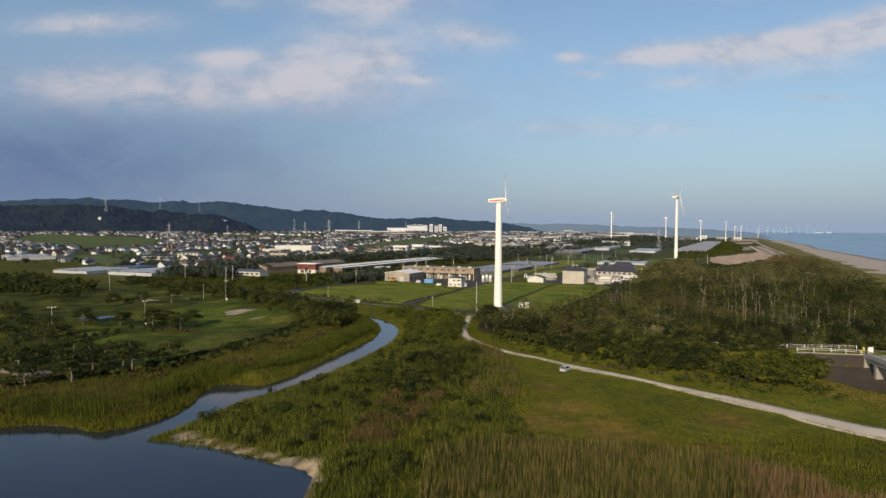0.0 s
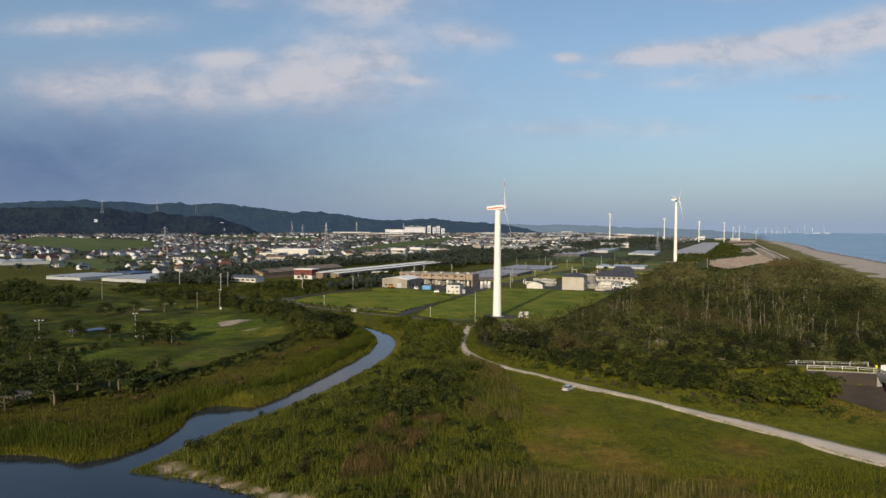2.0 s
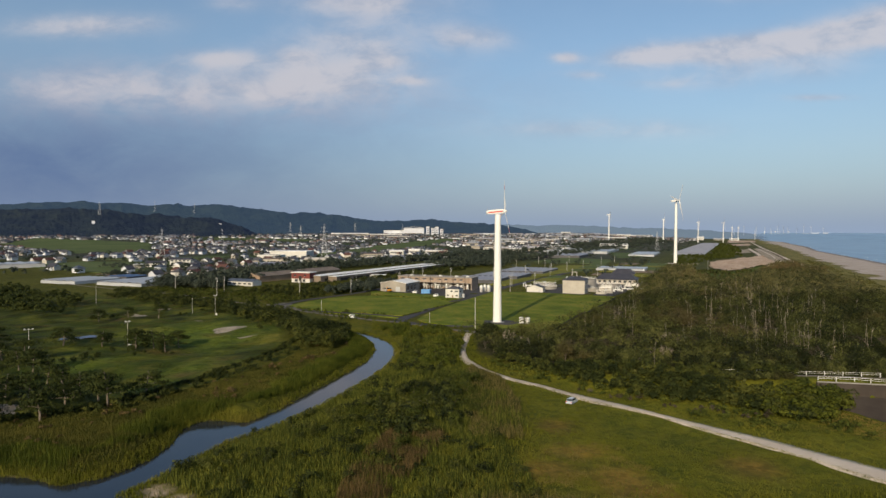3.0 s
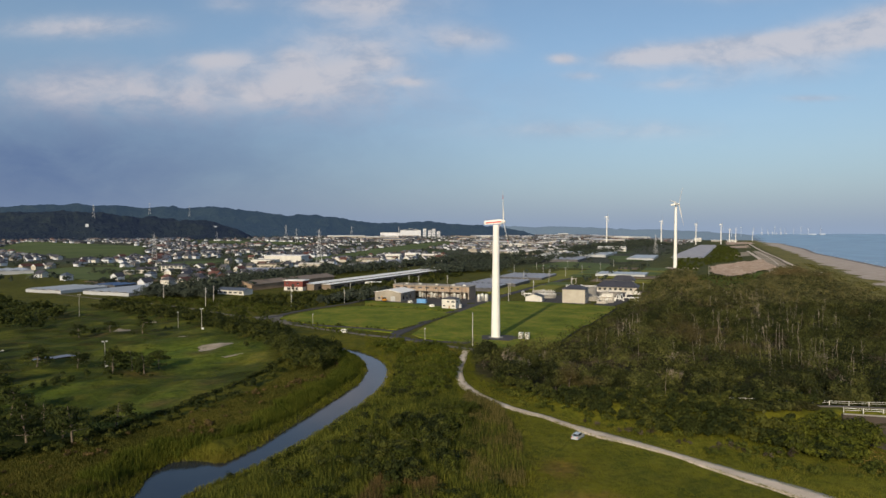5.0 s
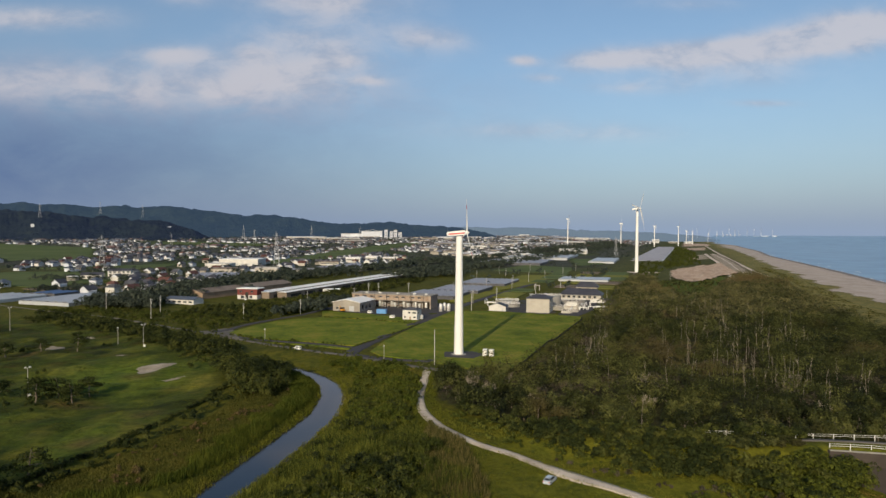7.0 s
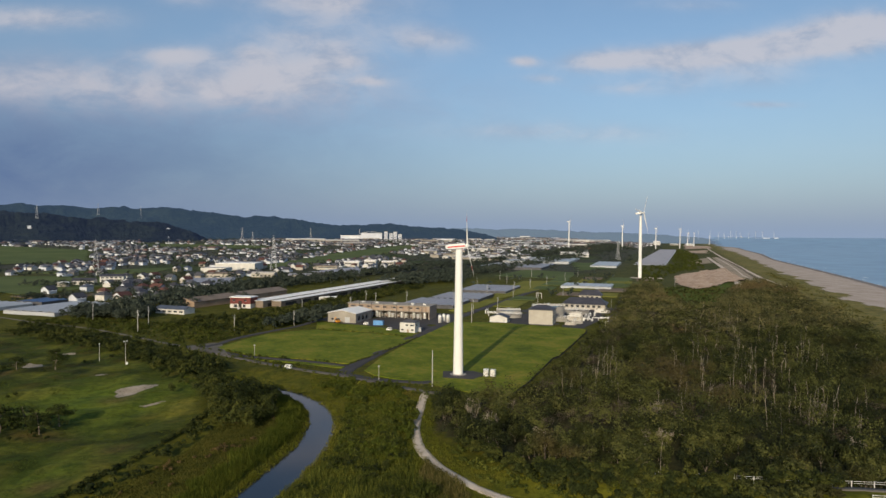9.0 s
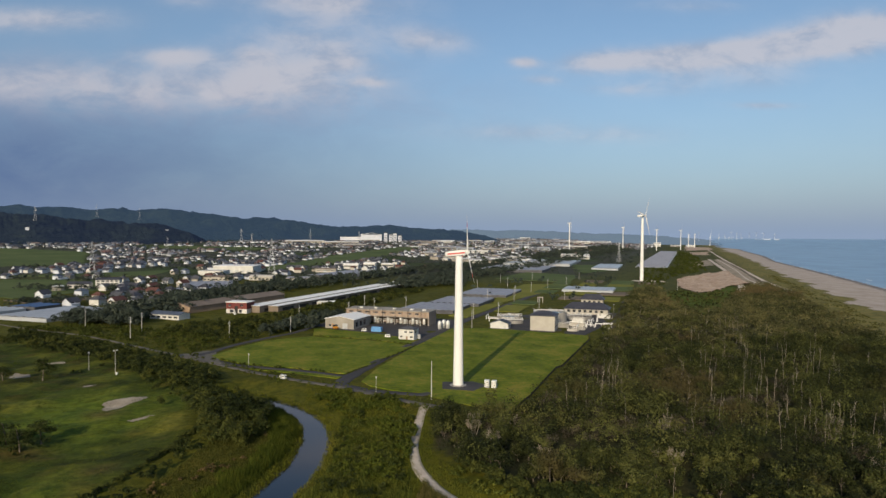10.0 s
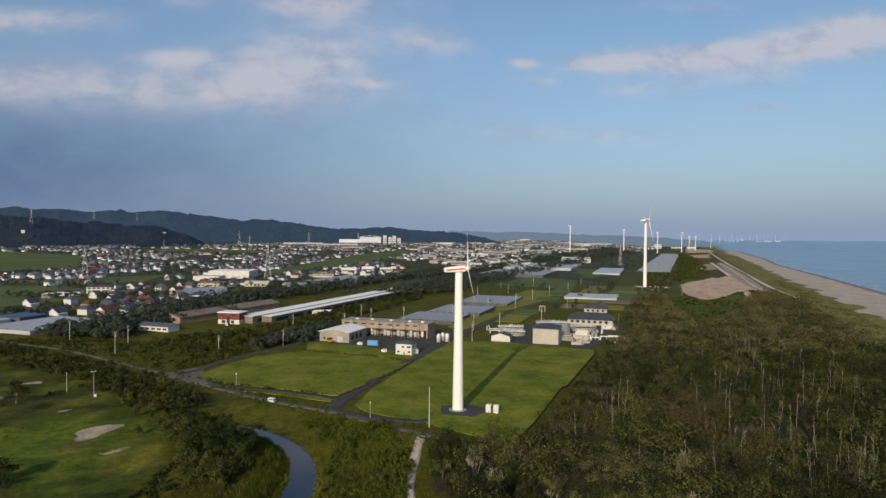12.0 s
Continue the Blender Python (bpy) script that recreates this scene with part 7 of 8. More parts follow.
def set_tone(me, values):
    """How light each plant's leaves are by nature, as a mesh attribute."""
    me.attributes.new("tone", "FLOAT", "POINT").data.foreach_set("value", np.asarray(values, np.float32))


def tree_kind(kind, leaf, wood_, name, label, category, count, group):
    made = []
    for i in range(count):
        trunk, crown = tree_parts(kind, 100 * len(kind) + i)
        ob = thing(name, pose(0, 0, -500), label, category, group)
        part("trunk", trunk, wood_, ob)
        if crown is not None:
            leaves = array_mesh("crown", crown[0], crown[1], leaf)
            set_tone(leaves, np.full(len(crown[0]), (i * 0.37) % 1.0))
            part("crown", leaves, None, ob)
        made.append(ob)
    return made


def plant(made, places, seed, scale=(0.8, 1.2)):
    """Sets copies of the made trees on the ground; the models themselves take the first places."""
    r = random.Random(seed)
    for i, (x, y) in enumerate(places):
        s = r.uniform(*scale)
        m = pose(x, y, ground_z(x, y) - 0.05, 0, 0, r.uniform(0, 360))
        if i < len(made):
            ob = made[i]
            ob.matrix_world = m
        else:
            ob = copy_thing(made[i % len(made)], m)
        ob.scale = (s, s, s * r.uniform(0.9, 1.12))


def scatter_in(poly, count, seed, keep=None):
    r = np.random.default_rng(seed)
    xs, ys = [p[0] for p in poly], [p[1] for p in poly]
    out = np.zeros((0, 2))
    while len(out) < count:
        x, y = r.uniform(min(xs), max(xs), count * 3), r.uniform(min(ys), max(ys), count * 3)
        ok = inside(x, y, poly)
        if keep is not None:
            ok &= keep(x, y)
        out = np.concatenate([out, np.stack([x[ok], y[ok]], 1)])
        if not ok.any():
            break
    return out[:count]


def wood_stuff(name, places, material, label, category, size=(3.5, 6.5), cards=60, card=0.62, seed=0, squash=0.9, fine=2.0, low=None, wide=1.0):
    """Many trees or bushes as one mass of leaf sprays on rounded crowns; low: how far the trees are stunted."""
    r = np.random.default_rng(seed)
    n = len(places)
    cards = int(cards * fine)
    z = height(places[:, 0], places[:, 1])
    h = size[0] + (size[1] - size[0]) * r.uniform(0, 1, n) ** 1.3
    if low is not None:
        h = h * low(places[:, 0], places[:, 1])
    lobes = 5
    lc = r.normal(size=(n, lobes, 3)) * np.array((0.22 * wide, 0.22 * wide, 0.13)) + np.array((0, 0, 0.58))
    lr = r.uniform(0.19, 0.34, (n, lobes)) * wide ** 0.5
    which = r.integers(0, lobes, (n, cards))
    d = r.normal(size=(n, cards, 3))
    d[..., 2] = np.where(r.uniform(size=(n, cards)) < 0.75, np.abs(d[..., 2]), d[..., 2])
    d /= np.linalg.norm(d, axis=2, keepdims=True)
    rows = np.arange(n)[:, None]
    p = lc[rows, which] + d * (lr[rows, which] * r.uniform(0.75, 1.08, (n, cards)))[..., None] * np.array((1, 1, squash))
    p[..., 2] = np.maximum(p[..., 2], 0.04)
    p = p * h[:, None, None]
    p[..., 0] += places[:, 0:1]
    p[..., 1] += places[:, 1:2]
    p[..., 2] += z[:, None]
    tall = np.repeat(h, cards)
    v, f = leaf_cards(p.reshape(-1, 3), card * 1.12 / math.sqrt(fine) * np.sqrt(tall / np.mean(h)), seed + 5, d.reshape(-1, 3))
    me = array_mesh(name, v, f, material)
    set_tone(me, np.repeat(r.uniform(0, 1, n), cards * 3))
    return tagged(new(name, me), label, category, kind="stuff")


def blades(name, places, tall, wide, material, label, category, seed, each=4, lean=0.35, spread=0.35):
    """Tufts of grass or reed: each a few upright tapering blades."""
    r = np.random.default_rng(seed)
    n = len(places)
    p = np.repeat(places, each, 0) + r.normal(0, spread, (n * each, 2))
    z = height(p[:, 0], p[:, 1]) - 0.1
    h = np.repeat(tall, each) * r.uniform(0.6, 1.15, n * each)
    a = r.uniform(0, 2 * np.pi, n * each)
    wv = np.stack([np.cos(a), np.sin(a)], 1) * (np.repeat(wide, each) * r.uniform(0.6, 1.3, n * each))[:, None]
    b = r.uniform(0, 2 * np.pi, n * each)
    tip = p + np.stack([np.cos(b), np.sin(b)], 1) * (h * lean * r.uniform(0, 1, n * each))[:, None]
    v = np.stack([np.column_stack([p - wv, z]), np.column_stack([p + wv, z]), np.column_stack([tip, z + h])], 1)
    f = np.arange(3 * len(p)).reshape(-1, 3)
    return tagged(new(name, array_mesh(name, v.reshape(-1, 3), f, material)), label, category, kind="stuff")


# the wood on the dune: 300 single trees along its near edge, the rest as a mass
PATH_LINE = [(66, -213), (54, -203), (46, -191), (38, -180), (30, -169), (20, -156), (7, -141.5), (1, -132), (-8, -122), (-16, -107), (-20, -92), (-20.5, -72), (-17, -42), (-15, -30)]
clear_path = lambda x, y: edge_distance(x, y, PATH_LINE, False) > np.interp(y, [-205, -185, -165], [3.5, 2.4, 1.5])
NEAR_EDGE = [(-13, -74), (-5, -94), (4, -108), (18, -122), (36, -134), (60, -140), (84, -140), (90, -128), (130, -128), (130, -106), (20, -92), (-2, -60), (8, -46), (-8, -38), (-12, -56)]
scrub_kinds = tree_kind("scrub", M["scrub"], M["bark"], "scrub_tree", "low wind-bent broad-leaved tree with dense dull green crown", "tree", 9, "trees along the edge of the dune wood")
beyond_fence = lambda x, y: y > np.interp(x, [p[0] for p in FAR_FENCE], [p[1] for p in FAR_FENCE]) + 3.0
plant(scrub_kinds, scatter_in(NEAR_EDGE, 230, 21, beyond_fence), 22, (0.6, 1.2))
STUNTED = [(66, -60), (78, -100), (102, -90), (165, 5), (182, 50), (205, 150), (165, 135), (115, 50)]
stunt = lambda x, y: 1.0 - 0.22 * np.where(inside(x, y, STUNTED), smooth(0, 14, edge_distance(x, y, STUNTED)), 0) - 0.28 * smooth(0.2, 0.9, waves(x, y, 32, 34)) + 0.22 * smooth(0.2, 0.9, waves(x, y, 24, 35))
rest = scatter_in(FOREST, 3900, 23, lambda x, y: ~inside(x, y, NEAR_EDGE) & (beyond_fence(x, y) | (x < 5)))
kind_of = waves(rest[:, 0], rest[:, 1], 60, 28) + 0.5 * waves(rest[:, 0], rest[:, 1], 18, 29) + np.random.default_rng(30).normal(0, 0.35, len(rest)) + 0.60 * smooth(20, 150, rest[:, 1]) * smooth(230, 150, rest[:, 0]) + 0.45 * smooth(110, 40, rest[:, 0]) * smooth(-20, -60, rest[:, 1]) - 0.5 * smooth(120, 200, rest[:, 0])
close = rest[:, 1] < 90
for nm, sel, mt, lab, hs, cd in (("dune_wood", kind_of < 0.25, "scrub", "dense dune wood of low scrubby dull green trees", (3.4, 10.5), 0.40), ("olive_wood", (kind_of >= 0.25) & (kind_of < 0.72), "olive", "paler olive-green trees of the dune wood", (3.2, 9.4), 0.37),
                                 ("leafless_scrub", kind_of >= 0.72, "twig", "grey-brown leafless scrub of the dune wood", (3.5, 6.0), 0.28)):
    wood_stuff(nm, rest[sel & close], M[mt], lab, "wood", hs, 130, cd, 24, 1.05, 2.5, stunt, 1.35)
    # from y 90 on, scrub takes a paler copy of its colour
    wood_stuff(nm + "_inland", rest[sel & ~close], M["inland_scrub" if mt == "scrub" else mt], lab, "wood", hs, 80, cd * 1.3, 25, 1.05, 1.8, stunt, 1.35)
dead_kinds = tree_kind("dead", None, M["dead_wood"], "dead_tree", "bare bleached dead tree standing in the dune wood", "dead tree", 10, "dead trees in the dune wood")
dead_zone = np.concatenate([scatter_in(STUNTED, 100, 24, lambda x, y: waves(x, y, 30, 36) > -0.1), scatter_in([(85, -85), (120, -66), (125, -95), (95, -105)], 16, 18), scatter_in([(40, -60), (70, -10), (84, 40), (60, 0), (30, -50)], 22, 19), scatter_in(FOREST, 52, 25, lambda x, y: (waves(x, y, 110, 26) > 0.05) & (x < 190) & (x > 25) & (y < 200))])
plant(dead_kinds, dead_zone, 27, (0.8, 1.15))
fan_kinds = tree_kind("fan", None, M["dead_wood"], "bare_shrub", "leafless grey-brown shrub with forked stems", "shrub", 5, "leafless shrubs of the dune wood")
plant(fan_kinds, [(2, -80), (-2, -69), (-1, -61), (11, -61), (14, -91), (57, -71), (49, -97), (53, -37), (109, -75), (97, -109), (5, -74), (8, -68), (60, -66), (44, -94), (113, -70)], 37, (0.95, 1.35))

# pines of the golf course
pine_kinds = tree_kind("pine", M["pine"], M["bark"], "pine_tree", "dark green wind-shaped pine tree on the golf course", "pine tree", 6, "pines on the golf course")
pines = [(-132, -172), (-124, -166), (-149, -140), (-120, -147), (-111, -139), (-179, -59), (-175, -89), (-218, -43), (-134, -70), (-145, -71), (-162, -62),
         (-138, -148), (-158, -132), (-147, -124), (-140, -66), (-131, -64), (-127, -150), (-143, -158), (-155, -150), (-136, -136), (-128, -141), (-165, -140), (-190, -95), (-184, -88),
         (-205, -60), (-214, -66), (-168, -104), (-160, -110), (-230, -30), (-200, 10), (-190, 20), (-176, 24), (-115, -152)]
plant(pine_kinds, pines, 31, (0.85, 1.25))

# bushes
bush_kinds = tree_kind("bushy", M["bush"], M["bark"], "bush", "round leafy green bush", "bush", 6, "bushes by the river and the fields")
by_river = [(-41, -172), (-36, -168), (-27, -172), (-31, -160), (-36, -145), (-23, -137), (-30, -140), (-26, -148), (-38, -187), (-22, -160), (-34, -152), (-40, -158), (-28, -130), (-45, -150)]
plant(bush_kinds, by_river + [tuple(p) for p in scatter_in([(-38, -160), (-20, -155), (-18, -128), (-32, -125)], 24, 33)], 34, (0.4, 0.75))
HEDGE = [(-139, -171), (-131, -164), (-119, -156), (-110, -143), (-103, -124), (-96, -100), (-90, -72), (-88, -46), (-96, -18), (-106, 2), (-124, 28), (-150, 52)]


def along(line, count, seed, wide):
    r = random.Random(seed)
    out = []
    for i in range(count):
        k_ = r.random() * (len(line) - 1)
        j = int(k_)
        t = k_ - j
        out.append((line[j][0] * (1 - t) + line[j + 1][0] * t + r.gauss(0, wide), line[j][1] * (1 - t) + line[j + 1][1] * t + r.gauss(0, wide)))
    return np.array(out)


wood_stuff("hedge", along(HEDGE[:8], 520, 41, 0.5), M["dark_bush"], "low dark hedge along the golf course", "hedge", (0.7, 1.5), 40, 0.22, 42)
spots_ = scatter_in(GOLF, 9000, 173, lambda x, y: (waves(x, y, 24, 174) + 0.6 * waves(x, y, 9, 175) > 0.25) & (x > -240) & (y < 110))
blades("golf_rough", spots_, np.full(len(spots_), 0.42), np.full(len(spots_), 0.10), M["weed"], "patches of longer rough grass on the golf course", "grass", 176, 4, 0.7, 0.4)
wood_stuff("thicket", along([(x + 5.5, y + 0.5) for x, y in HEDGE[1:9]], 110, 43, 1.9), M["dark_bush"], "thicket of dark bushes between river and golf course", "thicket", (0.8, 2.6), 90, 0.32, 44)
wood_stuff("lane_thicket", along(HEDGE[8:], 210, 48, 5.0), M["dark_bush"], "thicket of dark bushes between lane and golf course", "thicket", (1.5, 4.4), 90, 0.38, 49)
GROVE_BY_RIVER = [(-100, -14), (-87, -22), (-77, -30), (-69, -40), (-66, -60), (-70, -74), (-80, -70), (-92, -46)]
wood_stuff("river_grove", scatter_in(GROVE_BY_RIVER, 110, 45), M["dark_bush"], "tall dense grove of dark bushes in the river's bend", "grove", (4.0, 7.5), 170, 0.42, 46, 1.2)
GOLF_BUSHES = [(-140, -72), (-146, -76), (-134, -68), (-152, -80), (-158, -88), (-165, -128), (-172, -120), (-150, -146), (-142, -152), (-196, -100), (-210, -62), (-222, -50), (-128, -158), (-185, 25), (-205, 15), (-170, 40)]
wood_stuff("golf_bushes", along(GOLF_BUSHES, 80, 47, 5), M["pine"], "dark bushes between the pines of the golf course", "bushes", (1.2, 3.2), 70, 0.36, 48)

# ---- tree belts, thickets and grass ----
belt = np.concatenate([along(BELTS[0], 1150, 71, 13), along(BELTS[1], 900, 72, 15)])
wood_stuff("tree_belt", belt, M["hazy_leaf"], "dark belts of windbreak trees on the plain", "tree belt", (6, 12), 46, 1.2, 73, fine=1.4)
COAST_WOOD = [(243, 415), (276, 438), (298, 500), (360, 625), (411, 703), (481, 753), (640, 1100), (790, 1430), (940, 1788), (1010, 2000), (985, 1985), (760, 1500), (560, 1060), (512, 930), (470, 900), (424, 862), (330, 660)]
wood_stuff("coast_wood", scatter_in(COAST_WOOD, 900, 74, lambda x, y: waves(x, y, 60, 73) > -0.2), M["bush"], "dark strip of scrub behind the coast", "wood", (2, 5), 40, 0.95, 75, fine=1.2)
GROVE = [(-256, 192), (-226, 178), (-190, 172), (-200, 200), (-212, 230), (-226, 250), (-236, 226)]
wood_stuff("grove", scatter_in(GROVE, 130, 76), M["hazy_leaf"], "dense dark grove beside the greenhouses", "grove", (5, 10), 110, 0.8, 77, fine=2.6, wide=1.3)
SLOPE = [(-130, 88), (-110, 116), (-92, 152), (-82, 200), (-52, 290), (-24, 350), (12, 450), (-26, 450), (-84, 300), (-120, 215), (-158, 180), (-178, 160), (-112, 108)]
wood_stuff("slope_bushes", scatter_in(SLOPE, 1000, 78, lambda x, y: waves(x, y, 60, 79) > -0.8), M["dark_bush"], "dark bushes on the grassy rise before the long halls", "bushes", (1.6, 4.4), 56, 0.56, 80)
UPPER = [(-250, 118), (-194, 76), (-167, 58), (-123, 12), (-103, 2), (-99, 8), (-100, 18), (-116, 40), (-143, 66), (-178, 96), (-220, 128), (-262, 158)]
wood_stuff("road_thicket", scatter_in(UPPER, 420, 81), M["dark_bush"], "thicket of dark bushes below the lane", "thicket", (2.0, 4.6), 78, 0.43, 82)
LEFT = [(-420, 60), (-330, 40), (-260, 40), (-225, 20), (-260, 110), (-330, 150), (-420, 150)]
wood_stuff("golf_wood", scatter_in(LEFT, 260, 83), M["pine"], "dark pine wood at the golf course's edge", "wood", (5, 8), 70, 0.85, 84)
town = np.stack([r_.uniform(-2300, 1100, 20000), r_.uniform(330, 3300, 20000)], 1)
keep = (town[:, 0] > -0.78 * (town[:, 1] + 340)) & (town[:, 0] < verge_x(town[:, 1]) - 250) & (waves(town[:, 0], town[:, 1], 150, 85) > -0.15)
for poly in EMPTY:
    keep &= ~inside(town[:, 0], town[:, 1], poly)
keep &= ~((town[:, 0] > -200) & (town[:, 0] < 60) & (town[:, 1] < 480))
keep &= ~((town[:, 0] > -310) & (town[:, 0] < -150) & (town[:, 1] > 440) & (town[:, 1] < 780))
keep &= ~((town[:, 0] > -160) & (town[:, 0] < -40) & (town[:, 1] > 630) & (town[:, 1] < 780))
keep &= ~((town[:, 0] > 100) & (town[:, 0] < 420) & (town[:, 1] > 790) & (town[:, 1] < 1230))
wood_stuff("town_trees", town[keep][:6800], M["hazy_leaf"], "dark garden trees between the town's houses", "trees", (3.5, 8), 16, 1.5, 86, fine=1.0)
NEAR_TREES = [(-240, 320), (-225, 345), (-300, 320), (-330, 300), (-250, 370), (-205, 360), (-200, 400), (-320, 440), (-270, 450), (-380, 440), (-410, 455), (-180, 480), (-265, 430), (-300, 480), (-345, 500)]
wood_stuff("farm_trees", np.concatenate([along(NEAR_TREES, 230, 87, 11), along([(-310, 600), (-260, 640), (-210, 660), (-170, 600), (-260, 560), (-330, 560), (-390, 560), (-440, 600)], 130, 86, 14)]), M["hazy_leaf"], "dark trees between the farm houses", "trees", (3.5, 8), 80, 0.75, 88, fine=2.2, wide=1.3)

# shrubs along the drive and the lawns
wood_stuff("lawn_shrubs", np.concatenate([along([(-111, 60), (-98, 47), (-73, 36.5), (-53, 26)], 42, 89, 0.25), along([(-47, 24), (-34, 49), (-24, 72), (-14, 95)], 46, 90, 0.3), along([(-76, 131), (-41, 115.5), (-16, 97)], 40, 91, 0.3)]),
           M["bush"], "row of small clipped shrubs round the lawns", "shrubs", (0.7, 1.3), 36, 0.22, 92)

# bush bank in front of the wood, and bushes in the meadow
RIGHT_BUSH = [(50, -156), (54, -166), (63, -168), (73, -152), (54, -148)]
wood_stuff("light_bushes", scatter_in(RIGHT_BUSH, 90, 120), M["light_bush"], "bright green bushes beside the retaining wall", "bushes", (2.2, 4.2), 120, 0.42, 121)
BANK_BUSH = [(-12, -84), (-6, -100), (2, -118), (11, -130), (20, -141), (31, -149), (45, -153), (51, -160), (57, -168), (66, -164), (72, -153), (72, -149), (60, -143.5), (38, -133), (20, -125), (6, -114), (-4, -98)]
wood_stuff("bank_bushes", scatter_in(BANK_BUSH, 340, 93, lambda x, y: x + 0.6 * (y + 150) < 54), M["dark_bush"], "dark rounded bushes on the slope below the road fence", "bushes", (1.6, 3.9), 120, 0.36, 94, 1.0, 2.2)
wood_stuff("slope_shrubs", scatter_in([(8, -134), (20, -146), (34, -154), (52, -164), (46, -166), (28, -156), (12, -142)], 26, 96), M["twig"], "small brown shrubs on the grassy slope by the track", "shrubs", (1.0, 2.2), 60, 0.2, 98)
THICK = [(-46, -170), (-38, -180), (-26, -174), (-25, -148), (-29, -134), (-38, -136), (-44, -152)]
wood_stuff("meadow_bushes", scatter_in(THICK, 110, 95, lambda x, y: waves(x, y, 34, 96) > -0.2), M["dark_bush"], "dark bushes in the rough meadow", "bushes", (1.6, 4.6), 110, 0.36, 97)
LUSH = [(-84, -197), (-60, -212), (-50, -226), (-48, -250), (-27, -250), (-29, -226), (-24, -213), (-12, -215), (-18, -170), (-22, -110), (-30, -60), (-44, -40), (-44, -90), (-56, -130), (-70, -168)]
wet = lambda x, y: ~inside(x, y, RIVER) & (edge_distance(x, y, RIVER) > 0.35)
off_beach = lambda x, y: edge_distance(x, y, [(-86, -201), (-73, -207), (-66, -211), (-60, -214), (-53, -218), (-50, -228)], False) > 1.3
wood_stuff("lush_weeds", scatter_in(LUSH, 420, 98, lambda x, y: ~inside(x, y, RIVER) & (edge_distance(x, y, RIVER) > 1.6) & (waves(x, y, 22, 100) > 0.0) & off_beach(x, y)), M["dark_bush"], "lush dark green weeds along the river", "weeds", (1.0, 2.8), 50, 0.26, 99)
spots_ = scatter_in(LUSH, 17000, 170, lambda x, y: wet(x, y) & off_beach(x, y))
blades("lush_cane", spots_, 1.5 + 0.8 * np.clip(waves(spots_[:, 0], spots_[:, 1], 14, 171), -1.2, 1.2), np.full(len(spots_), 0.085), M["lush"], "dense bed of dark green cane along the river", "cane", 172, 6, 0.35, 0.42)

MEADOW = [(-86, -200), (-50, -218), (-49, -260), (80, -260), (110, -190), (72, -158), (52, -156), (34, -146), (18, -132), (4, -118), (-8, -102), (-15, -84), (-14, -40), (-22, -26), (-44, -8), (-62, 6), (-60, -14), (-50, -34), (-44, -52), (-43, -72), (-48, -108), (-56, -128), (-68, -166)]
open_ground = lambda x, y: wet(x, y) & clear_path(x, y) & off_beach(x, y) & (np.hypot(x - 5.2, y + 149.6) > 2.4)
spots_ = scatter_in(MEADOW, 34000, 101, open_ground)
parched = sum(np.exp(-((spots_[:, 0] - u) / a) ** 2 - ((spots_[:, 1] - v) / b) ** 2) for u, v, a, b in DRIED)
spots_ = spots_[(parched < 0.35) | (np.random.default_rng(193).uniform(size=len(spots_)) < 0.22)]
tall_ = 0.75 + 0.35 * waves(spots_[:, 0], spots_[:, 1], 30, 102) + 0.15
turf = 1 - 0.48 * smooth(-14, -4, spots_[:, 0]) * smooth(-212, -203, spots_[:, 1])
blades("meadow_grass", spots_, np.clip(tall_, 0.35, 1.4) * turf * np.clip(edge_distance(spots_[:, 0], spots_[:, 1], RIVER) / 14, 0.45, 1), np.full(len(spots_), 0.075), M["grass"], "rough green and yellow meadow grass", "grass", 103, 5, 0.55, 0.34)
rnd_ = np.random.default_rng(187)
edge = along(PATH_LINE, 2600, 188, 0.35)
half_ = np.interp(edge[:, 1], [-213, -203, -191, -180, -165, -140], [5.0, 3.6, 2.6, 2.0, 1.6, 1.5]) * rnd_.choice([-1.0, 1.0], len(edge))
edge = edge + np.stack([half_ * 0.80, half_ * 0.60], 1)
blades("verge_grass", edge, np.full(len(edge), 0.4), np.full(len(edge), 0.07), M["grass"], "ragged grass along the edges of the track", "grass", 189, 5, 0.6, 0.3)
LEFT_BANK = [(-124, -190), (-104, -194), (-96, -180), (-93, -166), (-86, -153), (-76, -142), (-70, -126), (-64, -102), (-58, -78), (-57, -58), (-60, -38), (-66, -24), (-76, -12), (-90, 0), (-84, -30), (-80, -58), (-84, -92), (-94, -122), (-108, -146), (-122, -162), (-140, -174)]
spots_ = scatter_in(LEFT_BANK, 21000, 104, wet)
near_w = edge_distance(spots_[:, 0], spots_[:, 1], RIVER)
fringe = near_w + 3.0 * waves(spots_[:, 0], spots_[:, 1], 16, 177) < 8.5
blades("bank_grass", spots_[~fringe], np.full(int((~fringe).sum()), 0.65), np.full(int((~fringe).sum()), 0.085), M["bank_weed"], "rough brownish grass on the river's far bank", "grass", 105, 5, 0.5, 0.34)
blades("bank_cane", spots_[fringe], 1.7 + 0.5 * waves(spots_[fringe, 0], spots_[fringe, 1], 12, 178), np.full(int(fringe.sum()), 0.085), M["weed"], "green cane along the river's far bank", "cane", 179, 6, 0.3, 0.4)
wood_stuff("bank_brush", scatter_in(LEFT_BANK, 110, 183, lambda x, y: wet(x, y) & (edge_distance(x, y, RIVER) > 10) & (waves(x, y, 20, 184) > 0.1)), M["brown_weed"], "low brown brush on the river's far bank", "brush", (0.6, 1.6), 50, 0.26, 185)
edge = along(RIVER[5:25], 3000, 106, 1.8)
edge = edge[~inside(edge[:, 0], edge[:, 1], RIVER) | (edge_distance(edge[:, 0], edge[:, 1], RIVER) < 0.6)]
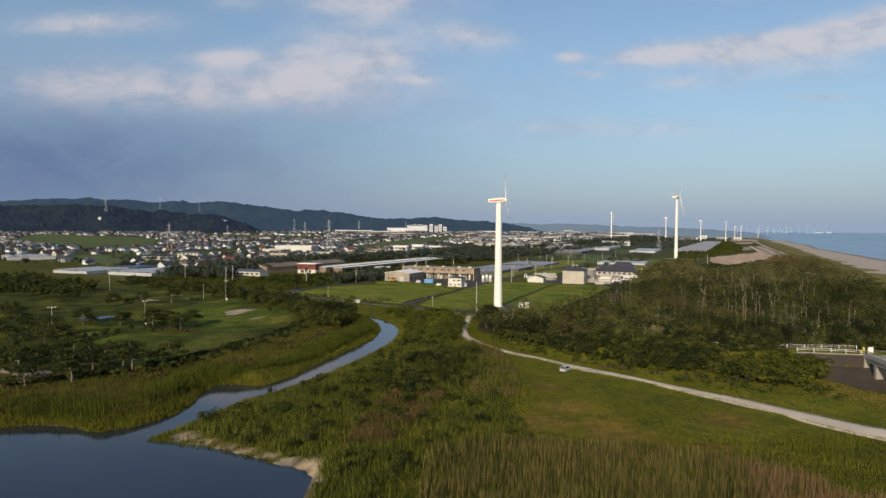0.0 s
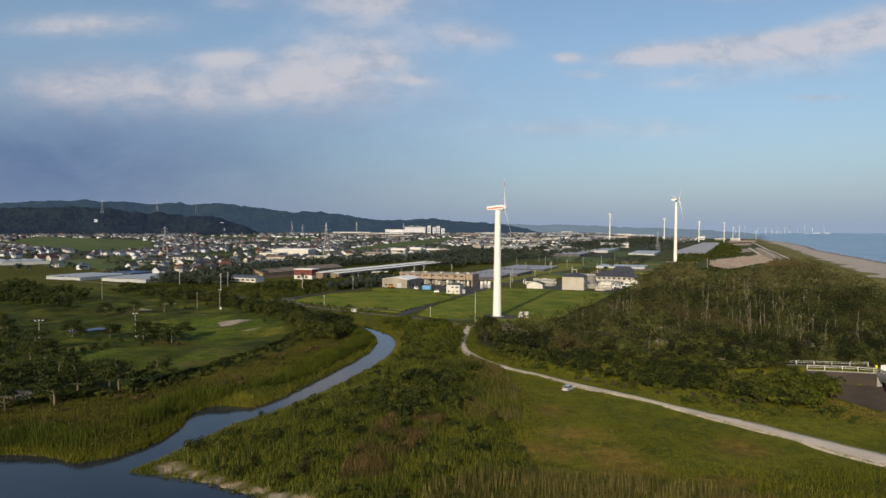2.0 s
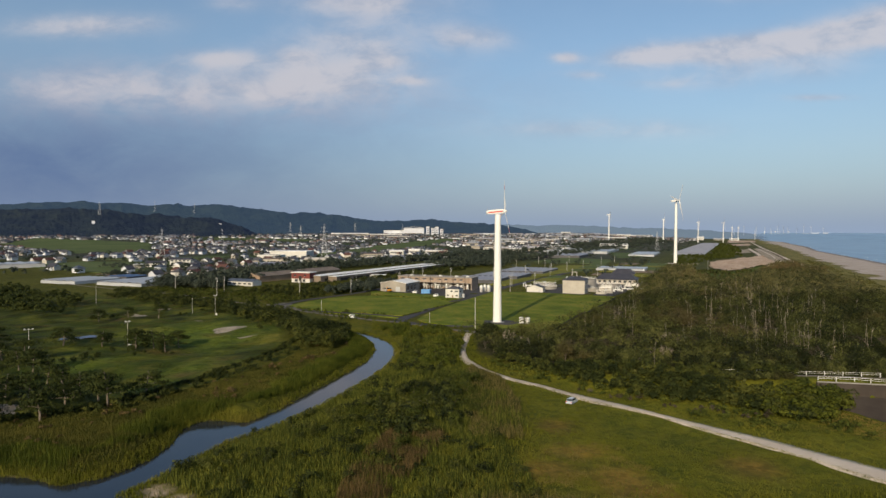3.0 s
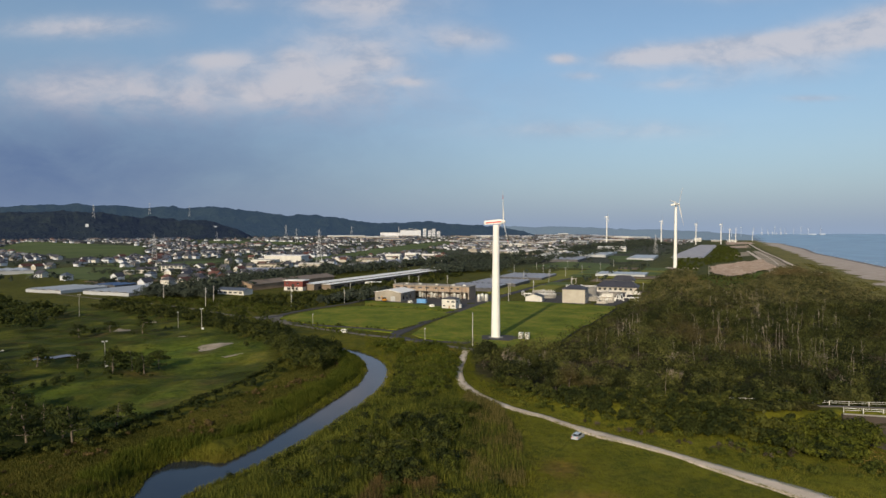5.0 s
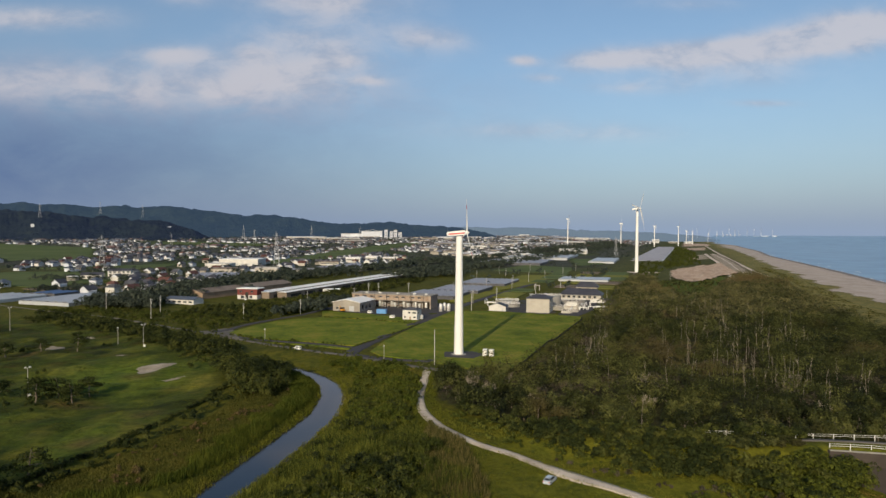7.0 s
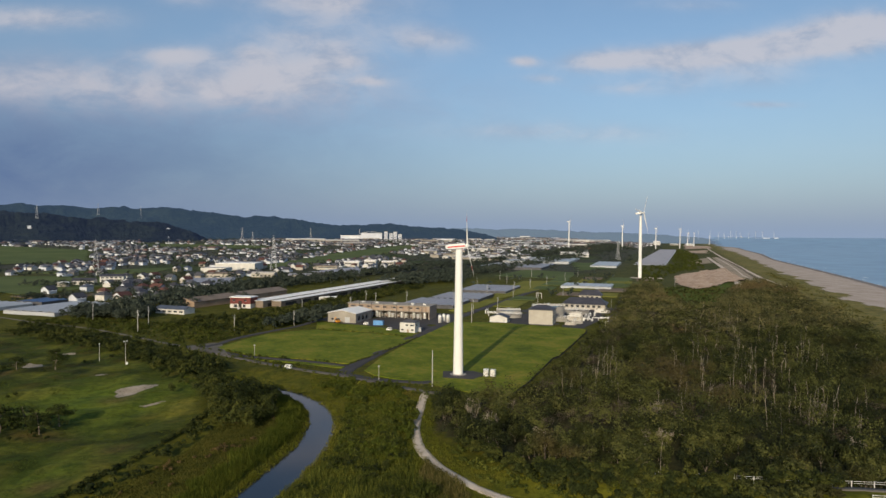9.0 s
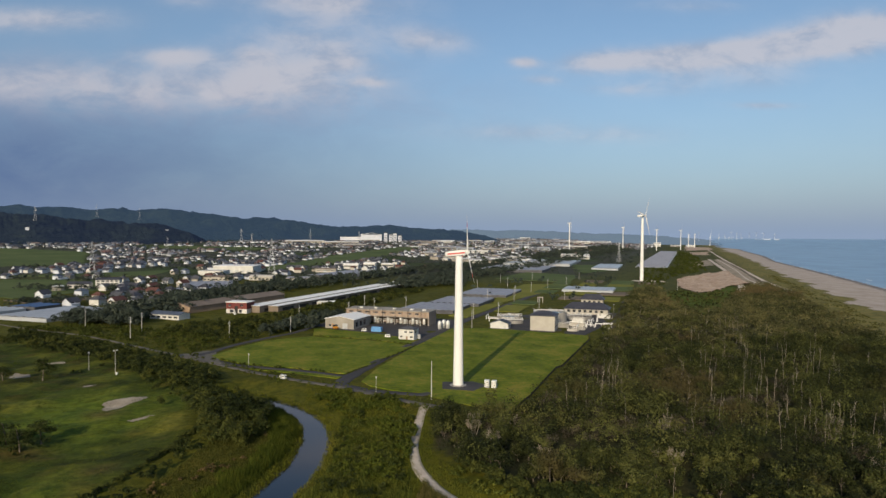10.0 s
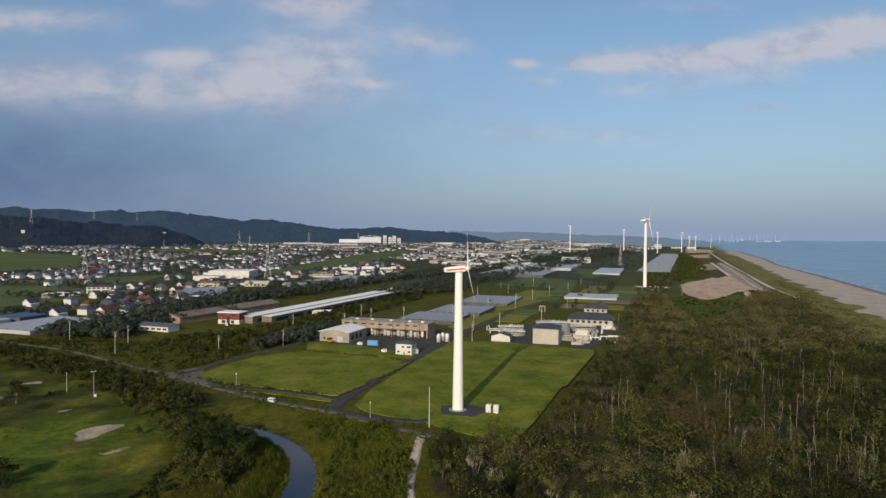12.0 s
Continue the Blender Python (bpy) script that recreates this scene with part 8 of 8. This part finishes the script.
blades("river_reeds", edge, np.full(len(edge), 0.9), np.full(len(edge), 0.07), M["grass"], "low reeds along the river's edge", "reeds", 107, 6, 0.3, 0.3)
edge = along(RIVER[25:50], 5200, 108, 1.6)
edge = edge[~inside(edge[:, 0], edge[:, 1], RIVER) | (edge_distance(edge[:, 0], edge[:, 1], RIVER) < 0.6)]
blades("bank_reeds", edge, np.full(len(edge), 1.2), np.full(len(edge), 0.07), M["grass"], "reeds along the river's far edge", "reeds", 109, 6, 0.3, 0.3)
FRONT = [(-34, -250), (40, -250), (26, -228), (14, -219), (0, -215), (-12, -214), (-24, -213), (-32, -218)]
spots_ = scatter_in(FRONT, 13000, 110, lambda x, y: wet(x, y) & clear_path(x, y))
blades("tall_reeds", spots_, 1.6 + 0.4 * waves(spots_[:, 0], spots_[:, 1], 20, 114), np.full(len(spots_), 0.075), M["lush"], "dark green bed under the tall reeds", "reeds", 111, 5, 0.3, 0.4)
spots_ = scatter_in(FRONT, 5200, 115, lambda x, y: wet(x, y) & clear_path(x, y) & (waves(x, y, 16, 116) > -0.7))
blades("reed_stalks", spots_, np.full(len(spots_), 2.9), np.full(len(spots_), 0.075), M["reed"], "tall pale brown-green reeds", "reeds", 117, 4, 0.16, 0.55)
REED2 = [(-23, -178), (-12, -180), (-9, -150), (-11, -116), (-18, -98), (-24, -132)]
spots_ = scatter_in(REED2, 4200, 112, open_ground)
blades("meadow_reeds", spots_, np.full(len(spots_), 1.7), np.full(len(spots_), 0.07), M["reed"], "patch of reeds in the meadow", "reeds", 113, 5, 0.3, 0.4)
KUDZU = [(-46, -6), (-24, -26), (-19, -60), (-25, -104), (-44, -92), (-41, -62), (-46, -36), (-58, -12)]
wood_stuff("kudzu", scatter_in(KUDZU, 900, 122, lambda x, y: (waves(x, y, 26, 123) > -0.1) & wet(x, y)), M["weed"], "creeping green weeds on the slope by the river", "weeds", (0.8, 2.0), 36, 0.30, 124)
wood_stuff("slope_scrub", scatter_in(KUDZU, 90, 125, lambda x, y: (waves(x, y, 22, 126) > 0.2) & wet(x, y)), M["bush"], "dark bushes on the slope by the river", "bushes", (1.4, 3.0), 80, 0.34, 127)
STRIP = [(-12, -86), (0, -112), (14, -134), (34, -150), (60, -166), (74, -178), (64, -182), (40, -172), (24, -154), (6, -132), (-10, -112), (-17, -96)]
wood_stuff("verge_scrub", scatter_in(STRIP, 90, 128, lambda x, y: clear_path(x, y) & (waves(x, y, 20, 129) > -0.5)), M["bush"], "low scrub between the track and the wood", "bushes", (0.8, 2.4), 60, 0.32, 130)
WASTE = [(-262, 168), (-178, 116), (-132, 78), (-112, 106), (-158, 160), (-180, 162), (-232, 184)]
wood_stuff("waste_weeds", scatter_in(WASTE, 700, 131, lambda x, y: waves(x, y, 30, 132) > -0.3), M["bush"], "rough weeds and low bushes beside the lane", "weeds", (0.8, 2.4), 44, 0.40, 133)
BEHIND = [(-108, 122), (-90, 152), (-76, 160), (-72, 200), (-58, 208), (-20, 235), (-40, 250), (-70, 225), (-92, 190), (-104, 150)]
wood_stuff("works_trees", scatter_in(BEHIND, 130, 134), M["hazy_leaf"], "dark trees behind the works hall", "trees", (4.0, 7.5), 80, 0.75, 135)

DUNE_LOW = [(268, 418), (290, 446), (309, 404), (330, 380), (316, 366), (268, 286), (228, 220), (199, 210), (203, 274), (236, 360)]
wood_stuff("dune_weeds", scatter_in(DUNE_LOW, 700, 136), M["scrub"], "low weeds and creepers on the dune", "weeds", (0.8, 2.2), 26, 0.55, 137)
VERGE_BAND = [(264, 100), (290, 150), (330, 235), (366, 310), (392, 365), (440, 470), (520, 660), (560, 700), (500, 560), (440, 420), (390, 310), (330, 190), (300, 110)]
wood_stuff("beach_grass", scatter_in(VERGE_BAND, 1500, 138, lambda x, y: (waves(x, y, 34, 139) > -0.1) & (x < verge_x(y) - 6)), M["bank_weed"], "tufts of dry beach grass on the verge", "grass", (0.3, 0.7), 10, 0.4, 141)

CANE = [(-38, -186), (-24, -176), (-10, -172), (-12, -140), (-20, -118), (-36, -116), (-44, -140)]
spots_ = scatter_in(CANE, 2600, 142, lambda x, y: open_ground(x, y) & (waves(x, y, 26, 143) > -0.3))
blades("cane", spots_, np.full(len(spots_), 2.5), np.full(len(spots_), 0.11), M["lush"], "stand of tall dark green cane in the meadow", "cane", 144, 5, 0.22, 0.45)
POINT = [(-152, -214), (-126, -204), (-109, -200), (-101, -204), (-90, -198), (-86, -180), (-88, -164), (-104, -160), (-124, -172), (-146, -182)]
spots_ = scatter_in(POINT, 5200, 145, wet)
blades("point_grass", spots_, np.full(len(spots_), 1.0), np.full(len(spots_), 0.09), M["bank_weed"], "rough grass on the point between pond and river", "grass", 146, 5, 0.4, 0.35)

DRY = [(-18, -212), (-14, -192), (-3, -180), (8, -184), (12, -206), (-2, -214)]
spots_ = scatter_in(DRY, 700, 163, lambda x, y: open_ground(x, y) & (waves(x, y, 13, 186) > 0.25))
blades("dry_grass", spots_, np.full(len(spots_), 0.5), np.full(len(spots_), 0.07), M["dry_grass"], "patch of dry tan grass in the meadow", "grass", 164, 5, 0.5, 0.35)
LANE = [(-9, -34), (-20, -25), (-36, -11), (-50, 1), (-70, 15), (-83, 25), (-98, 38), (-116, 55), (-135, 72), (-172, 104), (-212, 138)]
off_lane = lambda p, d: p[edge_distance(p[:, 0], p[:, 1], LANE, False) > d]
wood_stuff("lane_weeds", off_lane(along(LANE, 520, 165, 2.4), 1.7), M["weed"], "weeds and tall grass along the lane", "weeds", (0.5, 1.5), 36, 0.24, 166)
wood_stuff("lane_bushes", off_lane(along(LANE[4:], 60, 167, 3.0), 2.2), M["bush"], "small bushes along the lane", "bushes", (1.2, 2.6), 70, 0.30, 168)
BROWN = [(-48, -212), (-46, -194), (-41, -176), (-34, -171), (-28, -178), (-34, -194), (-40, -214)]
spots_ = scatter_in(BROWN, 2600, 147, lambda x, y: wet(x, y) & (waves(x, y, 14, 149) > -0.5))
blades("brown_weeds", spots_, np.full(len(spots_), 1.9), np.full(len(spots_), 0.08), M["brown_weed"], "band of reddish-brown weeds in the meadow", "weeds", 148, 5, 0.35, 0.4)
LAWN_EDGE = [(16, -48), (36, -22), (61, 30), (106, 116), (124, 180), (120, 182), (99, 120), (56, 36), (31, -20), (14, -42)]
wood_stuff("edge_bushes", scatter_in(LAWN_EDGE, 260, 149), M["scrub"], "low bushes between the lawn and the wood", "bushes", (1.2, 3.4), 60, 0.36, 150)

BANK_TOP = [(8, -118), (21, -123), (38.5, -130.5), (62.5, -137.5), (68, -139), (66, -147), (48, -143), (30, -134), (14, -126)]
wood_stuff("bank_scrub", scatter_in(BANK_TOP, 420, 153), M["scrub"], "low scrub on top of the road bank", "bushes", (0.8, 2.0), 46, 0.30, 154)
wood_stuff("roadside_bushes", along([(10, -118), (22, -124), (39, -131), (62, -138), (70, -140)], 60, 157, 0.8), M["dark_bush"], "bushes growing in front of the road fence", "bushes", (2.4, 4.0), 110, 0.36, 158)
BANK_SIDE = [(30, -138), (48, -147), (64, -151), (74, -155), (70, -160), (50, -154), (34, -146)]
wood_stuff("tall_wall_bushes", scatter_in([(64, -149.6), (73, -151.8), (72.5, -155), (64, -153)], 16, 161), M["bush"], "tall dark bushes against the retaining wall", "bushes", (4.6, 6.4), 190, 0.40, 162)
wood_stuff("wall_bushes", scatter_in([(62, -151), (74, -153.5), (73, -160), (62, -162)], 30, 159), M["light_bush"], "tall bright green bushes in front of the retaining wall", "bushes", (3.8, 6.0), 130, 0.42, 160)
wood_stuff("bank_trees", scatter_in(BANK_SIDE, 60, 155), M["dark_bush"], "tall bushes on the side of the road bank", "bushes", (3.0, 5.2), 120, 0.42, 156)
BANK_FOOT = [(-6, -106), (8, -116), (24, -128), (46, -140), (44, -148), (30, -150), (12, -134), (-8, -118)]
wood_stuff("bank_weeds", scatter_in(BANK_FOOT, 160, 151, lambda x, y: clear_path(x, y)), M["lush"], "lush weeds at the foot of the road bank", "weeds", (0.8, 1.9), 40, 0.30, 152)

# surf along the beach
surf = Geo()
r = random.Random(140)
for i in range(46):
    y = -80 + i * 42 + r.uniform(-14, 14)
    x = float(shore_x(y)) + r.choice([3, 6, 16, 30]) + r.uniform(-3, 3)
    ln, wd = r.uniform(8, 30), r.uniform(0.8, 2.4)
    dx, dy = float(shore_x(y + 10) - shore_x(y - 10)) / 20, 1.0
    pts = []
    for j in range(7):
        t = j / 6
        pts.append((x + dx * ln * t + math.sin(j * 2.1 + i) * 0.8, y + dy * ln * t, wd * math.sin(math.pi * (0.08 + 0.84 * t))))
    for a, b in zip(pts[:-1], pts[1:]):
        surf.face((a[0] - a[2], a[1], WATER_Z + 0.04), (a[0] + a[2], a[1], WATER_Z + 0.06), (b[0] + b[2], b[1], WATER_Z + 0.06), (b[0] - b[2], b[1], WATER_Z + 0.04))
tagged(new("surf", surf.mesh("surf", M["white_paint"])), "white foam of small breaking waves", "surf", kind="stuff")
